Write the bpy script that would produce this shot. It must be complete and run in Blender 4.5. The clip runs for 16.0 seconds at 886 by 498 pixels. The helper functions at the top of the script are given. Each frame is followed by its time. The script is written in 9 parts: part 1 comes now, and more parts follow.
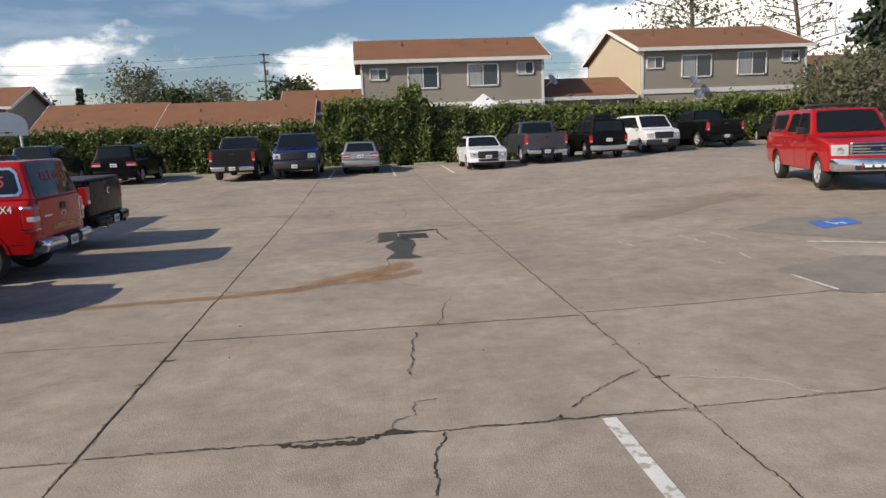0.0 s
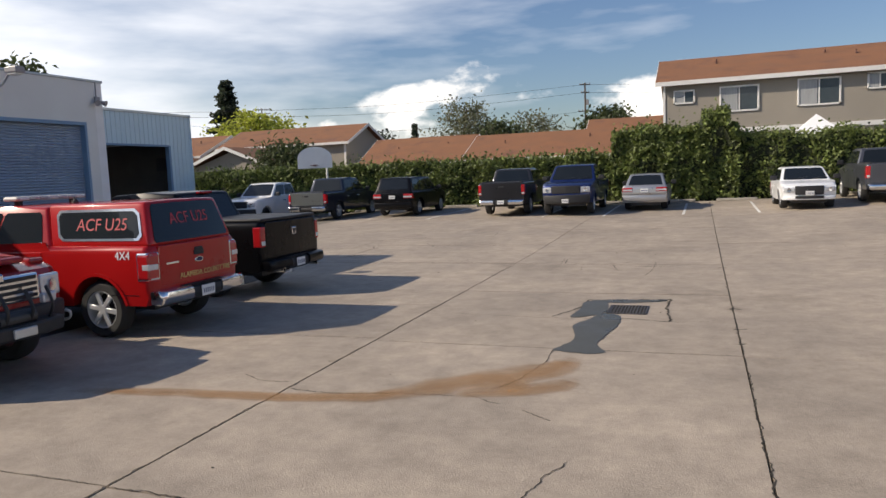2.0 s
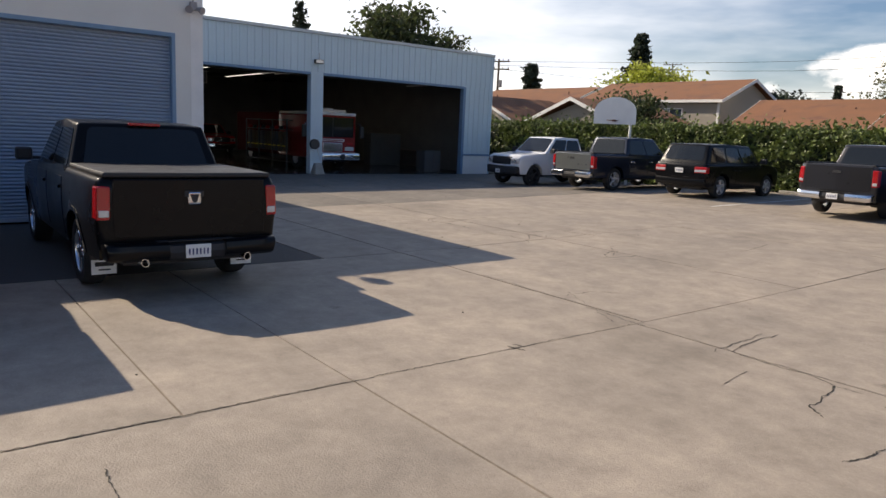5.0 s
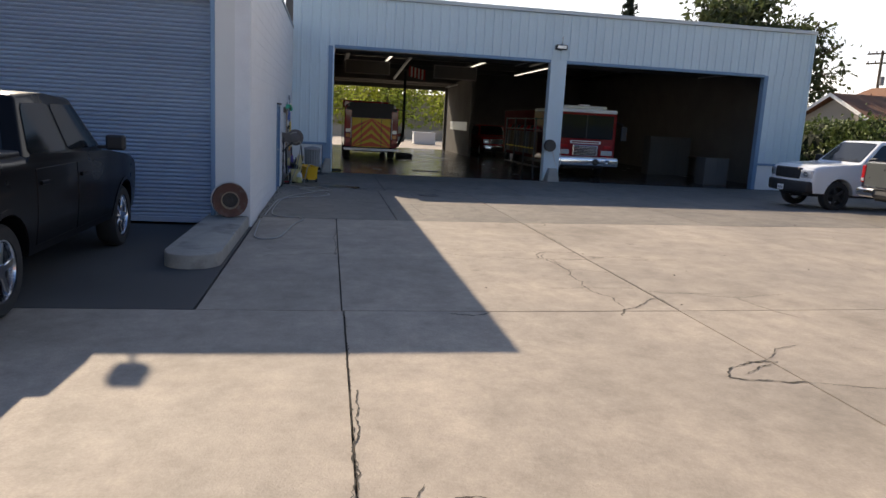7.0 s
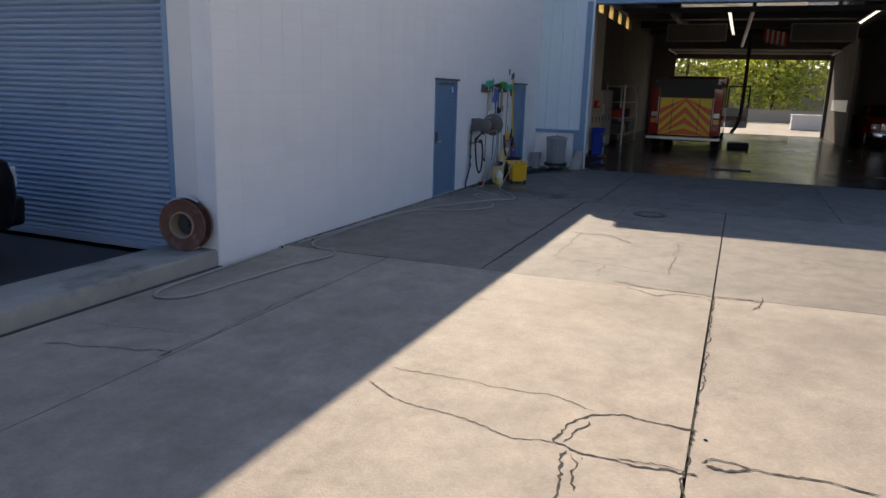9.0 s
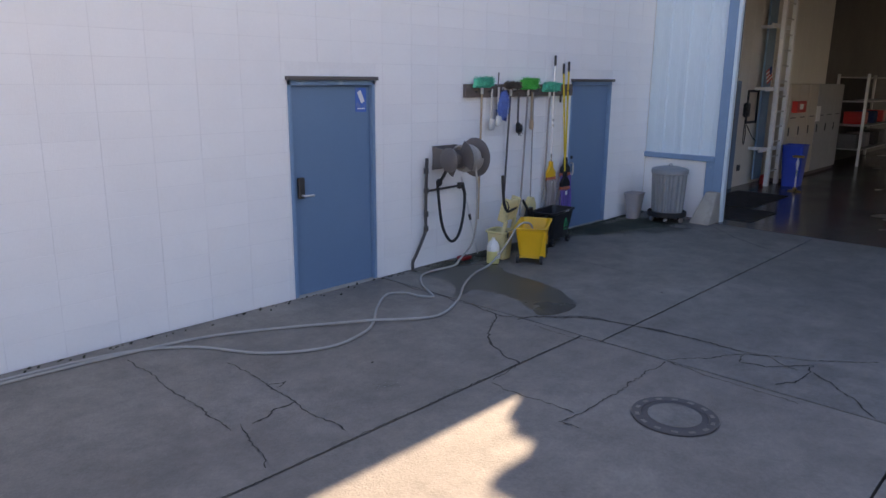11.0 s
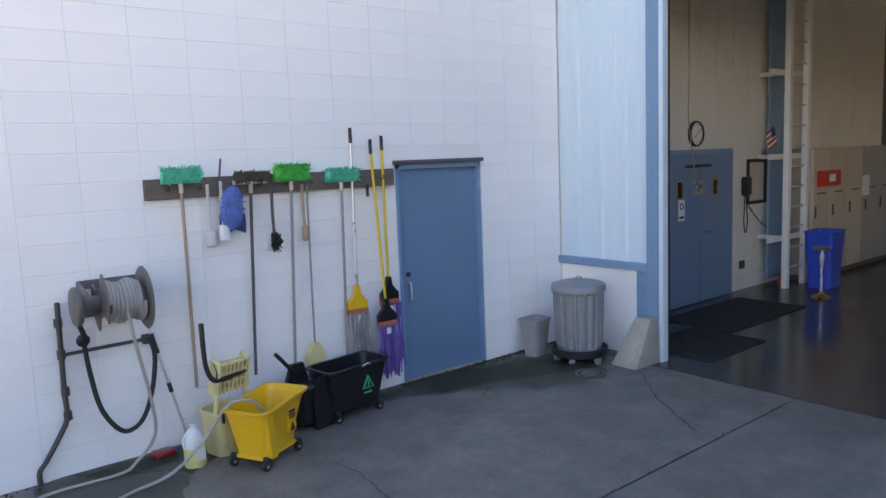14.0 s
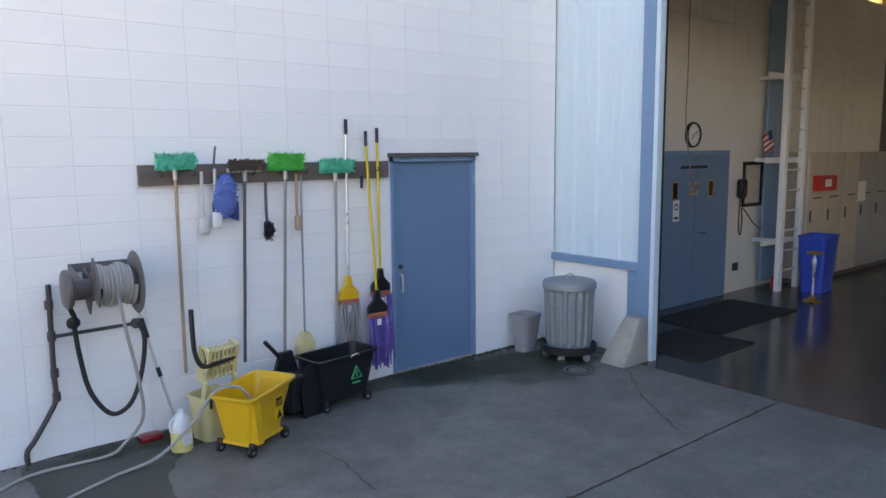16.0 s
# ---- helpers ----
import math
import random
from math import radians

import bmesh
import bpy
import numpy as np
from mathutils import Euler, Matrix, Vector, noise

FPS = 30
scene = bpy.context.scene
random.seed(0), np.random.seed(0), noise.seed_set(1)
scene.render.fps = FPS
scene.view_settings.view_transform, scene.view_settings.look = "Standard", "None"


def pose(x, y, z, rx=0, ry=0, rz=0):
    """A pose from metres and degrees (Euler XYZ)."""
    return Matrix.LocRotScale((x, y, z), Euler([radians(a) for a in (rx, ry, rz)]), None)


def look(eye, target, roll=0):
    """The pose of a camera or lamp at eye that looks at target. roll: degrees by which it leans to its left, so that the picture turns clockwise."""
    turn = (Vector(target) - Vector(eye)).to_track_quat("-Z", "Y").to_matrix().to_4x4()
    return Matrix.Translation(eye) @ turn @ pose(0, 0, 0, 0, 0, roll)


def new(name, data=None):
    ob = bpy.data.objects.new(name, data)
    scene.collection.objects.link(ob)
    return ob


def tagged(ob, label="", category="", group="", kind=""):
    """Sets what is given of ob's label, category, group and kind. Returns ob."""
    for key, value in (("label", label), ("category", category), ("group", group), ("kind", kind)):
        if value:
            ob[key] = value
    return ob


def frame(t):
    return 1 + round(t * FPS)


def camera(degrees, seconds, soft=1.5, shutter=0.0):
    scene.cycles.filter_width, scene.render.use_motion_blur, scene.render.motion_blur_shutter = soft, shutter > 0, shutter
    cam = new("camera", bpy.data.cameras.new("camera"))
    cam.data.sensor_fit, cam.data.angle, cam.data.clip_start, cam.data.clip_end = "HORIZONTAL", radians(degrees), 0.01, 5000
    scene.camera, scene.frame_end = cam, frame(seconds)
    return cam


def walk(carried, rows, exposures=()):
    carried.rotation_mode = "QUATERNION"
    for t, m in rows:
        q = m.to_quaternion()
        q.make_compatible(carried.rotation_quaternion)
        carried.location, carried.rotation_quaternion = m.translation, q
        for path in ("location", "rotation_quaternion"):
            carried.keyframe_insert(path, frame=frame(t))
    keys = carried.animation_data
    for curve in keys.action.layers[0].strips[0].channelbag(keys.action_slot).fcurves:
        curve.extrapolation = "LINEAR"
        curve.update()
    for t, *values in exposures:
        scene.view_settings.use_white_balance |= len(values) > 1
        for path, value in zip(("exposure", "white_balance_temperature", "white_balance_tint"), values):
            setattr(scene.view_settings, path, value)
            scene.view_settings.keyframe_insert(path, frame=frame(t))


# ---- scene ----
cam = camera(64.0, 16.0)
PATH = [
    (0, (0.017, 0.799, 2.057), (0.221, 2.761, 1.73), -2.2),
    (0.5, (0.654, 1.648, 2.069), (0.626, 3.616, 1.712), -2.1),
    (1, (1.126, 2.577, 2.063), (0.887, 4.538, 1.752), -4.6),
    (1.5, (1.536, 3.514, 2.072), (1.074, 5.447, 1.848), -3.7),
    (2, (1.861, 4.58, 2.054), (1.181, 6.449, 1.844), -2.4),
    (2.5, (2.12, 5.804, 2.044), (1.226, 7.579, 1.824), 0.1),
    (3, (2.369, 7.12, 2.037), (1.29, 8.783, 1.772), -1.2),
    (3.2, (2.456, 7.683, 2.024), (1.319, 9.306, 1.751), -0.7),
    (5.3, (2.644, 14.54, 1.947), (1.009, 15.644, 1.619), 1.9),
    (5.5, (2.447, 15.25, 1.913), (0.759, 16.269, 1.577), 1.3),
    (6, (1.824, 16.957, 1.876), (0.011, 17.682, 1.444), 1.3),
    (6.5, (0.948, 18.426, 1.879), (-0.954, 18.928, 1.519), 1.6),
    (7, (-0.112, 19.77, 1.854), (-2.054, 20.094, 1.503), 3.1),
    (7.5, (-1.209, 20.928, 1.886), (-3.175, 21.0, 1.522), 3.3),
    (8, (-2.585, 21.906, 1.915), (-4.514, 21.604, 1.482), 2.1),
    (8.5, (-4.312, 22.815, 1.895), (-6.208, 22.376, 1.432), 2.1),
    (9, (-6.078, 23.514, 1.912), (-7.884, 22.778, 1.473), 1.7),
    (9.2, (-6.845, 23.746, 1.887), (-8.643, 22.967, 1.489), 0.5),
    (11.3, (-15.04, 24.074, 2.104), (-16.38, 22.672, 1.616), -0.6),
    (11.5, (-15.728, 23.999, 2.069), (-17.028, 22.562, 1.576), -1.7),
    (12, (-17.126, 23.896, 2.058), (-18.357, 22.389, 1.596), -2.3),
    (12.5, (-18.043, 23.887, 2.04), (-19.253, 22.336, 1.676), -2.1),
    (13, (-18.508, 23.846, 2.078), (-19.739, 22.312, 1.717), -2.8),
    (13.5, (-18.635, 23.86, 2.078), (-19.865, 22.314, 1.768), -3.2),
    (14, (-18.606, 23.899, 2.087), (-19.844, 22.348, 1.84), -2.3),
    (14.5, (-18.619, 23.902, 2.093), (-19.869, 22.362, 1.836), -3.2),
    (15, (-18.615, 23.862, 2.087), (-19.895, 22.352, 1.803), -0.8),
    (15.5, (-18.627, 23.965, 2.099), (-19.89, 22.44, 1.816), -0.9),
    (16, (-18.634, 23.967, 2.097), (-19.872, 22.419, 1.83), -0.6),
]
walk(cam, [(t, look(eye, target, roll)) for t, eye, target, roll in PATH],
     [(0, -0.2, 6750, 10), (1.5, -0.1, 6950, 11), (3, 0.05, 6950, 12), (5.5, 0.1, 7150, 12), (7.5, 0.44, 7250, 12), (9, 0.47, 7250, 12), (11.3, 1.8, 8050, 19), (12, 2.2, 8050, 18), (12.5, 2.34, 8150, 16), (14, 2.3, 8350, 14), (16, 2.38, 8700, 13)])

# ---- light ----
sun = new("sun", bpy.data.lights.new("sun", "SUN"))
sun.data.energy, sun.data.angle, sun.data.color = 5.0, radians(0.53), (1.0, 0.91, 0.78)
sun.matrix_world = look((-64.3, -28.5, 46.8), (0, 0, 0))
world = bpy.data.worlds.new("sky")
scene.world = world
world.use_nodes = True


def build_sky():
    nt = world.node_tree
    nt.nodes.clear()
    N, L = nt.nodes.new, nt.links.new
    out = N("ShaderNodeOutputWorld")
    sky = N("ShaderNodeTexSky")
    sky.sky_type, sky.sun_disc = "NISHITA", False
    sky.sun_elevation, sky.sun_rotation = radians(33.65), radians(246.1)
    sky.air_density, sky.dust_density, sky.ozone_density = 1.3, 0.2, 1.2
    co = N("ShaderNodeTexCoord")
    sep = N("ShaderNodeSeparateXYZ")
    L(co.outputs["Generated"], sep.inputs[0])
    stretch = N("ShaderNodeMapping")
    stretch.inputs["Scale"].default_value = (1.0, 1.0, 1.9)
    stretch.inputs["Location"].default_value = (0.35, 0.0, 0.10)
    L(co.outputs["Generated"], stretch.inputs[0])
    heap = N("ShaderNodeTexNoise")
    heap.inputs["Scale"].default_value, heap.inputs["Detail"].default_value, heap.inputs["Roughness"].default_value = 4.2, 9.0, 0.55
    L(stretch.outputs[0], heap.inputs["Vector"])
    # heaps low over the horizon, thinning out with height
    low = N("ShaderNodeMapRange")
    low.inputs["From Min"].default_value, low.inputs["From Max"].default_value = 0.04, 0.30
    low.inputs["To Min"].default_value, low.inputs["To Max"].default_value = 0.11, -0.20
    L(sep.outputs[2], low.inputs["Value"])
    east = N("ShaderNodeMapRange")
    east.inputs["From Min"].default_value, east.inputs["From Max"].default_value = -0.5, 0.55
    east.inputs["To Min"].default_value, east.inputs["To Max"].default_value = -0.05, 0.10
    L(sep.outputs[0], east.inputs["Value"])
    s1 = N("ShaderNodeMath")
    L(heap.outputs["Fac"], s1.inputs[0]), L(low.outputs[0], s1.inputs[1])
    s2 = N("ShaderNodeMath")
    L(s1.outputs[0], s2.inputs[0]), L(east.outputs[0], s2.inputs[1])
    cover = N("ShaderNodeMapRange")
    cover.interpolation_type = "SMOOTHSTEP"
    cover.inputs["From Min"].default_value, cover.inputs["From Max"].default_value = 0.555, 0.64
    L(s2.outputs[0], cover.inputs["Value"])
    # thin high veils
    veil_map = N("ShaderNodeMapping")
    veil_map.inputs["Scale"].default_value = (1.2, 1.2, 6.0)
    veil_map.inputs["Rotation"].default_value = (0.25, 0.1, 0.4)
    L(co.outputs["Generated"], veil_map.inputs[0])
    veil = N("ShaderNodeTexNoise")
    veil.inputs["Scale"].default_value, veil.inputs["Detail"].default_value = 2.0, 6.0
    L(veil_map.outputs[0], veil.inputs["Vector"])
    west = N("ShaderNodeMapRange")
    west.inputs["From Min"].default_value, west.inputs["From Max"].default_value = 0.3, -0.75
    west.inputs["To Min"].default_value, west.inputs["To Max"].default_value = -0.26, 0.34
    L(sep.outputs[0], west.inputs["Value"])
    s3 = N("ShaderNodeMath")
    L(veil.outputs["Fac"], s3.inputs[0]), L(west.outputs[0], s3.inputs[1])
    veil_cover = N("ShaderNodeMapRange")
    veil_cover.inputs["From Min"].default_value, veil_cover.inputs["From Max"].default_value = 0.52, 0.86
    veil_cover.inputs["To Max"].default_value = 0.85
    L(s3.outputs[0], veil_cover.inputs["Value"])
    thin = N("ShaderNodeMapRange")
    thin.inputs["From Min"].default_value, thin.inputs["From Max"].default_value = 0.35, 0.75
    thin.inputs["To Min"].default_value, thin.inputs["To Max"].default_value = 1.0, 0.15
    L(sep.outputs[2], thin.inputs["Value"])
    faded = N("ShaderNodeMath")
    faded.operation = "MULTIPLY"
    L(veil_cover.outputs[0], faded.inputs[0]), L(thin.outputs[0], faded.inputs[1])
    both = N("ShaderNodeMath")
    both.operation = "MAXIMUM"
    L(cover.outputs[0], both.inputs[0]), L(faded.outputs[0], both.inputs[1])
    body = N("ShaderNodeValToRGB")
    body.color_ramp.elements[0].position, body.color_ramp.elements[0].color = 0.50, (0.84, 0.88, 0.95, 1)
    body.color_ramp.elements[1].position, body.color_ramp.elements[1].color = 0.72, (1.0, 0.965, 0.91, 1)
    L(s2.outputs[0], body.inputs[0])
    blue, cloud, mix = N("ShaderNodeBackground"), N("ShaderNodeBackground"), N("ShaderNodeMixShader")
    blue.inputs["Strength"].default_value = 0.08
    cloud.inputs["Strength"].default_value = 1.42
    deep = N("ShaderNodeMix")
    deep.data_type, deep.blend_type = "RGBA", "MULTIPLY"
    deep.inputs["Factor"].default_value = 1.0
    deep.inputs["B"].default_value = (0.76, 0.93, 1.30, 1)
    L(sky.outputs[0], deep.inputs["A"])
    L(deep.outputs["Result"], blue.inputs["Color"]), L(body.outputs[0], cloud.inputs["Color"])
    L(both.outputs[0], mix.inputs[0]), L(blue.outputs[0], mix.inputs[1]), L(cloud.outputs[0], mix.inputs[2])
    L(mix.outputs[0], out.inputs["Surface"])


build_sky()


# ---- materials ----
def material(name, color, rough=0.6, metal=0.0, vary=0.12, scale=6.0, fine=60.0, bump=0.0, bump_scale=40.0, coat=0.0, spots=None, random_tint=0.0, island_tint=0.0, spec=0.5, stretch=(1, 1, 1), rough_vary=0.08, mottle=0.0):
    """A surface with a broad and a fine variation of its colour, uneven gloss and a fine relief. spots: (colour, scale, from, to) of stains."""
    m = bpy.data.materials.new(name)
    m.use_nodes = True
    nt = m.node_tree
    N, L = nt.nodes.new, nt.links.new
    b = nt.nodes["Principled BSDF"]
    co = N("ShaderNodeTexCoord")
    mp = N("ShaderNodeMapping")
    mp.inputs["Scale"].default_value = stretch
    L(co.outputs["Object"], mp.inputs[0])
    broad, grain = N("ShaderNodeTexNoise"), N("ShaderNodeTexNoise")
    broad.inputs["Scale"].default_value, broad.inputs["Detail"].default_value = scale, 4.0
    grain.inputs["Scale"].default_value, grain.inputs["Detail"].default_value = fine, 3.0
    L(mp.outputs[0], broad.inputs["Vector"]), L(mp.outputs[0], grain.inputs["Vector"])
    mean = N("ShaderNodeMath")
    mean.operation = "MULTIPLY_ADD"
    mean.inputs[1].default_value = 0.45
    L(grain.outputs["Fac"], mean.inputs[0]), L(broad.outputs["Fac"], mean.inputs[2])
    val = N("ShaderNodeMapRange")
    val.inputs["From Min"].default_value, val.inputs["From Max"].default_value = 0.42, 1.02
    val.inputs["To Min"].default_value, val.inputs["To Max"].default_value = 1 - vary, 1 + vary
    L(mean.outputs[0], val.inputs["Value"])
    last = val.outputs[0]
    for amount, node, slot in ((random_tint, "ShaderNodeObjectInfo", "Random"), (island_tint, "ShaderNodeNewGeometry", "Random Per Island")):
        if amount:
            info, rng, mul = N(node), N("ShaderNodeMapRange"), N("ShaderNodeMath")
            rng.inputs["To Min"].default_value, rng.inputs["To Max"].default_value = 1 - amount, 1 + amount
            L(info.outputs[slot], rng.inputs["Value"])
            mul.operation = "MULTIPLY"
            L(last, mul.inputs[0]), L(rng.outputs[0], mul.inputs[1])
            last = mul.outputs[0]
    col = N("ShaderNodeMix")
    col.data_type, col.blend_type = "RGBA", "MULTIPLY"
    col.inputs["Factor"].default_value = 1.0
    col.inputs["A"].default_value = (*color, 1)
    L(last, col.inputs["B"])
    shade = col.outputs["Result"]
    if spots:
        tint, s_scale, lo, hi = spots
        sn, sr, sm = N("ShaderNodeTexNoise"), N("ShaderNodeMapRange"), N("ShaderNodeMix")
        sn.inputs["Scale"].default_value, sn.inputs["Detail"].default_value, sn.inputs["Roughness"].default_value = s_scale, 6.0, 0.6
        L(mp.outputs[0], sn.inputs["Vector"])
        sr.inputs["From Min"].default_value, sr.inputs["From Max"].default_value = lo, hi
        L(sn.outputs["Fac"], sr.inputs["Value"])
        sm.data_type = "RGBA"
        L(sr.outputs[0], sm.inputs["Factor"]), L(shade, sm.inputs["A"])
        sm.inputs["B"].default_value = (*tint, 1)
        shade = sm.outputs["Result"]
    if mottle:
        mn, mr, mm = N("ShaderNodeTexNoise"), N("ShaderNodeMapRange"), N("ShaderNodeMix")
        mn.inputs["Scale"].default_value, mn.inputs["Detail"].default_value, mn.inputs["Roughness"].default_value = 2.6, 11.0, 0.78
        L(mp.outputs[0], mn.inputs["Vector"])
        mr.inputs["From Min"].default_value, mr.inputs["From Max"].default_value = 0.32, 0.68
        mr.inputs["To Min"].default_value, mr.inputs["To Max"].default_value = 1 - mottle, 1 + mottle
        L(mn.outputs["Fac"], mr.inputs["Value"])
        mm.data_type, mm.blend_type = "RGBA", "MULTIPLY"
        mm.inputs["Factor"].default_value = 1.0
        L(shade, mm.inputs["A"]), L(mr.outputs[0], mm.inputs["B"])
        shade = mm.outputs["Result"]
    L(shade, b.inputs["Base Color"])
    rr = N("ShaderNodeMapRange")
    rr.inputs["From Min"].default_value, rr.inputs["From Max"].default_value = 0.3, 0.7
    rr.inputs["To Min"].default_value, rr.inputs["To Max"].default_value = max(0.02, rough - rough_vary), min(1, rough + rough_vary)
    L(broad.outputs["Fac"], rr.inputs["Value"]), L(rr.outputs[0], b.inputs["Roughness"])
    b.inputs["Metallic"].default_value = metal
    b.inputs["Coat Weight"].default_value = coat
    b.inputs["Coat Roughness"].default_value = 0.05
    b.inputs["Specular IOR Level"].default_value = spec
    if bump:
        bn, bp = N("ShaderNodeTexNoise"), N("ShaderNodeBump")
        bn.inputs["Scale"].default_value, bn.inputs["Detail"].default_value = bump_scale, 4.0
        L(mp.outputs[0], bn.inputs["Vector"])
        bp.inputs["Strength"].default_value, bp.inputs["Distance"].default_value = bump, 0.01
        L(bn.outputs["Fac"], bp.inputs["Height"]), L(bp.outputs[0], b.inputs["Normal"])
    return m


def paint(name, color, metal=0.0, rough=0.32):
    return material(name, color, rough, metal, 0.04, 1.5, 30, coat=0.75, rough_vary=0.05, spec=0.1)


def glass_dark(name, color=(0.012, 0.015, 0.017), rough=0.06):
    return material(name, color, rough, 0.0, 0.1, 2.0, 20, spec=0.45, rough_vary=0.02)


M = {}
M["concrete"] = material("concrete", (0.345, 0.288, 0.228), 0.78, 0, 0.22, 0.55, 45, 0.5, 70, spots=((0.255, 0.212, 0.165), 0.35, 0.54, 0.72), random_tint=0.05, mottle=0.24)
# The yard's concrete again, darkened: wall shade is put into these two tones.
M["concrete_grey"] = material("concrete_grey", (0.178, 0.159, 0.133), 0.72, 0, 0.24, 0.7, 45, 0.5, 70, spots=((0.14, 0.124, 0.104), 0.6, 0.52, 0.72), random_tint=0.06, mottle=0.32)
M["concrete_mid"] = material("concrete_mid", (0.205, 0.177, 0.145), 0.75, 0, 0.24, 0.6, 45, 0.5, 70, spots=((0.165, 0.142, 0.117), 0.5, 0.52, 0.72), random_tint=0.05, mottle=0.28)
M["concrete_patch"] = material("concrete_patch", (0.262, 0.226, 0.186), 0.8, 0, 0.2, 0.8, 45, 0.5, 70, mottle=0.2)
M["kerb"] = material("kerb", (0.36, 0.33, 0.28), 0.85, 0, 0.2, 3, 50, 0.4, 60, spots=((0.16, 0.15, 0.13), 2.0, 0.55, 0.75))
M["asphalt"] = material("asphalt", (0.075, 0.072, 0.068), 0.85, 0, 0.25, 1.0, 120, 0.5, 150)
M["soil"] = material("soil", (0.075, 0.062, 0.045), 0.95, 0, 0.3, 2.0, 50, 0.5, 60)
M["crack"] = material("crack", (0.045, 0.038, 0.028), 0.95, 0, 0.4, 8, 90, 0.5, 60)
M["crack_pale"] = material("crack_pale", (0.52, 0.48, 0.40), 0.9, 0, 0.2, 8, 90, 0.4, 60)
M["wet"] = material("wet", (0.075, 0.070, 0.054), 0.3, 0, 0.25, 1.2, 40, 0.06, 90, spec=0.16)
M["damp"] = material("damp", (0.17, 0.155, 0.125), 0.5, 0, 0.25, 1.2, 40, 0.15, 90)
M["line_paint"] = material("line_paint", (0.72, 0.71, 0.67), 0.7, 0, 0.12, 4, 60, 0.2, 80, spots=((0.43, 0.39, 0.33), 9.0, 0.52, 0.60))
M["line_blue"] = material("line_blue", (0.06, 0.17, 0.52), 0.7, 0, 0.15, 4, 60, spots=((0.2, 0.25, 0.4), 7.0, 0.56, 0.7))
M["block"] = material("block", (0.88, 0.87, 0.845), 0.62, 0, 0.03, 2.0, 40, 0.22, 120, random_tint=0.012, island_tint=0.012)
M["mortar"] = material("mortar", (0.83, 0.82, 0.80), 0.8, 0, 0.06, 3, 40)
M["stucco_white"] = material("stucco_white", (0.76, 0.75, 0.71), 0.7, 0, 0.05, 1.2, 60, 0.15, 120)
M["siding"] = material("siding", (0.60, 0.72, 0.77), 0.42, 0.0, 0.06, 1.0, 30, stretch=(1, 1, 0.25))
M["blue_trim"] = material("blue_trim", (0.17, 0.29, 0.43), 0.45, 0, 0.08, 2.0, 30, spots=((0.32, 0.42, 0.5), 6.0, 0.62, 0.75))
M["blue_door"] = material("blue_door", (0.135, 0.235, 0.36), 0.42, 0, 0.05, 1.5, 40, 0.05, 50)
M["roll_steel"] = material("roll_steel", (0.30, 0.375, 0.475), 0.45, 0.1, 0.10, 0.8, 20, stretch=(1, 1, 3))
M["cap_metal"] = material("cap_metal", (0.42, 0.45, 0.47), 0.4, 0.6, 0.08, 2, 30)
M["bay_floor"] = material("bay_floor", (0.070, 0.064, 0.058), 0.2, 0, 0.2, 0.8, 25, 0.02, 30, rough_vary=0.08)
M["bay_wall"] = material("bay_wall", (0.72, 0.69, 0.62), 0.7, 0, 0.06, 1.0, 40, 0.15, 90)
# The gloom deep in the bays is put into this dull dark colour.
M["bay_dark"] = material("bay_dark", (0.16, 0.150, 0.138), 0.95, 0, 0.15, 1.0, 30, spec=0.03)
# Darker copy of the engine's red, with the side's shade in its colour.
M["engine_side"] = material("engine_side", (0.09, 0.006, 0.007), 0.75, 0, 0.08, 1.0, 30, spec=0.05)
# Pale cabinet paint turned dark grey: the bay's shade is in the colour.
M["dim_cabinet"] = material("dim_cabinet", (0.10, 0.10, 0.098), 0.7, 0, 0.08, 2, 40, spec=0.2)
M["steel_dark"] = material("steel_dark", (0.07, 0.07, 0.07), 0.5, 0.6, 0.1, 3, 40)
M["steel_pale"] = material("steel_pale", (0.6, 0.6, 0.58), 0.4, 0.6, 0.08, 3, 40)
M["white_paint"] = material("white_paint", (0.8, 0.8, 0.78), 0.4, 0, 0.04, 3, 40)
M["cream"] = material("cream", (0.52, 0.46, 0.37), 0.45, 0, 0.05, 2, 40)
M["grey_locker"] = material("grey_locker", (0.34, 0.34, 0.33), 0.45, 0, 0.05, 2, 40)
M["galv"] = material("galv", (0.27, 0.285, 0.29), 0.55, 0.35, 0.12, 5, 60, 0.05, 60)
M["rubber"] = material("rubber", (0.022, 0.022, 0.022), 0.75, 0, 0.2, 6, 60, 0.2, 60)
M["black_plastic"] = material("black_plastic", (0.010, 0.010, 0.012), 0.42, 0, 0.1, 6, 60)
M["trim_black"] = material("trim_black", (0.02, 0.02, 0.022), 0.55, 0, 0.1, 6, 60)
M["chrome"] = material("chrome", (0.72, 0.73, 0.75), 0.16, 1.0, 0.04, 4, 30, rough_vary=0.05)
M["alloy"] = material("alloy", (0.62, 0.63, 0.64), 0.34, 0.5, 0.06, 4, 40)
M["glass"] = glass_dark("glass")
M["window_glass"] = glass_dark("window_glass", (0.05, 0.065, 0.075), 0.05)
M["lamp_red"] = material("lamp_red", (0.42, 0.012, 0.015), 0.18, 0, 0.1, 5, 50, coat=0.8)
M["lamp_clear"] = material("lamp_clear", (0.62, 0.64, 0.66), 0.12, 0.3, 0.1, 12, 50, coat=0.8)
M["lamp_amber"] = material("lamp_amber", (0.75, 0.25, 0.02), 0.2, 0, 0.1, 5, 50, coat=0.8)
M["plate"] = material("plate", (0.78, 0.78, 0.76), 0.5, 0, 0.05, 10, 60)
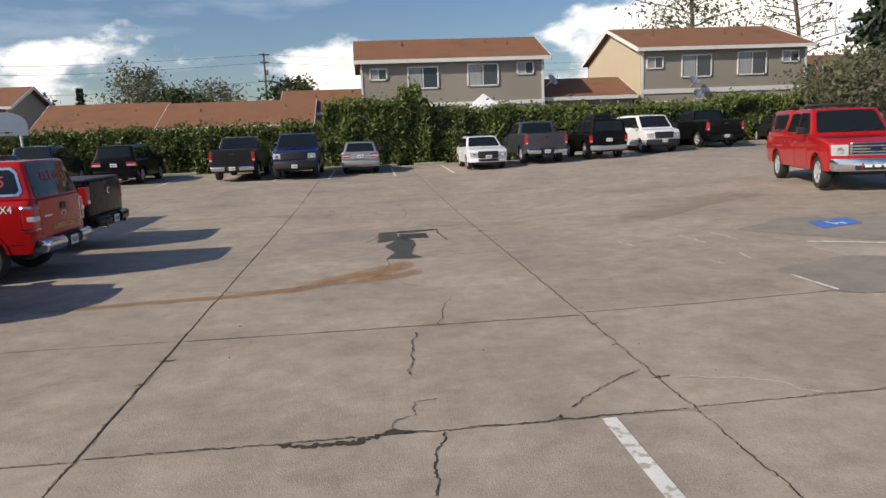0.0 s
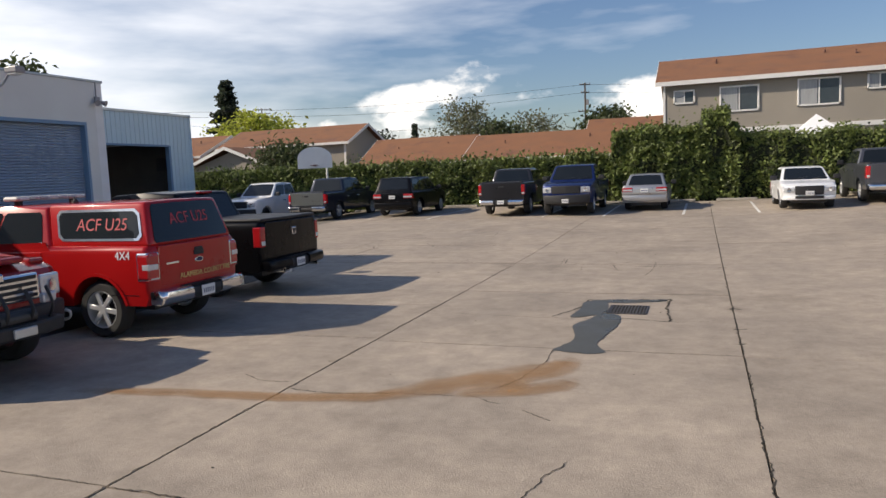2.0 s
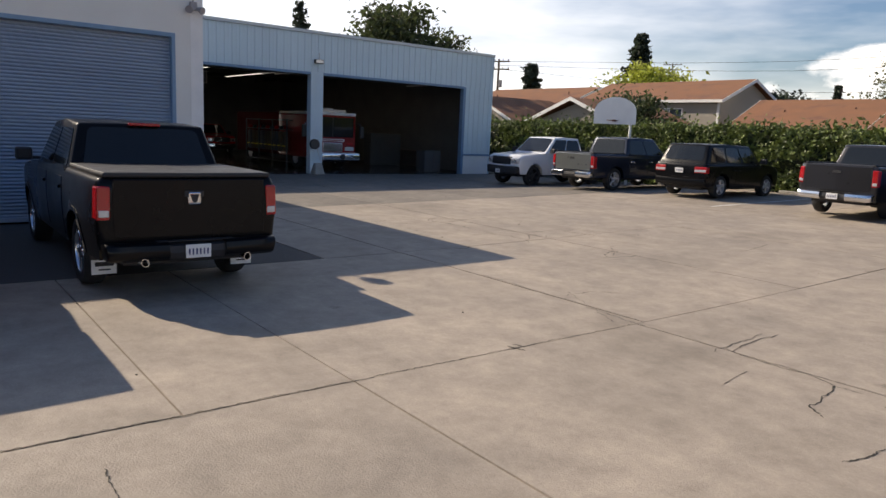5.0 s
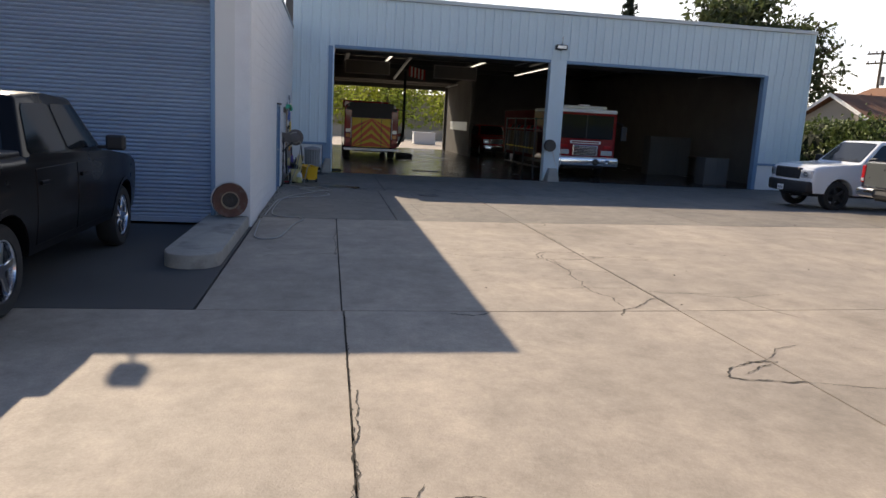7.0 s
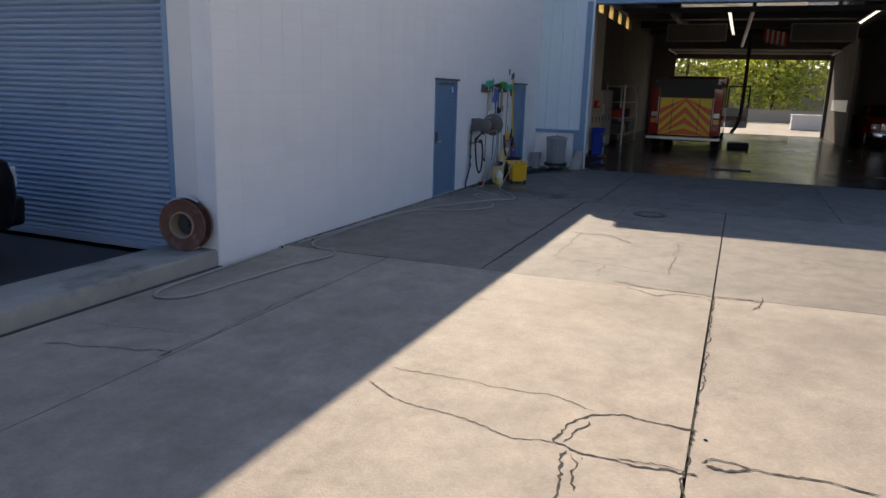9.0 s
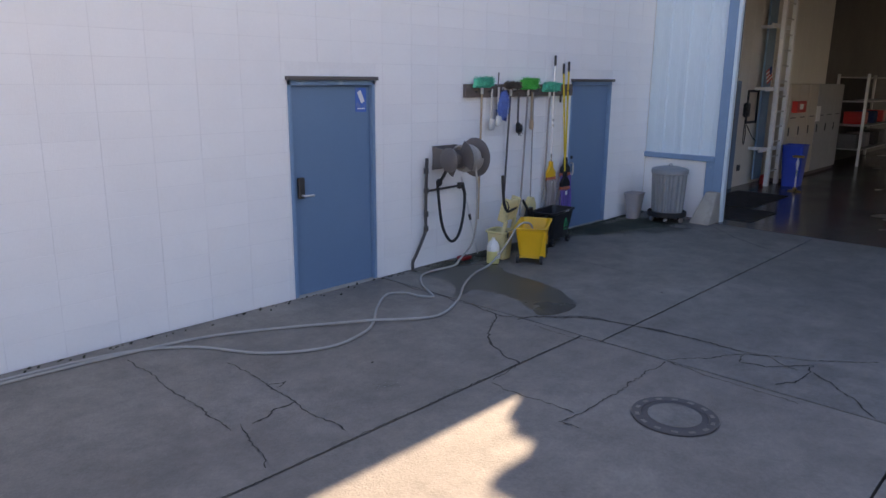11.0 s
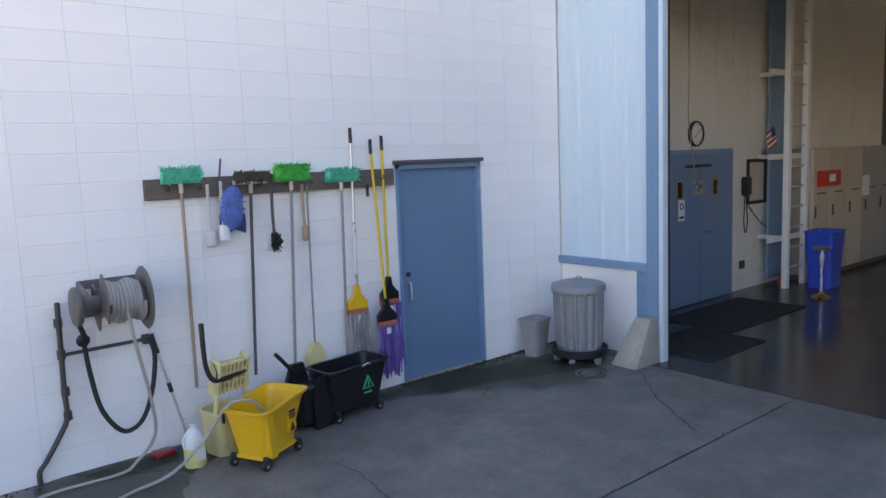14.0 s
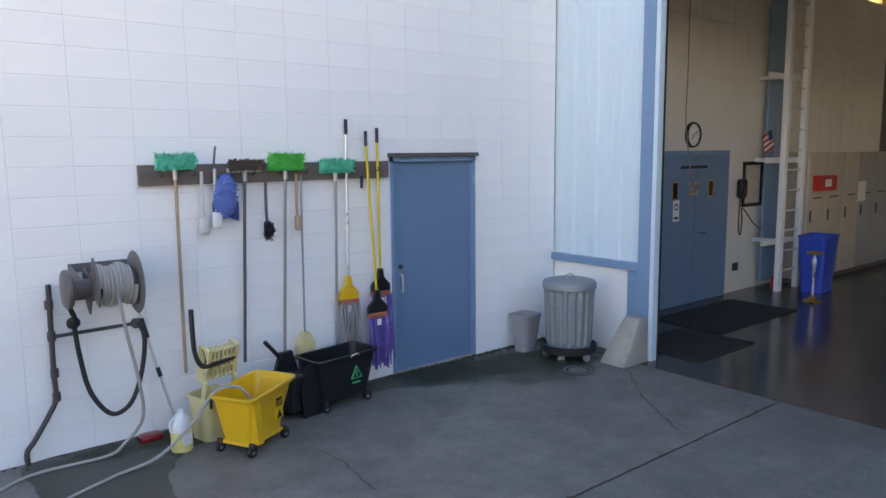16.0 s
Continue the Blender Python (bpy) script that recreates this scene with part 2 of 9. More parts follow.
M["plate_ink"] = material("plate_ink", (0.06, 0.07, 0.16), 0.5, 0, 0.05, 10, 60)
M["red"] = paint("red", (0.40, 0.009, 0.010))
M["dark_red"] = paint("dark_red", (0.30, 0.014, 0.016))
M["engine_red"] = paint("engine_red", (0.24, 0.010, 0.012))
M["black"] = material("black", (0.005, 0.005, 0.006), 0.3, 0, 0.05, 1.5, 30, coat=0.22, rough_vary=0.05, spec=0.1)
M["charcoal"] = paint("charcoal", (0.028, 0.028, 0.031), 0.2)
M["navy"] = paint("navy", (0.012, 0.024, 0.10), 0.3)
M["dark_blue"] = paint("dark_blue", (0.014, 0.020, 0.036), 0.2)
M["slate"] = paint("slate", (0.075, 0.08, 0.095), 0.4)
M["pewter"] = paint("pewter", (0.20, 0.21, 0.20), 0.5)
M["silver"] = paint("silver", (0.42, 0.42, 0.43), 0.6)
M["white_car"] = paint("white_car", (0.78, 0.79, 0.80))
M["red_letter"] = material("red_letter", (0.46, 0.04, 0.05), 0.5, 0, 0.05, 5, 50)
M["yellow_letter"] = material("yellow_letter", (0.75, 0.55, 0.2), 0.5, 0, 0.05, 5, 50)
M["white_letter"] = material("white_letter", (0.82, 0.82, 0.82), 0.5, 0, 0.05, 5, 50)
M["roof_brown"] = material("roof_brown", (0.225, 0.103, 0.052), 0.9, 0, 0.16, 0.8, 14, 0.6, 18, spots=((0.16, 0.075, 0.05), 0.5, 0.55, 0.7), stretch=(1, 1, 3))
M["stucco_grey"] = material("stucco_grey", (0.32, 0.285, 0.235), 0.85, 0, 0.06, 0.6, 20, 0.2, 60)
M["stucco_tan"] = material("stucco_tan", (0.52, 0.43, 0.31), 0.85, 0, 0.06, 0.6, 20, 0.2, 60)
M["house_white"] = material("house_white", (0.76, 0.74, 0.70), 0.6, 0, 0.05, 1, 30)
M["curtain"] = material("curtain", (0.35, 0.36, 0.36), 0.8, 0, 0.2, 3, 20, stretch=(5, 5, 0.4))
M["leaf_hedge"] = material("leaf_hedge", (0.13, 0.165, 0.04), 0.55, 0, 0.3, 1.2, 12, island_tint=0.55)
M["leaf_tree"] = material("leaf_tree", (0.075, 0.095, 0.035), 0.6, 0, 0.3, 0.8, 8, island_tint=0.5)
M["leaf_bright"] = material("leaf_bright", (0.42, 0.45, 0.07), 0.6, 0, 0.3, 0.8, 8, island_tint=0.5)
M["leaf_dark"] = material("leaf_dark", (0.028, 0.045, 0.022), 0.6, 0, 0.3, 0.8, 8, island_tint=0.5)
M["leaf_fir"] = material("leaf_fir", (0.05, 0.065, 0.04), 0.7, 0, 0.3, 0.8, 8, island_tint=0.5)
M["leaf_pale"] = material("leaf_pale", (0.17, 0.175, 0.10), 0.7, 0, 0.3, 0.8, 8, island_tint=0.4)


def leafy(m, share=0.4):
    """Lets light through the leaves of a foliage material."""
    nt = m.node_tree
    b, out = nt.nodes["Principled BSDF"], nt.nodes["Material Output"]
    glow, mix = nt.nodes.new("ShaderNodeBsdfTranslucent"), nt.nodes.new("ShaderNodeMixShader")
    nt.links.new(b.inputs["Base Color"].links[0].from_socket, glow.inputs["Color"])
    mix.inputs[0].default_value = share
    nt.links.new(b.outputs[0], mix.inputs[1]), nt.links.new(glow.outputs[0], mix.inputs[2])
    nt.links.new(mix.outputs[0], out.inputs["Surface"])


for kind in ("leaf_hedge", "leaf_tree", "leaf_bright", "leaf_fir", "leaf_pale"):
    leafy(M[kind], 0.15 if kind == "leaf_hedge" else 0.4)
# Near-black: the shade deep between the leaves, put into a colour.
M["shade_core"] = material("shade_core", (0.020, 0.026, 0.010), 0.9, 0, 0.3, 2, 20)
M["bark"] = material("bark", (0.14, 0.105, 0.075), 0.9, 0, 0.25, 3, 30, 0.5, 20)
M["wood_grey"] = material("wood_grey", (0.145, 0.115, 0.10), 0.8, 0, 0.25, 3, 60, 0.3, 40, stretch=(0.3, 4, 6))
M["wood_handle"] = material("wood_handle", (0.40, 0.29, 0.19), 0.6, 0, 0.15, 4, 60, stretch=(5, 5, 0.5))
M["grey_handle"] = material("grey_handle", (0.30, 0.28, 0.26), 0.6, 0, 0.15, 4, 60)
M["dark_handle"] = material("dark_handle", (0.10, 0.09, 0.085), 0.6, 0, 0.15, 4, 60)
M["alu_handle"] = material("alu_handle", (0.72, 0.72, 0.73), 0.3, 0.8, 0.05, 4, 60)
M["yellow_handle"] = material("yellow_handle", (0.72, 0.50, 0.03), 0.45, 0, 0.08, 4, 60)
M["green_bristle"] = material("green_bristle", (0.05, 0.52, 0.34), 0.6, 0, 0.2, 20, 120, island_tint=0.2)
M["lime_bristle"] = material("lime_bristle", (0.03, 0.46, 0.07), 0.6, 0, 0.2, 20, 120, island_tint=0.2)
M["brown_bristle"] = material("brown_bristle", (0.10, 0.075, 0.055), 0.8, 0, 0.3, 20, 120, island_tint=0.3)
M["blue_mitt"] = material("blue_mitt", (0.10, 0.18, 0.46), 0.85, 0, 0.25, 20, 90, 0.6, 60)
M["navy_cloth"] = material("navy_cloth", (0.03, 0.055, 0.18), 0.85, 0, 0.25, 20, 90, 0.4, 60)
M["pale_plastic"] = material("pale_plastic", (0.60, 0.58, 0.54), 0.5, 0, 0.08, 8, 60)
M["yellow_plastic"] = material("yellow_plastic", (0.82, 0.455, 0.02), 0.38, 0, 0.06, 5, 50, spots=((0.62, 0.45, 0.08), 6, 0.6, 0.75))
M["pale_yellow"] = material("pale_yellow", (0.68, 0.58, 0.29), 0.5, 0, 0.1, 5, 50, spots=((0.40, 0.35, 0.18), 6, 0.58, 0.75))
M["milk_plastic"] = material("milk_plastic", (0.75, 0.75, 0.70), 0.4, 0, 0.04, 6, 50)
M["yellow_liquid"] = material("yellow_liquid", (0.72, 0.66, 0.26), 0.3, 0, 0.04, 6, 50)
M["mop_grey"] = material("mop_grey", (0.30, 0.27, 0.26), 0.9, 0, 0.25, 20, 90, island_tint=0.3)
M["mop_purple"] = material("mop_purple", (0.14, 0.10, 0.34), 0.9, 0, 0.25, 20, 90, island_tint=0.3)
M["mop_band"] = material("mop_band", (0.42, 0.12, 0.07), 0.9, 0, 0.2, 20, 90)
M["reel"] = material("reel", (0.145, 0.130, 0.122), 0.5, 0.2, 0.12, 5, 50)
M["hose"] = material("hose", (0.37, 0.345, 0.305), 0.55, 0, 0.1, 8, 50)
M["pipe_dark"] = material("pipe_dark", (0.075, 0.068, 0.065), 0.55, 0.3, 0.2, 8, 50)
M["rust"] = material("rust", (0.165, 0.075, 0.05), 0.75, 0.1, 0.3, 6, 50, spots=((0.22, 0.15, 0.12), 9, 0.52, 0.68))
M["green_sign"] = material("green_sign", (0.02, 0.42, 0.17), 0.5, 0, 0.05, 6, 50)
M["blue_bin"] = material("blue_bin", (0.025, 0.075, 0.50), 0.45, 0, 0.08, 5, 50)
M["grey_bin"] = material("grey_bin", (0.33, 0.31, 0.31), 0.5, 0, 0.06, 5, 50)
M["brass"] = material("brass", (0.55, 0.38, 0.14), 0.3, 0.9, 0.1, 5, 50)
M["red_box"] = material("red_box", (0.55, 0.03, 0.02), 0.4, 0, 0.06, 5, 50)
M["paper"] = material("paper", (0.8, 0.8, 0.77), 0.7, 0, 0.04, 5, 50)
M["chev_yellow"] = material("chev_yellow", (0.95, 0.66, 0.03), 0.4, 0, 0.05, 5, 50)
M["chev_orange"] = material("chev_orange", (0.92, 0.17, 0.02), 0.4, 0, 0.05, 5, 50)
M["coat_tan"] = material("coat_tan", (0.12, 0.085, 0.05), 0.9, 0, 0.2, 6, 60, 0.3, 40)
M["canvas"] = material("canvas", (0.82, 0.82, 0.82), 0.7, 0, 0.04, 1, 30)
M["moss"] = material("moss", (0.03, 0.03, 0.014), 0.95, 0, 0.4, 8, 60, 0.5, 40, island_tint=0.4)


def lamp_material(name, color, strength):
    m = material(name, (0.8, 0.8, 0.8), 0.4)
    b = m.node_tree.nodes["Principled BSDF"]
    b.inputs["Emission Color"].default_value = (*color, 1)
    b.inputs["Emission Strength"].default_value = strength
    return m


M["tube_light"] = lamp_material("tube_light", (1.0, 0.95, 0.85), 1.0)


def stain_material(name, color, rough, most=0.45):
    """A film on the ground that thins out towards its rim by the mesh's own 'body' value."""
    m = material(name, color, rough, 0, 0.2, 2, 40)
    nt = m.node_tree
    N, L = nt.nodes.new, nt.links.new
    at = N("ShaderNodeAttribute")
    at.attribute_name = "body"
    nz, add, rng = N("ShaderNodeTexNoise"), N("ShaderNodeMath"), N("ShaderNodeMapRange")
    co = N("ShaderNodeTexCoord")
    nz.inputs["Scale"].default_value, nz.inputs["Detail"].default_value = 2.2, 6.0
    L(co.outputs["Object"], nz.inputs["Vector"])
    L(at.outputs["Fac"], add.inputs[0]), L(nz.outputs["Fac"], add.inputs[1])
    rng.inputs["From Min"].default_value, rng.inputs["From Max"].default_value = 0.75, 1.5
    rng.inputs["To Max"].default_value = most
    L(add.outputs[0], rng.inputs["Value"])
    L(rng.outputs[0], nt.nodes["Principled BSDF"].inputs["Alpha"])
    return m


def frosted(name, color):
    m = bpy.data.materials.new(name)
    m.use_nodes = True
    nt = m.node_tree
    b = nt.nodes.new("ShaderNodeBsdfTranslucent")
    b.inputs["Color"].default_value = (*color, 1)
    nt.links.new(b.outputs[0], nt.nodes["Material Output"].inputs["Surface"])
    return m


M["frosted"] = frosted("frosted", (0.75, 0.62, 0.35))
M["rust_stain"] = stain_material("rust_stain", (0.36, 0.19, 0.07), 0.8, 0.55)
M["faint_rust"] = stain_material("faint_rust", (0.30, 0.19, 0.10), 0.8, 0.2)
M["damp_stain"] = stain_material("damp_stain", (0.050, 0.055, 0.030), 0.7, 0.62)
M["tyre_stain"] = stain_material("tyre_stain", (0.17, 0.15, 0.125), 0.8, 0.3)


# ---- mesh helpers ----
def finish(bm, name, mat, smooth=False):
    bmesh.ops.recalc_face_normals(bm, faces=bm.faces)
    me = bpy.data.meshes.new(name)
    bm.to_mesh(me)
    bm.free()
    for m in (mat if isinstance(mat, (list, tuple)) else [mat]):
        me.materials.append(M[m])
    if smooth:
        me.shade_smooth()
        me.set_sharp_from_angle(angle=radians(38))
    return me


def part(name, bm, mat, parent=None, label="", smooth=False):
    ob = new(name, finish(bm, name, mat, smooth))
    ob.parent = parent
    return tagged(ob, label)


def thing(name, label, category, m=None, group="", kind=""):
    ob = new(name)
    ob.empty_display_size = 0.1
    if m is not None:
        ob.matrix_world = m
    return tagged(ob, label, category, group, kind)


def one(name, bm, mat, label, category, group="", kind="", smooth=False, m=None):
    ob = new(name, finish(bm, name, mat, smooth))
    if m is not None:
        ob.matrix_world = m
    return tagged(ob, label, category, group, kind)


def box(bm, x0, x1, y0, y1, z0, z1, bevel=0.0, m=None, seg=1):
    made = bmesh.ops.create_cube(bm, size=1.0)["verts"]
    bmesh.ops.scale(bm, vec=(abs(x1 - x0), abs(y1 - y0), abs(z1 - z0)), verts=made)
    bmesh.ops.translate(bm, vec=((x0 + x1) / 2, (y0 + y1) / 2, (z0 + z1) / 2), verts=made)
    if m is not None:
        bmesh.ops.transform(bm, matrix=m, verts=made)
    if bevel:
        edges = list({e for v in made for e in v.link_edges})
        bmesh.ops.bevel(bm, geom=edges, offset=bevel, segments=seg, profile=0.5, affect="EDGES")
    return bm


def B(x0, x1, y0, y1, z0, z1, bevel=0.0, seg=1):
    return box(bmesh.new(), x0, x1, y0, y1, z0, z1, bevel, None, seg)


def cyl(bm, p0, p1, r0, r1=None, seg=16, caps=True):
    p0, p1 = Vector(p0), Vector(p1)
    d = p1 - p0
    q = d.to_track_quat("Z", "Y").to_matrix().to_4x4()
    bmesh.ops.create_cone(bm, cap_ends=caps, segments=seg, radius1=r0, radius2=r0 if r1 is None else r1, depth=d.length, matrix=Matrix.Translation((p0 + p1) / 2) @ q)
    return bm


def tube(bm, pts, r, seg=10, closed=False):
    """A round tube along points, smoothed by a spline."""
    P = [Vector(p) for p in pts]
    path = []
    n = len(P)
    for i in range(n - 1):
        a, b, c, d = P[max(0, i - 1)], P[i], P[i + 1], P[min(n - 1, i + 2)]
        for k in range(6):
            t = k / 6
            path.append(0.5 * ((2 * b) + (c - a) * t + (2 * a - 5 * b + 4 * c - d) * t * t + (3 * b - a - 3 * c + d) * t ** 3))
    path.append(P[-1])
    rings, up = [], Vector((0, 0, 1))
    for i, p in enumerate(path):
        d = (path[min(i + 1, len(path) - 1)] - path[max(i - 1, 0)]).normalized()
        u = d.cross(up)
        u = d.cross(Vector((1, 0, 0))) if u.length < 0.05 else u
        u.normalize()
        v = d.cross(u)
        rings.append([bm.verts.new(p + r * (math.cos(2 * math.pi * k / seg) * u + math.sin(2 * math.pi * k / seg) * v)) for k in range(seg)])
    for a, b in zip(rings, rings[1:]):
        # match the turn of the next ring, so that the skin doesn't twist
        s = min(range(seg), key=lambda q: (b[q].co - a[0].co).length)
        b[:] = b[s:] + b[:s]
        if (b[1].co - a[1].co).length > (b[-1].co - a[1].co).length:
            b[:] = [b[0]] + b[:0:-1]
        for k in range(seg):
            bm.faces.new((a[k], a[(k + 1) % seg], b[(k + 1) % seg], b[k]))
    for ring in (rings[0], rings[-1]):
        bm.faces.new(ring)
    return bm


def lathe(bm, profile, m=None, seg=24):
    """Turns (radius, height) pairs round the z axis; m places it."""
    rings = []
    for r, z in profile:
        ring = [bm.verts.new((r * math.cos(2 * math.pi * k / seg), r * math.sin(2 * math.pi * k / seg), z)) for k in range(seg)] if r > 1e-5 else [bm.verts.new((0, 0, z))]
        rings.append(ring)
    for a, b in zip(rings, rings[1:]):
        for k in range(seg):
            q = (a[k % len(a)], a[(k + 1) % len(a)], b[(k + 1) % len(b)], b[k % len(b)])
            q = list(dict.fromkeys(q))
            if len(q) > 2:
                bm.faces.new(q)
    if m is not None:
        bmesh.ops.transform(bm, matrix=m, verts=[v for r in rings for v in r])
    return bm


def slab_on(bm, quad, u0, u1, v0, v1, off=0.004, thick=0.006, round_corner=0.0):
    """A thin panel lying on the quad (a, b, c, d), over the stretch u along a-b and v along a-d, proud of it by off + thick."""
    a, b, c, d = [Vector(p) for p in quad]
    n = (b - a).cross(d - a).normalized()

    def at(u, v):
        return (a * (1 - u) + b * u) * (1 - v) + (d * (1 - u) + c * u) * v
    if round_corner:
        wu, wv = round_corner / max((b - a).length, 1e-3), round_corner / max((d - a).length, 1e-3)
        ring = [(u0 + wu, v0), (u1 - wu, v0), (u1, v0 + wv), (u1, v1 - wv), (u1 - wu, v1), (u0 + wu, v1), (u0, v1 - wv), (u0, v0 + wv)]
    else:
        ring = [(u0, v0), (u1, v0), (u1, v1), (u0, v1)]
    lo = [bm.verts.new(at(u, v) - n * 0.01) for u, v in ring]
    hi = [bm.verts.new(at(u, v) + n * (off + thick)) for u, v in ring]
    bm.faces.new(hi)
    k = len(ring)
    for i in range(k):
        bm.faces.new((lo[i], lo[(i + 1) % k], hi[(i + 1) % k], hi[i]))
    return bm


def prism(bm, outline, y0, y1, axis="y"):
    """An outline of (x, z) drawn out along y (or of (y, z) along x, or of (x, y) along z)."""
    def at(p, w):
        return (p[0], w, p[1]) if axis == "y" else (w, p[0], p[1]) if axis == "x" else (p[0], p[1], w)
    a, b = [bm.verts.new(at(p, y0)) for p in outline], [bm.verts.new(at(p, y1)) for p in outline]
    bm.faces.new(a), bm.faces.new(b[::-1])
    for i in range(len(outline)):
        j = (i + 1) % len(outline)
        bm.faces.new((a[i], b[i], b[j], a[j]))
    return bm


def words(name, text, size, m, mat, parent=None, depth=0.002, label="", align="CENTER"):
    cu = bpy.data.curves.new(name, "FONT")
    cu.body, cu.size, cu.extrude, cu.align_x, cu.align_y = text, size, depth, align, "CENTER"
    ob = new(name, cu)
    cu.materials.append(M[mat])
    me = bpy.data.meshes.new_from_object(ob)
    bpy.data.objects.remove(ob)
    ob = new(name, me)
    ob.parent = parent
    ob.matrix_local = m
    return tagged(ob, label)


def soft(v, w):
    return w * math.log1p(math.exp(v / w)) if v / w < 30 else v


def gz(x, y):
    """The height of the yard: flat round the drain and the station, rising gently to the far corner."""
    gx = 0.035 * (soft(x - 3.5, 0.6) - soft(x - 15, 0.8)) + 0.012 * (soft(x - 15, 0.8) - soft(x - 60, 0.8))
    gy = 0.018 * (soft(y - 21.5, 0.8) - soft(y - 48, 0.8))
    f = min(1.0, max(0.0, (x + 20) / 8))
    return gx + gy * f * f * (3 - 2 * f)


# ---- ground ----
def ground_sheet():
    xs = [-1500, -600, -250, -120, -80, -60] + [-54 + 3 * i for i in range(36)] + [60, 90, 160, 400, 1500]
    ys = [-1500, -400, -120, -50, -25] + [-15 + 3 * i for i in range(27)] + [75, 100, 160, 400, 1500]
    bm = bmesh.new()
    grid = [[bm.verts.new((x, y, gz(x, y) - 0.06)) for y in ys] for x in xs]
    for i in range(len(xs) - 1):
        for j in range(len(ys) - 1):
            bm.faces.new((grid[i][j], grid[i + 1][j], grid[i + 1][j + 1], grid[i][j + 1]))
    return one("ground", bm, "soil", "dark bare earth under and around the paved yard", "ground", kind="structure", smooth=True)


ground = ground_sheet()
pavement = thing("pavement", "weathered tan concrete yard in large jointed slabs", "pavement", kind="structure")
def slab_mesh(x0, x1, y0, y1, mat, gap=0.008):
    x0, x1, y0, y1 = x0 + gap, x1 - gap, y0 + gap, y1 - gap
    nx, ny = max(1, round((x1 - x0) / 1.5)), max(1, round((y1 - y0) / 1.5))
    cx, cy = (x0 + x1) / 2, (y0 + y1) / 2
    settle = random.uniform(-0.003, 0.003)
    bm = bmesh.new()
    g = [[bm.verts.new((x0 + (x1 - x0) * i / nx, y0 + (y1 - y0) * j / ny, gz(x0 + (x1 - x0) * i / nx, y0 + (y1 - y0) * j / ny) + settle)) for j in range(ny + 1)] for i in range(nx + 1)]
    for i in range(nx):
        for j in range(ny):
            bm.faces.new((g[i][j], g[i + 1][j], g[i + 1][j + 1], g[i][j + 1]))
    rim = [g[i][0] for i in range(nx + 1)] + [g[nx][j] for j in range(1, ny + 1)] + [g[i][ny] for i in range(nx - 1, -1, -1)] + [g[0][j] for j in range(ny - 1, 0, -1)]
    low = [bm.verts.new((v.co.x, v.co.y, v.co.z - 0.055)) for v in rim]
    for k in range(len(rim)):
        bm.faces.new((rim[k], low[k], low[(k + 1) % len(rim)], rim[(k + 1) % len(rim)]))
    return part("slab", bm, mat, pavement)

def slab_column(x0, x1, mat, *ys):
    """A strip of slabs from joint to joint."""
    for a, b in zip(ys, ys[1:]):
        slab_mesh(x0, x1, a, b, mat)


# The two columns nearest the wall carry its shade in their tone.
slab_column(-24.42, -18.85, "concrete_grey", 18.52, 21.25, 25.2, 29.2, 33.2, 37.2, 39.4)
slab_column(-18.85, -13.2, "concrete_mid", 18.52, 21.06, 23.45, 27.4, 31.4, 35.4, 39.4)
slab_column(-13.2, -6.85, "concrete", 18.56, 19.93, 23.45, 27.4, 31.4, 35.4, 39.4)
slab_column(-6.85, -2.0, "concrete", -9, -5, 0, 5.42, 8.2, 12.66, 14.92, 16.25, 19.95, 23.45, 27.4, 31.4, 35.4, 39.4)
slab_column(-2.0, 2.30, "concrete", -9, -5, -1.2, 2.6, 5.45, 8.19, 12.53, 16.25, 19.8, 23.45, 27.4, 31.4, 35.4, 39.4)
slab_column(2.30, 6.7, "concrete", -9, -5, -1.2, 2.6, 5.5, 8.3, 12.5, 16.2, 19.8, 23.5, 27.4, 31.4, 35.4, 39.4)
slab_column(6.7, 11.1, "concrete", -9, -4, 1.5, 5.4, 9.5, 13.2, 17, 21, 25, 29, 33, 36.4, 39.4)
slab_column(11.1, 15.5, "concrete", -9, -3, 3, 9, 13, 17, 21, 25, 29, 33, 36.4, 39.4)
slab_column(15.5, 20.5, "concrete", -9, -3, 3, 9, 15, 21, 25, 29, 33, 36.4, 39.4)
slab_column(20.5, 26, "concrete", -9, 0, 9, 15, 21, 27, 33, 36.4, 39.4)
slab_column(26, 32, "concrete", -9, 0, 9, 15, 21, 27, 33, 36.4, 39.4)
slab_column(32, 40, "concrete", -9, 0, 9, 18, 27, 33, 39.4)
bm = B(-12.02, -6.87, -9, 18.54, -0.06, -0.004)
one("asphalt_strip", bm, "asphalt", "dark worn asphalt strip before the roller door", "asphalt", kind="structure")
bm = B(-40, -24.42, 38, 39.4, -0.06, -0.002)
one("side_strip", bm, "concrete_grey", "concrete strip beside the station, shade put in its tone", "pavement", kind="structure")


def ragged(pts, steps=7, jag=0.03):
    """A crack's line: the given turns with small random ones between them."""
    out = []
    for (xa, ya), (xb, yb) in zip(pts, pts[1:]):
        ln = math.hypot(xb - xa, yb - ya)
        n = max(2, int(ln * steps))
        for k in range(n):
            t = k / n
            o = random.uniform(-jag, jag) * (0 if k == 0 else 1)
            out.append((xa + (xb - xa) * t - (yb - ya) / ln * o, ya + (yb - ya) * t + (xb - xa) / ln * o))
    return out + [pts[-1]]


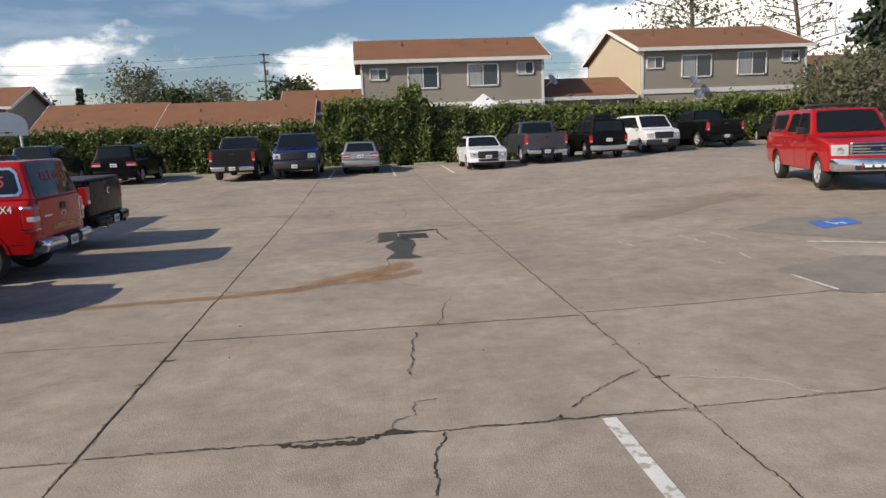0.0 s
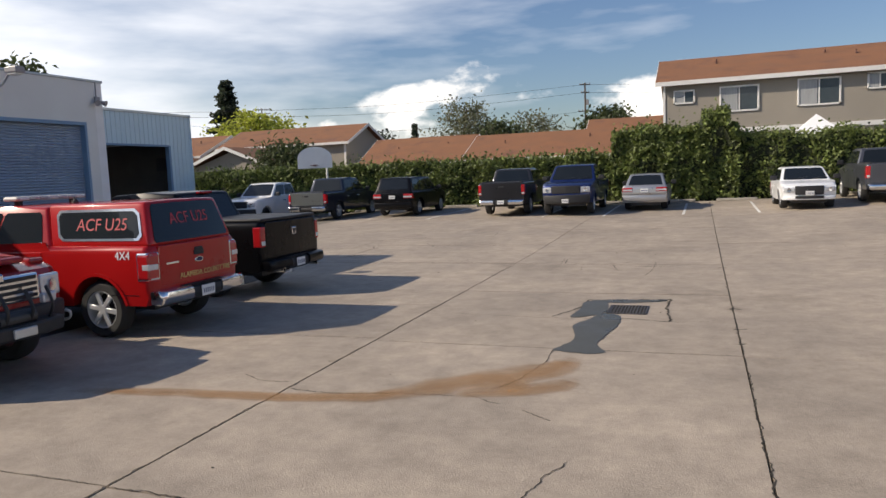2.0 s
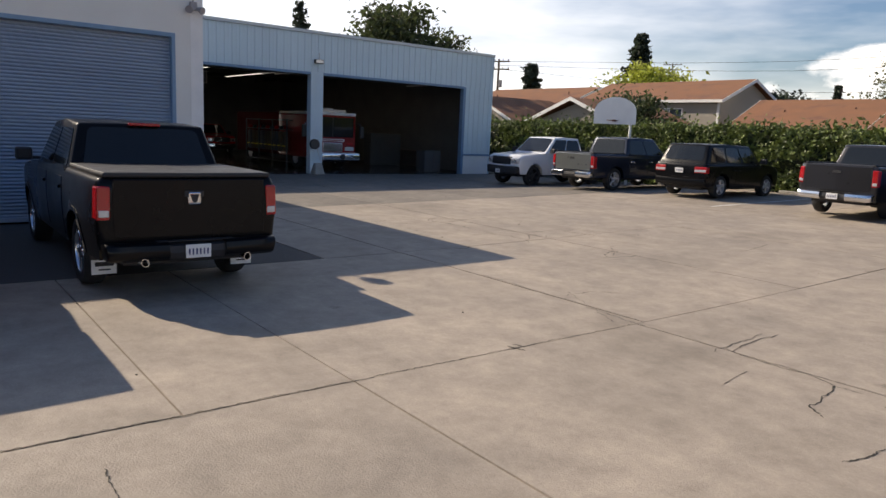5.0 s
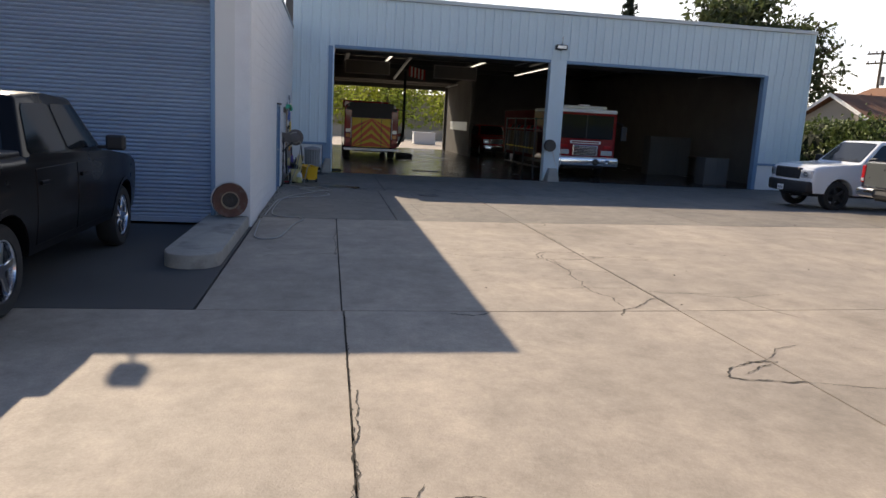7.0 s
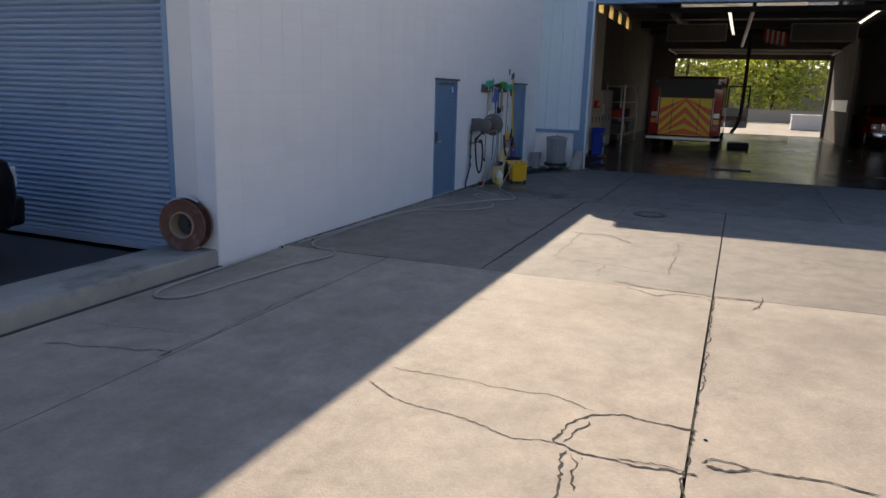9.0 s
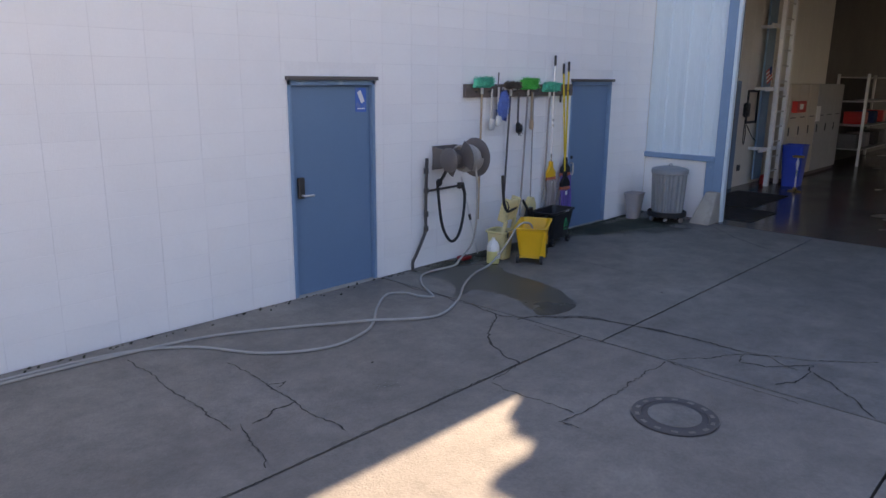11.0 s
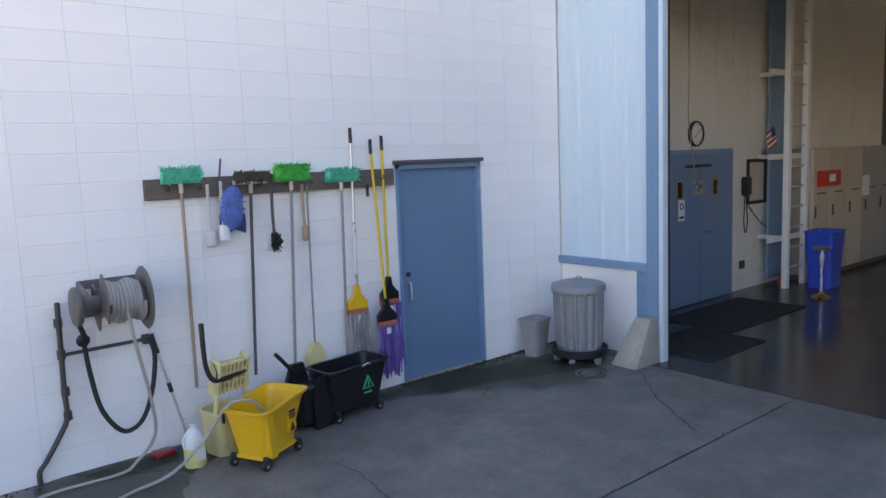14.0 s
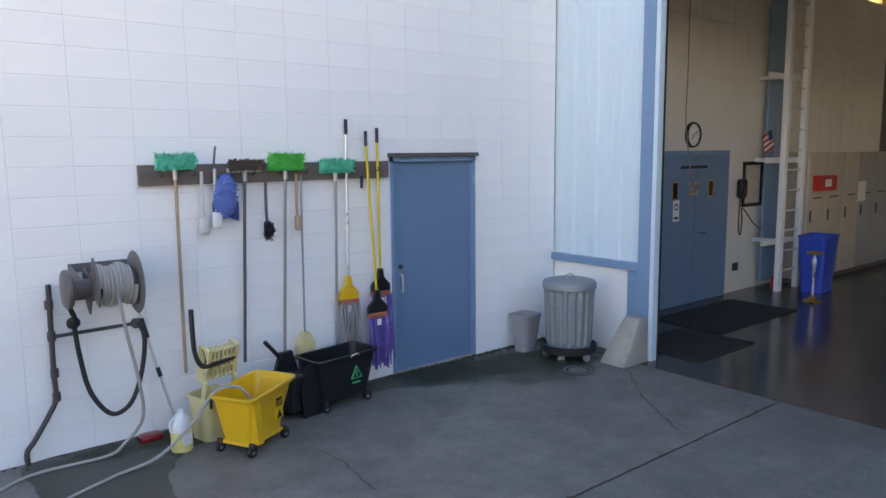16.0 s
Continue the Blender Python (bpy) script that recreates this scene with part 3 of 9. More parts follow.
def crack(pts, width=0.010, mat="crack", jag=0.022, steps=9):
    line = ragged(ragged(pts, 8, jag * 1.2), 40, 0.011)
    bm = bmesh.new()
    sides = []
    for i, (x, y) in enumerate(line):
        a, b = line[max(0, i - 1)], line[min(len(line) - 1, i + 1)]
        d = math.hypot(b[0] - a[0], b[1] - a[1]) or 1
        nx, ny = -(b[1] - a[1]) / d, (b[0] - a[0]) / d
        w = width * random.uniform(0.1, 1.7) * (0.25 if i in (0, len(line) - 1) else 1) / 2
        w2 = width * random.uniform(0.1, 1.4) * (0.25 if i in (0, len(line) - 1) else 1) / 2
        sides.append((bm.verts.new((x + nx * w, y + ny * w, gz(x, y) + 0.0055)), bm.verts.new((x - nx * w2, y - ny * w2, gz(x, y) + 0.0055))))
    for (a, b), (c, d) in zip(sides, sides[1:]):
        bm.faces.new((a, b, d, c))
    return part("crack", bm, mat, pavement)


# broken edges along the joints
crack(((-13.2, 23.46), (-11.2, 23.47), (-9.2, 23.45), (-6.9, 23.46)), 0.012, jag=0.012)
crack(((-24.3, 21.25), (-21.5, 21.25), (-18.9, 21.25)), 0.008, jag=0.010)
crack(((-18.8, 21.06), (-16, 21.06), (-13.3, 21.06)), 0.008, jag=0.010)
crack(((-2.0, 5.0), (-2.0, 9.0), (-2.0, 14.0), (-2.0, 19.8)), 0.011, jag=0.012)
crack(((2.30, 3.0), (2.30, 8.0), (2.30, 14.0), (2.30, 23.4)), 0.012, jag=0.014)
crack(((-6.8, 5.42), (-4.4, 5.42), (-2.05, 5.42)), 0.011, jag=0.012)
crack(((-1.95, 5.45), (-0.6, 5.44), (0.8, 5.46), (2.25, 5.48)), 0.016, jag=0.014)
crack(((2.35, 5.5), (3.8, 5.51), (6.6, 5.5)), 0.010, jag=0.012)
crack(((-6.8, 8.2), (-4.4, 8.2), (-2.05, 8.2)), 0.006, jag=0.012)
crack(((-6.8, 12.6), (-4, 12.6), (-2.05, 12.6)), 0.009, jag=0.012)
crack(((-1.95, 12.53), (0.5, 12.53), (2.25, 12.53)), 0.009, jag=0.012)
crack(((-1.95, 8.19), (0.5, 8.19), (2.25, 8.19)), 0.010, jag=0.014)
crack(((2.35, 8.3), (4.5, 8.3), (6.65, 8.3)), 0.009, jag=0.014)
crack(((-6.8, 19.95), (-4.5, 19.95), (-2.05, 19.95)), 0.008, jag=0.012)
crack(((-1.95, 19.8), (0.2, 19.8), (2.25, 19.8)), 0.008, jag=0.012)
crack(((-9.65, 22.75), (-9.83, 22.78), (-9.97, 22.81), (-10.08, 22.89), (-10.16, 23.05), (-10.12, 23.25), (-10.11, 23.48)), 0.017)
crack(((-9.67, 22.80), (-9.85, 22.84), (-9.99, 22.88)), 0.010)
crack(((-9.65, 22.75), (-9.60, 22.86), (-9.58, 23.01), (-9.57, 23.13), (-9.57, 23.31), (-9.58, 23.42), (-9.59, 23.51)), 0.017)
crack(((-9.62, 23.10), (-9.63, 23.28), (-9.61, 23.44)), 0.009)
crack(((-10.25, 21.44), (-10.25, 21.91), (-10.23, 22.31), (-10.26, 22.53), (-10.21, 22.72), (-10.12, 22.88)), 0.007)
crack(((-9.97, 21.43), (-9.78, 21.75), (-9.73, 22.11), (-9.62, 22.44), (-9.61, 22.60), (-9.64, 22.76)), 0.009)
crack(((-9.74, 23.52), (-9.81, 23.60), (-9.78, 23.74), (-9.78, 23.95), (-9.78, 24.20), (-9.76, 24.34)), 0.014)
crack(((-9.72, 23.54), (-9.70, 23.64), (-9.75, 23.76)), 0.022)
crack(((-9.58, 22.84), (-9.41, 22.85), (-9.14, 22.90), (-8.88, 22.91), (-8.64, 22.86), (-8.40, 22.84)), 0.016, jag=0.05)
crack(((-9.55, 22.87), (-9.38, 22.91), (-9.20, 22.96)), 0.011, jag=0.05)
crack(((-8.40, 22.84), (-8.19, 22.87), (-7.86, 22.81), (-7.68, 22.80), (-7.58, 22.84), (-7.49, 22.90), (-7.29, 22.90), (-7.00, 22.89)), 0.012, jag=0.045)
crack(((-8.88, 22.91), (-8.88, 23.13), (-8.72, 23.45)), 0.009)
crack(((-7.85, 22.35), (-7.85, 22.65), (-7.87, 22.90), (-7.85, 23.15), (-7.83, 23.48)), 0.012)
crack(((-7.69, 23.48), (-7.61, 23.63), (-7.62, 23.86), (-7.60, 24.00), (-7.55, 24.22)), 0.014)
crack(((-6.66, 22.74), (-6.75, 22.79), (-6.83, 22.82), (-6.94, 22.93), (-7.03, 23.09), (-7.12, 23.18), (-7.27, 23.28), (-7.34, 23.37), (-7.34, 23.48), (-7.18, 23.47)), 0.018)
crack(((-9.57, 24.00), (-9.55, 24.25), (-9.61, 24.63), (-9.55, 24.85)), 0.008)
crack(((-13.34, 22.47), (-13.22, 22.91), (-13.14, 23.44), (-13.14, 23.89)), 0.020)
crack(((-13.14, 22.64), (-12.94, 22.94), (-13.10, 23.13), (-13.09, 23.34), (-12.97, 23.45)), 0.014)
crack(((-13.36, 23.90), (-13.07, 23.87), (-12.84, 23.79)), 0.014)
crack(((-7.35, 24.41), (-6.90, 24.49), (-6.57, 24.63)), 0.012)
crack(((-7.53, 24.00), (-7.40, 24.41), (-7.54, 25.14)), 0.010)
crack(((-15.81, 21.52), (-15.82, 22.03), (-15.42, 22.39)), 0.020)
crack(((-14.17, 21.64), (-15.87, 21.62)), 0.008)
crack(((-14.14, 21.65), (-14.05, 22.32), (-13.89, 22.98), (-15.72, 22.93)), 0.008)
crack(((-13.45, 22.27), (-14.02, 22.26)), 0.008)
crack(((-13.64, 21.07), (-14.46, 21.06), (-15.54, 21.06)), 0.014)
crack(((-12.95, 19.87), (-13.29, 20.41), (-13.63, 21.06)), 0.006)
crack(((-16.01, 20.42), (-15.83, 20.98)), 0.008)
crack(((-9.54, 18.96), (-9.67, 19.38), (-9.80, 19.90), (-9.67, 19.89)), 0.010)
crack(((-9.67, 19.89), (-10.13, 19.91), (-10.87, 19.89), (-11.73, 19.90)), 0.008)
crack(((-9.98, 18.82), (-10.10, 19.32), (-10.20, 19.82)), 0.007)
crack(((-5.30, 23.45), (-5.10, 22.98), (-4.92, 22.88), (-4.85, 23.03), (-4.78, 23.31), (-4.80, 23.44)), 0.017)
crack(((-5.32, 23.46), (-5.59, 23.71), (-5.67, 23.97)), 0.010)
crack(((-6.76, 20.98), (-6.68, 21.20), (-6.79, 21.39)), 0.020)
crack(((-0.87, 19.79), (-0.92, 20.19), (-0.94, 20.82)), 0.016)
crack(((-0.85, 19.79), (-0.45, 19.74), (-0.17, 19.77), (0.15, 19.68)), 0.012)
crack(((0.15, 19.68), (0.21, 19.49), (0.26, 19.19), (0.26, 19.00), (0.44, 18.85)), 0.016)
crack(((-0.37, 18.83), (-0.43, 19.10), (-0.45, 19.36)), 0.009)
crack(((0.16, 19.66), (0.38, 19.68)), 0.009)
crack(((-4.79, 20.01), (-4.16, 19.99), (-3.33, 19.93)), 0.010)
crack(((-3.34, 20.12), (-3.33, 20.57), (-3.12, 20.83)), 0.013)
crack(((-2.83, 19.89), (-2.46, 19.86), (-2.01, 19.80)), 0.010)
crack(((-5.25, 23.20), (-5.25, 23.50), (-4.98, 23.04)), 0.012)
crack(((-4.79, 23.30), (-4.61, 24.09)), 0.010)
crack(((-4.13, 25.75), (-4.32, 26.91)), 0.012)
crack(((-3.59, 23.29), (-3.15, 23.39)), 0.010)
crack(((-2.74, 10.83), (-2.47, 10.68), (-2.09, 10.69)), 0.012)
crack(((-1.97, 10.49), (-1.57, 10.44), (-1.39, 10.45), (-0.92, 10.56)), 0.015)
crack(((-0.92, 10.56), (-0.54, 10.59), (-0.28, 10.60)), 0.010)
crack(((0.28, 12.45), (0.31, 11.93), (0.25, 11.56), (0.13, 11.14), (-0.02, 10.86)), 0.012)
crack(((0.70, 19.41), (1.07, 19.53), (1.57, 19.67)), 0.012)
crack(((1.02, 20.23), (0.99, 18.96), (0.86, 18.18)), 0.012)
crack(((-1.04, 20.71), (-0.96, 19.63)), 0.010)
crack(((-1.47, 14.31), (-0.88, 14.27), (-0.35, 14.22), (0.24, 14.19)), 0.009)
crack(((1.49, 14.16), (1.83, 14.21), (2.14, 14.31)), 0.007)
crack(((-3.47, 20.30), (-2.16, 19.62)), 0.007)
crack(((0.42, 10.36), (0.71, 10.15)), 0.010)
crack(((-0.16, 10.64), (0.19, 10.48)), 0.009)
crack(((0.98, 9.38), (0.81, 8.84), (0.71, 8.12)), 0.010)
crack(((0.44, 7.96), (0.37, 7.35), (0.30, 6.63)), 0.013)
crack(((0.48, 6.05), (0.30, 6.02), (0.28, 5.76), (0.13, 5.69), (0.10, 5.46)), 0.011)
crack(((0.46, 5.42), (0.34, 4.89), (0.31, 4.55)), 0.014)
crack(((2.23, 6.35), (1.79, 6.03), (1.60, 5.86), (1.43, 5.67)), 0.011)
crack(((0.59, 19.51), (1.48, 19.37)), 0.016)
crack(((7.73, 17.89), (8.50, 17.65)), 0.013)
crack(((1.27, 5.49), (1.32, 5.55)), 0.030)
crack(((-18.77, 20.20), (-18.42, 20.42), (-18.15, 20.65), (-18.02, 20.90), (-17.98, 21.07)), 0.018)
crack(((-17.98, 21.07), (-17.62, 21.11)), 0.008)
crack(((-18.82, 19.77), (-18.76, 20.27), (-18.96, 20.52), (-19.21, 20.72), (-19.33, 20.96), (-19.38, 21.27), (-19.44, 21.55)), 0.016)
crack(((-18.86, 21.83), (-19.10, 22.04), (-19.39, 22.21), (-19.57, 22.51), (-19.67, 22.69), (-19.96, 23.02)), 0.014)
crack(((-19.39, 22.21), (-19.20, 22.25), (-19.24, 22.43), (-19.53, 22.67), (-19.35, 22.70), (-19.10, 22.68), (-18.95, 22.59)), 0.012)
crack(((-19.39, 22.72), (-19.28, 22.86), (-19.09, 23.07), (-18.87, 23.24)), 0.013)
crack(((-19.42, 22.18), (-19.48, 22.36), (-19.34, 22.62)), 0.010)
crack(((-18.82, 21.84), (-18.77, 22.15), (-18.76, 22.48), (-18.75, 22.83)), 0.010)
crack(((-17.41, 21.81), (-17.82, 21.85), (-18.43, 21.84), (-18.81, 21.83)), 0.009)
crack(((-17.58, 21.13), (-17.57, 21.48), (-17.58, 21.82)), 0.009)
crack(((-15.96, 18.90), (-15.94, 19.76), (-15.92, 20.46)), 0.009)
crack(((-16.46, 19.48), (-16.43, 20.25), (-16.41, 20.95)), 0.009)
crack(((-16.43, 20.05), (-16.57, 20.09), (-16.47, 20.12)), 0.014)
crack(((-16.06, 20.47), (-16.27, 20.40), (-16.43, 20.41)), 0.016)
crack(((-18.84, 18.55), (-18.81, 19.20), (-18.82, 19.77)), 0.010)
crack(((-18.78, 20.62), (-18.75, 21.04), (-18.82, 21.29)), 0.008)
crack(((-17.41, 21.81), (-17.43, 21.97)), 0.009)
crack(((-23.77, 20.30), (-23.54, 20.58), (-23.21, 21.09)), 0.013)
crack(((-22.65, 19.34), (-23.03, 19.02), (-23.28, 18.99)), 0.010)
crack(((-20.93, 19.58), (-20.98, 19.93), (-20.92, 20.41)), 0.008)
crack(((-24.12, 19.95), (-23.77, 20.30)), 0.010)
crack(((-18.78, 20.43), (-19.02, 20.54), (-19.23, 20.80), (-19.32, 21.03), (-19.37, 21.26), (-19.42, 21.53), (-19.44, 21.85), (-19.44, 22.19)), 0.022)
crack(((-0.68, 5.42), (-0.3, 5.38), (0.0, 5.44), (0.25, 5.47)), 0.07, jag=0.04, steps=14)
crack(((2.44, 6.11), (3.03, 5.92), (3.35, 5.54)), 0.022, "crack_pale", 0.05)
for line in (((4.35, 12.68), (4.42, 12.08)), ((5.5, 12.8), (5.54, 11.85)), ((6.1, 12.8), (6.14, 11.9)), ((5.5, 8.24), (5.63, 7.9)), ((4.9, 10.6), (5.0, 10.2)), ((5.6, 10.9), (5.5, 10.4)), ((6.6, 9.6), (6.5, 9.0))):
    crack(line, 0.045, "crack_pale", 0.03)
for k in range(26):
    # small crumbled spots along the two long joints
    jx = random.choice((-2.0, 2.30))
    jy = random.uniform(3, 26)
    crack(((jx - 0.10 * random.random(), jy), (jx + 0.12 * random.random(), jy + 0.04)), 0.026, jag=0.02, steps=20)


def blot(name, centre_line, widths, mat, label, lift=0.007, wob=0.10, category="stain"):
    """A flat patch with an uneven rim, about a line of points with a half-width at each."""
    pts, n = [], len(centre_line)
    for i in range(n - 1):
        for k in range(6):
            t = k / 6
            pts.append((centre_line[i][0] * (1 - t) + centre_line[i + 1][0] * t, centre_line[i][1] * (1 - t) + centre_line[i + 1][1] * t, widths[i] * (1 - t) + widths[i + 1] * t))
    pts.append((*centre_line[-1], widths[-1]))
    bm = bmesh.new()
    lay = bm.verts.layers.float.new("body")
    rows = []
    for i, (x, y, w) in enumerate(pts):
        a, b = pts[max(0, i - 1)], pts[min(len(pts) - 1, i + 1)]
        d = math.hypot(b[0] - a[0], b[1] - a[1]) or 1
        nx, ny = -(b[1] - a[1]) / d, (b[0] - a[0]) / d
        end = 1 if 2 < i < len(pts) - 3 else (0.0 if i in (0, len(pts) - 1) else 0.5)
        row = []
        for s in (-1, -0.6, 0, 0.6, 1):
            q = w * s * (1 + wob * noise.noise((x * 3, y * 3, s * 2.0)) * 2)
            v = bm.verts.new((x + nx * q, y + ny * q, gz(x, y) + lift))
            v[lay] = {1: 0.0, 0.6: 0.7, 0: 1.0}[abs(s)] * end
            row.append(v)
        rows.append(row)
    for a, b in zip(rows, rows[1:]):
        for k in range(4):
            bm.faces.new((a[k], a[k + 1], b[k + 1], b[k]))
    return one(name, bm, mat, label, category, kind="structure")


def pool(name, rim, mat, label, lift=0.006, wob=0.035, category="puddle"):
    """A flat patch of water inside a smoothed, slightly uneven closed rim."""
    n, out = len(rim), []
    for i in range(n):
        a, b, c, d = [Vector(rim[(i + k) % n]) for k in (-1, 0, 1, 2)]
        for k in range(6):
            t = k / 6
            p = 0.5 * ((2 * b) + (c - a) * t + (2 * a - 5 * b + 4 * c - d) * t * t + (3 * b - a - 3 * c + d) * t ** 3)
            out.append(p + Vector((noise.noise((p.x * 7, p.y * 7, 1.0)), noise.noise((p.x * 7, p.y * 7, 9.0)))) * wob)
    bm = bmesh.new()
    face = bm.faces.new([bm.verts.new((p.x, p.y, gz(p.x, p.y) + lift)) for p in out])
    bmesh.ops.triangulate(bm, faces=[face])
    return one(name, bm, mat, label, category, kind="structure")


blot("rust_stain", ((-4.4, 9.9), (-3.0, 10.12), (-1.9, 10.2), (-1.0, 10.42), (-0.5, 10.85), (0.05, 11.3), (0.45, 11.7), (0.6, 12.2)), (0.12, 0.17, 0.16, 0.20, 0.34, 0.42, 0.34, 0.12), "rust_stain", "orange rust stain washed over the concrete")
blot("rust_stain", ((-0.5, 10.6), (0.1, 10.8), (0.6, 11.1), (0.75, 11.4)), (0.10, 0.22, 0.26, 0.10), "rust_stain", "orange rust stain fanning out on the concrete", 0.0075)
blot("rust_stain", ((5, 14.5), (6.5, 15.5), (8.5, 17), (10.5, 18)), (0.6, 1.2, 1.4, 0.8), "faint_rust", "broad faint orange stain on the concrete")
pool("wet_patch", ((0.28, 12.43), (0.32, 12.64), (0.43, 13.03), (0.30, 13.74), (0.45, 14.23), (0.55, 14.58), (0.81, 14.5), (0.86, 13.94), (0.78, 13.23), (0.73, 12.8), (0.87, 12.46), (0.71, 12.34), (0.47, 12.38)), "wet", "wet dark patch running from the drain", 0.0062)
pool("wet_patch", ((0.16, 14.30), (0.22, 14.9), (0.22, 15.45), (0.52, 15.45), (0.60, 15.0), (0.58, 14.62), (0.36, 14.36)), "wet", "wet dark patch beside the drain", 0.0072)
pool("puddle", ((-19.34, 18.54), (-19.26, 19.08), (-19.15, 19.36), (-18.90, 19.60), (-19.22, 19.52), (-19.31, 19.84), (-19.21, 20.15), (-19.04, 20.50), (-19.26, 20.62), (-19.56, 20.52), (-19.84, 20.10), (-19.98, 19.40), (-20.18, 19.05), (-20.62, 18.85), (-20.75, 18.54)), "wet", "shallow puddle of water below the hose", 0.0062, 0.05)
blot("damp_patch", ((-21.6, 18.62), (-22.6, 18.8), (-23.6, 19.0), (-24.3, 19.3)), (0.12, 0.35, 0.5, 0.25), "damp_stain", "dark greenish damp along the foot of the wall", 0.006, 0.25)
blot("damp_patch", ((-22.2, 18.66), (-22.9, 18.95), (-23.6, 19.25), (-24.4, 19.45)), (0.12, 0.55, 0.62, 0.35), "damp_stain", "dark green moss film spreading round the bin", 0.0072, 0.35)
blot("oil_spot", ((-17.1, 20.55), (-16.95, 20.75)), (0.1, 0.12), "tyre_stain", "dark oil spot on the concrete", 0.006, 0.25)
for sx, sy in ((-11.0, 24.6), (-4.2, 17.2), (-8.9, 21.6), (-21.9, 23.4), (-12.2, 21.4), (0.3, 20.0), (7.5, 19.5), (-6.0, 28)):
    blot("oil_spot", ((sx, sy), (sx + 0.2, sy + 0.12)), (0.08, 0.11), "tyre_stain", "dark oil spot on the concrete", 0.006, 0.25)


def drain():
    t = thing("drain_grate", "dark iron drain grate set in a patched concrete square", "drain")
    bm = bmesh.new()
    for x0, x1, y0, y1 in ((0.62, 1.17, 14.60, 14.63), (0.62, 1.17, 15.19, 15.22), (0.62, 0.65, 14.6, 15.22), (1.14, 1.17, 14.6, 15.22)):
        box(bm, x0, x1, y0, y1, -0.03, 0.012, 0.003)
    part("frame", bm, "pipe_dark", t)
    part("pit", B(0.64, 1.15, 14.62, 15.2, -0.03, 0.003), "crack", t)
    for k in range(11):
        part("bar", B(0.655 + k * 0.045, 0.675 + k * 0.045, 14.62, 15.2, -0.01, 0.011, 0.002), "pipe_dark", t)
    crack(((0.23, 15.62), (0.8, 15.68), (1.47, 15.78)), 0.05, jag=0.02)
    crack(((1.47, 15.78), (1.42, 15.2), (1.49, 14.16)), 0.03)
    crack(((0.29, 14.22), (0.9, 14.3), (1.49, 14.16)), 0.02)
    crack(((0.23, 15.62), (0.2, 15.0), (-0.1, 14.3)), 0.03)
    blot("damp_patch", ((0.3, 15.5), (0.8, 15.55), (1.4, 15.7)), (0.12, 0.14, 0.06), "wet", "dark damp strip behind the drain", 0.006, 0.3)


drain()


def manhole(x, y, r, label):
    t = thing("manhole_cover", label, "manhole cover", pose(x, y, gz(x, y)))
    bm = lathe(bmesh.new(), ((r, 0.0), (r, 0.011), (r * 0.78, 0.012), (r * 0.76, 0.006), (r * 0.66, 0.006), (r * 0.64, 0.010), (0, 0.011)), seg=36)
    part("cover", bm, "pipe_dark", t, smooth=True)
    for k in range(14):
        a = k * math.tau / 14
        part("lug", box(bmesh.new(), -0.012, 0.012, -0.02, 0.02, 0.004, 0.013, 0, pose(r * 0.87 * math.cos(a), r * 0.87 * math.sin(a), 0, 0, 0, math.degrees(a))), "concrete_grey", t)
    part("middle", lathe(bmesh.new(), ((0.62 * r, 0.0), (0.62 * r, 0.0125), (0, 0.0135)), seg=30), "concrete_grey", t)


manhole(-18.0, 22.3, 0.27, "round dark iron manhole cover with a studded rim")
manhole(-23.78, 19.60, 0.15, "small round iron clean-out cover by the wall")


def ground_line(name, x0, y0, x1, y1, w, mat, label):
    d = math.hypot(x1 - x0, y1 - y0)
    nx, ny = -(y1 - y0) / d * w / 2, (x1 - x0) / d * w / 2
    bm = bmesh.new()
    n = max(1, int(d / 0.8))
    rows = [(bm.verts.new((x0 + (x1 - x0) * k / n + nx, y0 + (y1 - y0) * k / n + ny, gz(x0 + (x1 - x0) * k / n, y0 + (y1 - y0) * k / n) + 0.008)),
             bm.verts.new((x0 + (x1 - x0) * k / n - nx, y0 + (y1 - y0) * k / n - ny, gz(x0 + (x1 - x0) * k / n, y0 + (y1 - y0) * k / n) + 0.008))) for k in range(n + 1)]
    for (a, b), (c, e) in zip(rows, rows[1:]):
        bm.faces.new((a, b, e, c))
    return one(name, bm, mat, label, "line", kind="structure", group="painted lines")


ground_line("painted_line", 1.635, 5.42, 1.60, 2.2, 0.11, "line_paint", "worn white painted parking line")
for lx in (-8.9, -4.0, -1.6, 1.3, 3.9, 8.8, 13.4, 18.2, 23.0):
    ground_line("painted_line", lx, 32.2, lx + 0.05, 38, 0.10, "line_paint", "worn white painted parking line")
ground_line("painted_line", 6.9, 11.2, 9.0, 9.6, 0.10, "line_paint", "worn white painted line beside the blue sign")
bm = bmesh.new()
bm.faces.new([bm.verts.new((x, y, gz(x, y) + 0.013)) for x, y in ((7.80, 12.12), (8.68, 12.34), (8.82, 13.0), (8.0, 12.88))])
sign = one("painted_sign", bm, "line_blue", "faded blue painted accessible-parking square", "marking", kind="structure")
bm = bmesh.new()
for x0, x1, y0, y1 in ((8.20, 8.27, 12.38, 12.74), (8.27, 8.46, 12.50, 12.56), (8.36, 8.42, 12.36, 12.50)):
    bm.faces.new([bm.verts.new((x, y, gz(x, y) + 0.0165)) for x, y in ((x0, y0), (x1, y0), (x1, y1), (x0, y1))])
part("worn_figure", bm, "line_paint", sign)
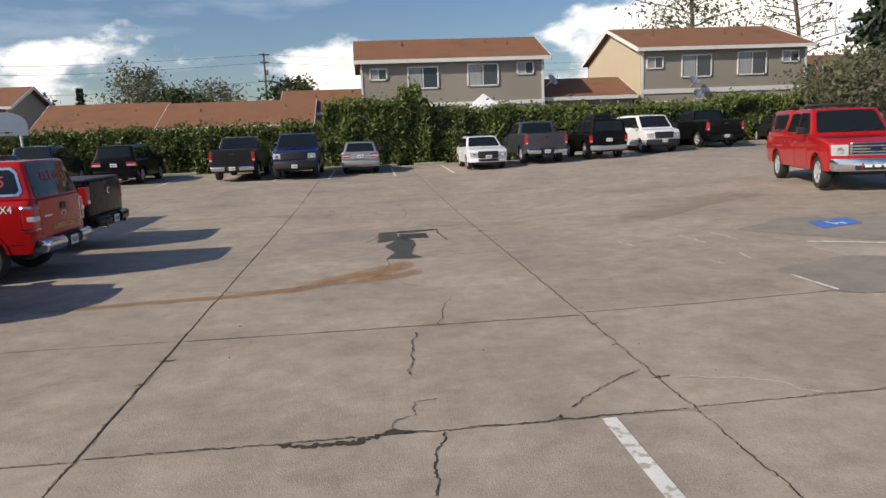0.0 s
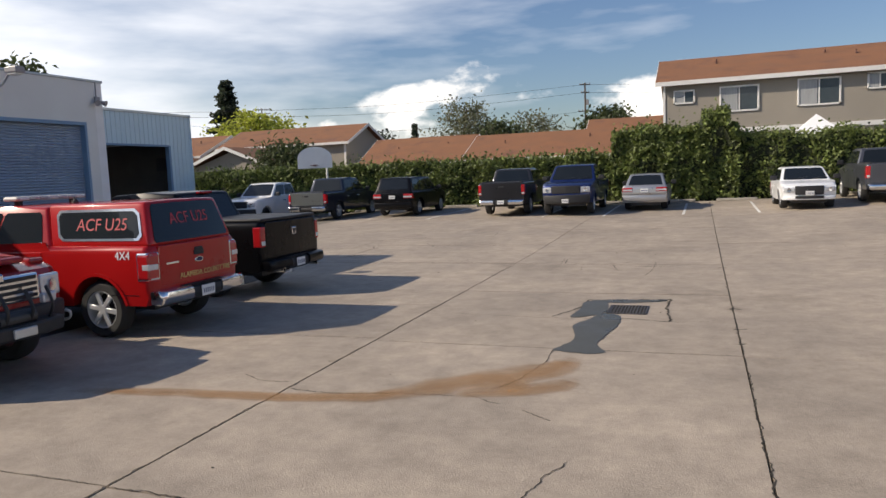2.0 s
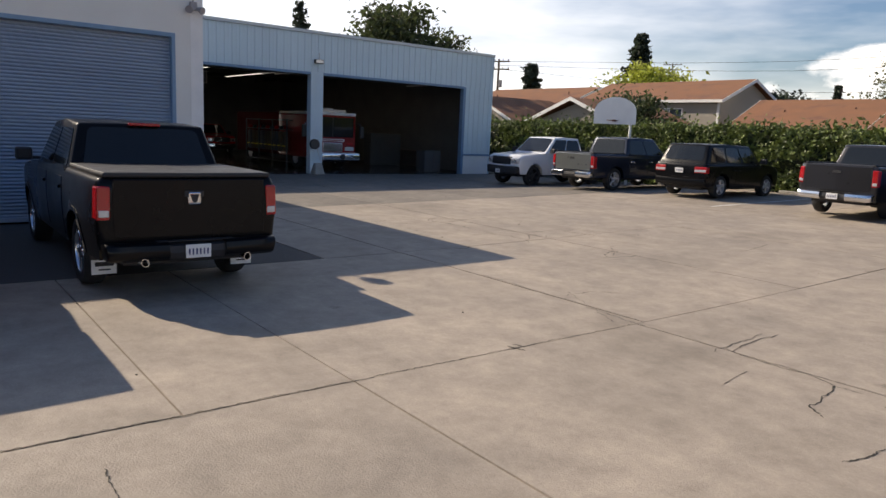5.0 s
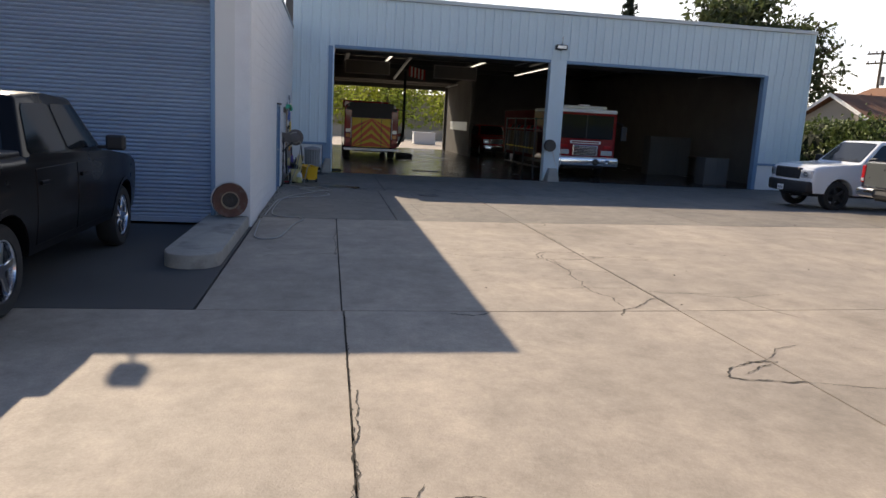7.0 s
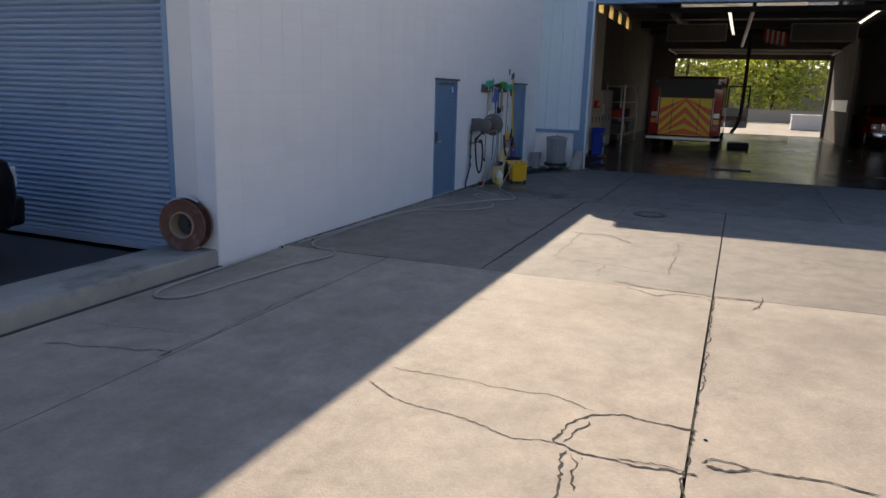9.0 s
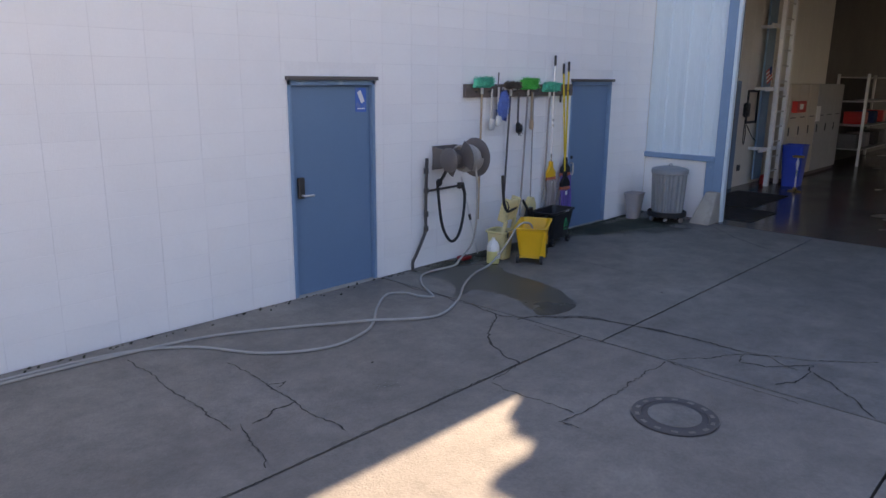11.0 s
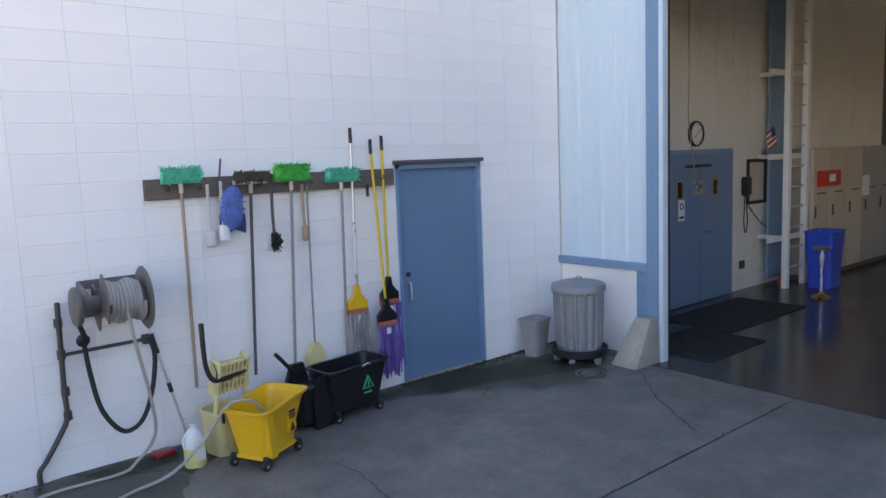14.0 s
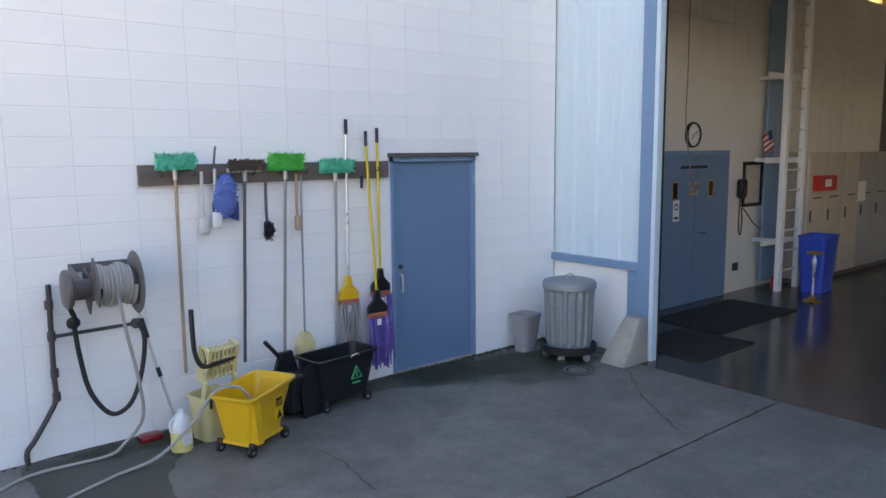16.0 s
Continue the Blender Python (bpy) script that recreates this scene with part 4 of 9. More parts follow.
pool("patched_concrete", ((6.60, 12.75), (7.3, 13.2), (8.05, 13.6), (8.8, 13.1), (9.55, 12.6), (8.7, 11.6), (7.9, 10.75), (7.2, 11.7)), "concrete_patch", "grey patched square of concrete", 0.0062, 0.03, "pavement")
pool("patched_concrete", ((5.40, 9.55), (6.1, 9.8), (6.75, 9.95), (7.4, 9.3), (7.0, 8.6), (5.85, 8.05), (5.35, 8.25), (5.38, 8.9)), "concrete_patch", "grey patched square of concrete", 0.0062, 0.03, "pavement")
ground_line("painted_line", 5.38, 9.2, 5.40, 8.32, 0.05, "line_paint", "thin remains of a white painted line")

# ---- raised kerb at the corner of the block building ----
bm = bmesh.new()
rim = [(-12.6, 18.50), (-8.95, 18.50)] + [(-8.95 + 0.33 * math.sin(a), 18.17 + 0.33 * math.cos(a)) for a in [math.pi * k / 12 for k in range(1, 12)]] + [(-8.95, 17.84), (-12.6, 17.84)]
prism(bm, rim, -0.05, 0.17, "z")
bmesh.ops.bevel(bm, geom=[e for e in bm.edges if all(v.co.z > 0.1 for v in e.verts)], offset=0.03, segments=2, profile=0.5, affect="EDGES")
one("kerb", bm, "kerb", "raised worn concrete kerb island with a rounded end", "kerb", kind="structure", smooth=True)

# ---- block building ----
AX, AY, AH = -12.0, 18.52, 4.62
D1, D2 = (-18.80, -17.76), (-23.41, -22.37)
DOOR_H = 2.04
wall_north = thing("wall_north", "white-painted concrete block wall laid in stack bond", "wall", kind="structure")


def wall_with_doors():
    """Solid wall behind the block faces, with the two door openings through it."""
    bm = bmesh.new()
    y0, y1 = AY - 0.25, AY - 0.004
    xs = [-24.6, D2[0], D2[1], D1[0], D1[1], AX]
    for a, b in ((xs[0], xs[1]), (xs[2], xs[3]), (xs[4], xs[5])):
        box(bm, a, b, y0, y1, -0.05, AH)
    for a, b in (D1, D2):
        box(bm, a, b, y0, y1, DOOR_H + 0.06, AH)
    part("wall_core", bm, "mortar", wall_north)


wall_with_doors()


def block_mesh(w, h, d=0.006):
    bm = B(-w / 2, w / 2, -d, 0, -h / 2, h / 2)
    bmesh.ops.bevel(bm, geom=[e for e in bm.edges if all(v.co.y > -0.001 for v in e.verts)], offset=0.0025, segments=1, affect="EDGES")
    return finish(bm, "block", "block")


def block_spans(z):
    """The stretches of a course that are wall."""
    if z < DOOR_H + 0.06:
        return ((-24.6, D2[0] - 0.02), (D2[1] + 0.02, D1[0] - 0.02), (D1[1] + 0.02, AX))
    return ((-24.6, AX),)


BW, BH = 0.406, 0.203
near_blocks, far_blocks = [], []
for row in range(23):
    z0 = row * BH
    for s0, s1 in block_spans(z0 + 0.02):
        k0 = math.floor((s0 + 24.6) / BW)
        for k in range(k0, int((s1 + 24.6) / BW) + 1):
            a, b = max(s0, -24.6 + k * BW), min(s1, -24.6 + (k + 1) * BW)
            if b - a > 0.03:
                (near_blocks if b < -19.3 and z0 < 4.0 and len(near_blocks) < 295 else far_blocks).append((a, b, z0))
shared = {}
for a, b, z0 in near_blocks:
    key = round(b - a, 3)
    if key not in shared:
        shared[key] = block_mesh(b - a - 0.0035, BH - 0.006)
    ob = new("block", shared[key])
    ob.parent = wall_north
    ob.location = ((a + b) / 2, AY + random.uniform(-0.0006, 0.0006), z0 + BH / 2)
bm = bmesh.new()
for a, b, z0 in far_blocks:
    box(bm, a + 0.0015, b - 0.0015, AY - 0.006, AY - random.uniform(0, 0.0008), z0 + 0.003, z0 + BH - 0.003)
tagged(part("blockwork", bm, "block", wall_north), kind="stuff")
# the wall runs on inside the station, its rear stretch coloured for shade
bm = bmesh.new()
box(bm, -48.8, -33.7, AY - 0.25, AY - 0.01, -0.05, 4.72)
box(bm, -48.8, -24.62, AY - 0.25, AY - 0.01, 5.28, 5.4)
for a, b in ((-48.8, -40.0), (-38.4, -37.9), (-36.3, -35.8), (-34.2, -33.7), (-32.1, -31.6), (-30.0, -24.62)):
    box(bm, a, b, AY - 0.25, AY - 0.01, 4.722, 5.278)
one("wall_inner_rear", bm, "bay_dark", "upper and rear inner bay wall, shade put in its colour", "wall", kind="structure")
bm = B(-33.7, -24.62, AY - 0.25, AY - 0.01, -0.05, 4.72)
inner = one("wall_inner", bm, "bay_wall", "cream-painted block wall along the inside of the station", "wall", kind="structure")
bm = bmesh.new()
for row in range(23):
    z0 = row * BH
    for k in range(30):
        a = -24.62 - (k + 1) * BW
        if a > -33.5:
            box(bm, a + 0.003, a + BW - 0.003, AY - 0.011, AY - 0.002, z0 + 0.003, z0 + BH - 0.003)
tagged(part("blockwork", bm, "bay_wall", inner), kind="stuff")

# front wall with the roller door
RY0, RY1, RH = 14.34, 17.97, 3.64
bm = bmesh.new()
box(bm, AX - 0.25, AX, -10, RY0, -0.05, AH)
box(bm, AX - 0.25, AX, RY1, AY - 0.26, -0.05, AH)
box(bm, AX - 0.25, AX, RY0, RY1, RH, AH)
box(bm, AX - 0.25, AX - 0.002, AY - 0.26, AY - 0.012, -0.05, AH)
front = one("wall_front", bm, "stucco_white", "smooth white-painted front wall of the block building", "wall", kind="structure")
one("wall_back", B(-24.6, -24.35, -10, AY - 0.26, -0.05, AH), "stucco_white", "plain white back wall of the block building", "wall", kind="structure")
one("wall_south", B(-24.35, AX - 0.25, -10, -9.75, -0.05, AH), "stucco_white", "plain white end wall of the block building", "wall", kind="structure")
one("roof_slab", B(-24.35, AX - 0.25, -9.75, AY - 0.26, AH - 0.3, AH - 0.1), "cap_metal", "flat grey roof of the block building", "roof", kind="structure")
bm = bmesh.new()
box(bm, AX - 0.28, AX + 0.03, -10, AY + 0.03, AH, AH + 0.06, 0.01)
box(bm, -24.59, AX - 0.28, AY - 0.28, AY + 0.03, AH, AH + 0.06, 0.01)
one("parapet_cap", bm, "cap_metal", "grey sheet-metal cap along the parapet", "trim", kind="structure")
door = thing("roller_door", "closed blue-grey corrugated steel roller door", "roller door")
bm = bmesh.new()
n = 54
prof = []
for k in range(n):
    z = 0.1 + (RH - 0.12) * k / n
    s = (RH - 0.12) / n
    prof += [(AX - 0.16, z), (AX - 0.135, z + s * 0.25), (AX - 0.128, z + s * 0.5), (AX - 0.135, z + s * 0.75), (AX - 0.158, z + s * 0.93)]
va = [bm.verts.new((x, RY0 + 0.02, z)) for x, z in prof]
vb = [bm.verts.new((x, RY1 - 0.02, z)) for x, z in prof]
for k in range(len(prof) - 1):
    bm.faces.new((va[k], vb[k], vb[k + 1], va[k + 1]))
part("curtain", bm, "roll_steel", door)
part("bottom_bar", B(AX - 0.17, AX - 0.11, RY0 + 0.02, RY1 - 0.02, 0.02, 0.11, 0.008), "roll_steel", door)
for y0, y1 in ((RY0 - 0.002, RY0 + 0.07), (RY1 - 0.07, RY1 + 0.002)):
    part("guide", B(AX - 0.2, AX + 0.012, y0, y1, 0.0, RH, 0.006), "blue_trim", door)
part("hood", B(AX - 0.2, AX + 0.014, RY0, RY1, RH - 0.07, RH + 0.01, 0.006), "blue_trim", door)

# rooftop duct and wall lamps
t = thing("roof_vent", "pale sheet-metal roof vent with a curved hood", "roof vent", pose(-17.5, 15.6, AH - 0.1))
prof = [(-1.4, 0), (1.9, 0), (1.9, 0.25), (1.2, 0.55), (0.4, 0.85), (-0.6, 0.98), (-1.4, 0.95)]
part("hood", prism(bmesh.new(), prof, -0.8, 0.8, "x"), "steel_pale", t)
for k in range(4):
    part("rib", B(-0.82, 0.82, -1.3 + k * 0.6, -1.27 + k * 0.6, 0.02, 1.0), "cap_metal", t)


def wall_lamp(y, z, label):
    t = thing("wall_lamp", label, "lamp", pose(AX, y, z))
    part("bracket", tube(bmesh.new(), ((0.0, 0, 0.06), (0.25, 0, 0.14), (0.42, 0, 0.30), (0.52, 0, 0.38)), 0.022), "steel_pale", t)
    part("head", box(bmesh.new(), 0.46, 0.80, -0.11, 0.11, 0.33, 0.47, 0.03, seg=2), "grey_bin", t)
    part("lens", B(0.50, 0.76, -0.09, 0.09, 0.30, 0.34, 0.01), "milk_plastic", t)
    part("conduit", tube(bmesh.new(), ((0.01, 0, 0.12), (0.015, 0, -0.12), (0.015, -0.25, -0.22), (0.015, -0.6, -0.12), (0.015, -0.62, 0.02)), 0.012), "grey_bin", t)


wall_lamp(15.65, 4.15, "weathered wall lamp on a bent arm with conduit")
t = thing("security_light", "twin-headed grey security light at the wall corner", "lamp", pose(AX, 18.32, 4.2))
part("junction_box", B(0.0, 0.07, -0.07, 0.07, -0.08, 0.08, 0.01), "grey_bin", t)
for s in (-1, 1):
    part("head", lathe(bmesh.new(), ((0, 0), (0.03, 0.0), (0.05, 0.08), (0.075, 0.15), (0.07, 0.155), (0, 0.14)), pose(0.06, 0.07 * s, -0.04, 0, 110, 25 * s)), "grey_bin", t, smooth=True)
part("conduit", cyl(bmesh.new(), (0.02, 0.0, 0.08), (0.02, 0.0, 0.42), 0.014), "grey_bin", t)


# ---- steel station ----
SX, SY1, SH = -24.6, 37.23, 5.74
BAY1, BAY2, BAYH = (19.87, 27.29), (27.86, 35.41), 4.10
station = thing("wall_station", "pale blue ribbed metal siding over the engine bays", "wall", kind="structure")
bm = bmesh.new()
box(bm, SX - 0.2, SX - 0.03, AY - 0.009, BAY1[0] - 0.34, 0.94, SH)
box(bm, SX - 0.2, SX - 0.03, BAY1[0] - 0.34, BAY2[1], BAYH + 0.05, SH)
box(bm, SX - 0.2, SX - 0.03, BAY2[1], SY1, 0.94, SH)
box(bm, SX - 0.2, SX - 0.03, BAY1[0] - 0.34, BAY1[0] - 0.16, 0.9, BAYH + 0.05)
box(bm, SX - 0.2, SX - 0.03, BAY1[1] + 0.02, BAY2[0] - 0.02, 0, BAYH + 0.05)
part("wall_core", bm, "siding", station)


def siding(y0, y1, z0, z1):
    """Ribbed sheet: flat pans with raised trapezoid ribs."""
    bm = bmesh.new()
    prof, y, pitch = [], y0, 0.305
    while y < y1:
        for dy, dx in ((0.0, 0), (0.13, 0), (0.142, 0.005), (0.16, 0.005), (0.172, 0), (0.245, 0), (0.262, 0.03), (0.287, 0.03)):
            if y + dy <= y1:
                prof.append((SX - 0.015 + dx, y + dy))
        y += pitch
    prof.append((SX - 0.015, y1))
    a, b = [bm.verts.new((x, q, z0)) for x, q in prof], [bm.verts.new((x, q, z1)) for x, q in prof]
    for k in range(len(prof) - 1):
        bm.faces.new((a[k], a[k + 1], b[k + 1], b[k]))
    return part("siding_sheet", bm, "siding", station)


siding(AY, BAY1[0] - 0.19, 0.96, BAYH + 0.1)
siding(AY, SY1, BAYH + 0.1, SH)
siding(BAY2[1] + 0.15, SY1, 0.96, BAYH + 0.1)
bm = bmesh.new()
box(bm, SX - 0.2, SX - 0.02, AY, BAY1[0] - 0.34, -0.05, 0.9)
box(bm, SX - 0.2, SX - 0.02, BAY2[1] + 0.15, SY1, -0.05, 0.9)
part("base_wall", bm, "block", station, "white-painted block base")
bm = bmesh.new()
box(bm, SX - 0.03, SX + 0.05, AY + 0.004, BAY1[0] - 0.18, 0.90, 0.98, 0.006)
box(bm, SX - 0.03, SX + 0.05, BAY2[1] + 0.02, SY1, 0.90, 0.98, 0.006)
part("band", bm, "blue_trim", station, "blue sill band")
part("post", B(SX - 0.14, SX + 0.02, BAY1[0] - 0.32, BAY1[0] - 0.19, 0.0, 0.9, 0.006), "blue_trim", station)
part("jamb", B(SX - 0.08, SX + 0.035, BAY1[0] - 0.19, BAY1[0] - 0.05, 0.0, BAYH + 0.05, 0.006), "blue_trim", station)
part("door_track", B(SX - 0.06, SX + 0.03, BAY1[0] - 0.048, BAY1[0], 0.0, BAYH + 0.05, 0.004), "siding", station)
part("track_lip", B(SX - 0.11, SX - 0.062, BAY1[0] - 0.06, BAY1[0] - 0.01, 0.0, BAYH + 0.05, 0.004), "trim_black", station)
part("jamb", B(SX - 0.22, SX + 0.03, BAY2[1] - 0.004, BAY2[1] + 0.15, 0.0, BAYH + 0.06, 0.006), "blue_trim", station)
part("pillar", B(SX - 0.3, SX + 0.04, BAY1[1], BAY2[0], 0.0, BAYH + 0.08, 0.01), "siding", station)
for y0, y1 in (BAY1, BAY2):
    part("lintel", B(SX - 0.22, SX + 0.03, y0, y1, BAYH - 0.01, BAYH + 0.09, 0.006), "blue_trim", station)
bm = bmesh.new()
box(bm, SX - 0.35, SX + 0.07, AY - 0.1, SY1 + 0.05, SH - 0.02, SH + 0.11, 0.01)
part("roof_edge", bm, "cap_metal", station)
part("corner_trim", B(SX - 0.1, SX + 0.035, SY1 - 0.02, SY1 + 0.03, 0.0, SH, 0.004), "siding", station)
one("wall_station_side", B(-48.8, SX - 0.2, SY1 - 0.16, SY1, -0.05, SH), "siding", "pale blue metal side wall of the station", "wall", kind="structure")
# Added sheet: covers the inner siding with a colour that holds bay shade.
one("bay_liner", B(-48.6, SX - 0.21, SY1 - 0.2, SY1 - 0.165, 0, 5.4), "bay_dark", "added sheet inside the side wall, shade put in its colour", "wall", kind="structure")
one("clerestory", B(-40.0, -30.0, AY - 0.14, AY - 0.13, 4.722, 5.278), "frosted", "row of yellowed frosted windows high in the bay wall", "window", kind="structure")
one("ceiling", B(-48.8, SX - 0.2, AY - 0.26, SY1 - 0.16, 5.4, 5.62), "bay_dark", "steel roof deck in the bays, shade put in its colour", "ceiling", kind="structure")
one("bay_floor", B(-49.0, -24.43, AY - 0.01, SY1, -0.08, 0.002), "bay_floor", "dark polished concrete floor of the engine bays", "floor", kind="structure")
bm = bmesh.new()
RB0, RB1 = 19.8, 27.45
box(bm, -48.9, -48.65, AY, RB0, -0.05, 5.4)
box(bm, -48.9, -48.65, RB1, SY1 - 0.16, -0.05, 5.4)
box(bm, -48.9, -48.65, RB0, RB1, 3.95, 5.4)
one("wall_rear", bm, "bay_dark", "rear wall with an open bay door, shade put in its colour", "wall", kind="structure")
# windows high in the inner wall, seen as bright slots
for k in range(3):
    one("roof_beam", B(-48.6, SX - 0.25, 20.5 + k * 7.2, 20.7 + k * 7.2, 5.0, 5.4), "steel_dark", "dark steel roof beam in the engine bay", "beam", kind="structure", group="roof beams")
for k in range(6):
    one("roof_beam", B(-27.2 - k * 4.0, -27.0 - k * 4.0, AY, SY1 - 0.2, 5.1, 5.39), "steel_dark", "dark steel cross beam in the engine bay", "beam", kind="structure", group="roof beams")


def overhead_door(y0, y1, x0, x1, z, label):
    """A sectional door run up under the roof: panels, glazed section, two tracks."""
    t = thing("overhead_door", label, "garage door")
    n = 6
    for k in range(n):
        a = x0 + (x1 - x0) * k / n
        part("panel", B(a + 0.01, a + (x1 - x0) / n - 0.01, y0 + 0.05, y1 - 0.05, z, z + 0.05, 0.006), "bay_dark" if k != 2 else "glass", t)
    for y in (y0 + 0.02, y1 - 0.02):
        part("track", B(x0, x1, y - 0.03, y + 0.03, z - 0.06, z - 0.01), "steel_pale", t)
    return t


overhead_door(BAY1[0], BAY1[1], -29.4, -24.9, 4.35, "open sectional bay door raised under the roof")
overhead_door(BAY2[0], BAY2[1], -29.4, -24.9, 4.35, "open sectional bay door raised under the roof")
overhead_door(RB0, RB1, -48.4, -44.0, 4.2, "open rear sectional bay door raised under the roof")
for y0 in (20.5, 24.9):
    # hanging frames seen under the roof
    t = thing("ceiling_panel", "dark framed panel hung under the bay roof", "ceiling panel")
    part("board", B(-36.3, -36.25, y0, y0 + 2.1, 4.05, 4.62), "bay_dark", t)
    bm = bmesh.new()
    for a in ((y0, y0 + 2.1, 4.0, 4.05), (y0, y0 + 2.1, 4.62, 4.67), (y0 - 0.05, y0, 4.0, 4.67), (y0 + 2.1, y0 + 2.15, 4.0, 4.67)):
        box(bm, -36.32, -36.22, *a)
    part("frame", bm, "grey_handle", t)
    for q in (y0 + 0.2, y0 + 1.9):
        part("hanger", cyl(bmesh.new(), (-36.27, q, 4.6), (-36.27, q, 5.42), 0.012, seg=6), "steel_dark", t)
for y, xa, xb in ((27.4, -46, -27), (22.7, -45, -34), (31.0, -44, -28), (24.6, -33, -28)):
    t = thing("strip_light", "long fluorescent strip light under the bay roof", "ceiling light", group="strip lights")
    part("housing", B(xa, xb, y - 0.06, y + 0.06, 4.95, 5.02, 0.01), "white_paint", t)
    for s in (-0.035, 0.035):
        part("tube", cyl(bmesh.new(), (xa + 0.1, y + s, 4.93), (xb - 0.1, y + s, 4.93), 0.018, seg=8), "tube_light", t)
    for x in (xa + 0.5, xb - 0.5):
        part("hanger", cyl(bmesh.new(), (x, y, 5.0), (x, y, 5.42), 0.01, seg=6), "steel_dark", t)
one("exhaust_pipe", cyl(bmesh.new(), (-40, 23.2, 4.1), (-33.5, 23.5, 4.9), 0.07, seg=12), "steel_pale", "grey exhaust extraction pipe hung below the roof", "pipe")
t = thing("hanging_hose", "black exhaust hose hanging behind the fire engine", "hose")
part("hose", tube(bmesh.new(), ((-37.0, 23.5, 4.3), (-36.9, 23.5, 2.6), (-36.6, 23.45, 1.2), (-36.4, 23.2, 0.55)), 0.07), "rubber", t)
# Opaque pale strip: the window's brightness is put into its colour.
one("partition_window", B(-46.8, -41.0, 27.585, 27.597, 1.45, 1.95), "steel_pale", "window strip in the partition, brightness put in pale colour", "panel", kind="structure")
one("partition_wall", B(-48.6, -40.2, 27.6, 27.75, 0, 4.4), "bay_dark", "partition between the rear bays, shade put in its colour", "wall", kind="structure")
t = thing("bay_light", "small floodlight over the pillar between the bay doors", "lamp", pose(SX + 0.03, 27.6, 4.56))
part("housing", B(0.0, 0.16, -0.2, 0.2, -0.02, 0.14, 0.02), "steel_dark", t)
part("lens", B(0.16, 0.17, -0.16, 0.16, 0.01, 0.11), "lamp_clear", t)
part("conduit", cyl(bmesh.new(), (0.01, 0.05, 0.14), (0.01, 0.05, 0.42), 0.012, seg=8), "grey_bin", t)


def guard_block(y0, y1, label):
    """A cast concrete wedge that guards a door jamb."""
    bm = bmesh.new()
    a = [(-24.56, y0 - 0.12), (-24.16, y0 - 0.06), (-24.16, y1), (-24.56, y1)]
    b = [(-24.56, y0 + 0.04), (-24.42, y0 + 0.05), (-24.42, y1 - 0.02), (-24.56, y1 - 0.02)]
    lo, hi = [bm.verts.new((x, y, 0.0)) for x, y in a], [bm.verts.new((x, y, 0.46)) for x, y in b]
    bm.faces.new(lo), bm.faces.new(hi)
    for k in range(4):
        bm.faces.new((lo[k], lo[(k + 1) % 4], hi[(k + 1) % 4], hi[k]))
    bmesh.ops.bevel(bm, geom=list(bm.edges), offset=0.02, segments=2, profile=0.5, affect="EDGES")
    one("guard_block", bm, "kerb", label, "guard block", smooth=True)


guard_block(19.60, 19.85, "tapered cast concrete guard block at the door jamb")
guard_block(27.42, 27.8, "tapered cast concrete guard block at the pillar")
one("street_wall", B(-74, -73.7, 10, 40, 0, 1.0), "stucco_tan", "low tan wall across the street behind the station", "wall", kind="structure")
one("street", B(-73, -49.0, -20, 70, -0.08, -0.01), "concrete", "sunlit concrete apron behind the station", "road", kind="structure")


# ---- doors in the block wall ----
def steel_door(x0, x1, hinge_right, label, sticker):
    t = thing("steel_door", label, "door")
    y = AY - 0.035
    part("leaf", B(x0 + 0.035, x1 - 0.035, y - 0.045, y, 0.012, DOOR_H - 0.02, 0.003), "blue_door", t)
    for a, b in ((x0, x0 + 0.033), (x1 - 0.033, x1)):
        part("jamb", B(a, b, AY - 0.2, AY + 0.012, 0.0, DOOR_H + 0.03, 0.003), "blue_trim", t)
    part("head", B(x0, x1, AY - 0.2, AY + 0.012, DOOR_H - 0.018, DOOR_H + 0.03, 0.003), "blue_trim", t)
    part("drip_cap", B(x0 - 0.02, x1 + 0.02, AY - 0.02, AY + 0.05, DOOR_H + 0.03, DOOR_H + 0.066, 0.004), "dark_handle", t)
    part("threshold", B(x0, x1, AY - 0.2, AY + 0.03, -0.01, 0.012, 0.003), "kerb", t)
    hx = x0 + 0.035 if hinge_right else x1 - 0.035
    for z in (0.25, 1.02, 1.78):
        part("hinge", cyl(bmesh.new(), (hx, y + 0.012, z - 0.055), (hx, y + 0.012, z + 0.055), 0.009, seg=8), "blue_trim", t)
    lx = x1 - 0.12 if hinge_right else x0 + 0.12
    return t, y, lx


door_a, ya, lxa = steel_door(D1[0], D1[1], True, "closed blue-painted steel door with a keypad lock", True)
part("keypad_lock", B(lxa - 0.035, lxa + 0.035, ya, ya + 0.04, 0.97, 1.17, 0.008), "steel_dark", door_a)
part("lever", tube(bmesh.new(), ((lxa, ya + 0.03, 1.0), (lxa, ya + 0.075, 1.0), (lxa - 0.11, ya + 0.075, 0.995)), 0.011), "steel_pale", door_a)
sticker = part("sticker", B(D1[0] + 0.08, D1[0] + 0.22, ya, ya + 0.003, 1.76, 2.0), "line_blue", door_a, "blue notice with a white hand-shaped patch")
part("mark", box(bmesh.new(), -0.025, 0.025, 0.003, 0.005, -0.06, 0.06, 0, pose(D1[0] + 0.15, ya, 1.91, 0, 25, 0)), "white_letter", sticker)
part("text_bar", B(D1[0] + 0.10, D1[0] + 0.20, ya + 0.003, ya + 0.005, 1.79, 1.80), "white_letter", sticker)
door_b, yb, lxb = steel_door(D2[0], D2[1], True, "closed blue-painted steel door with a pull handle", False)
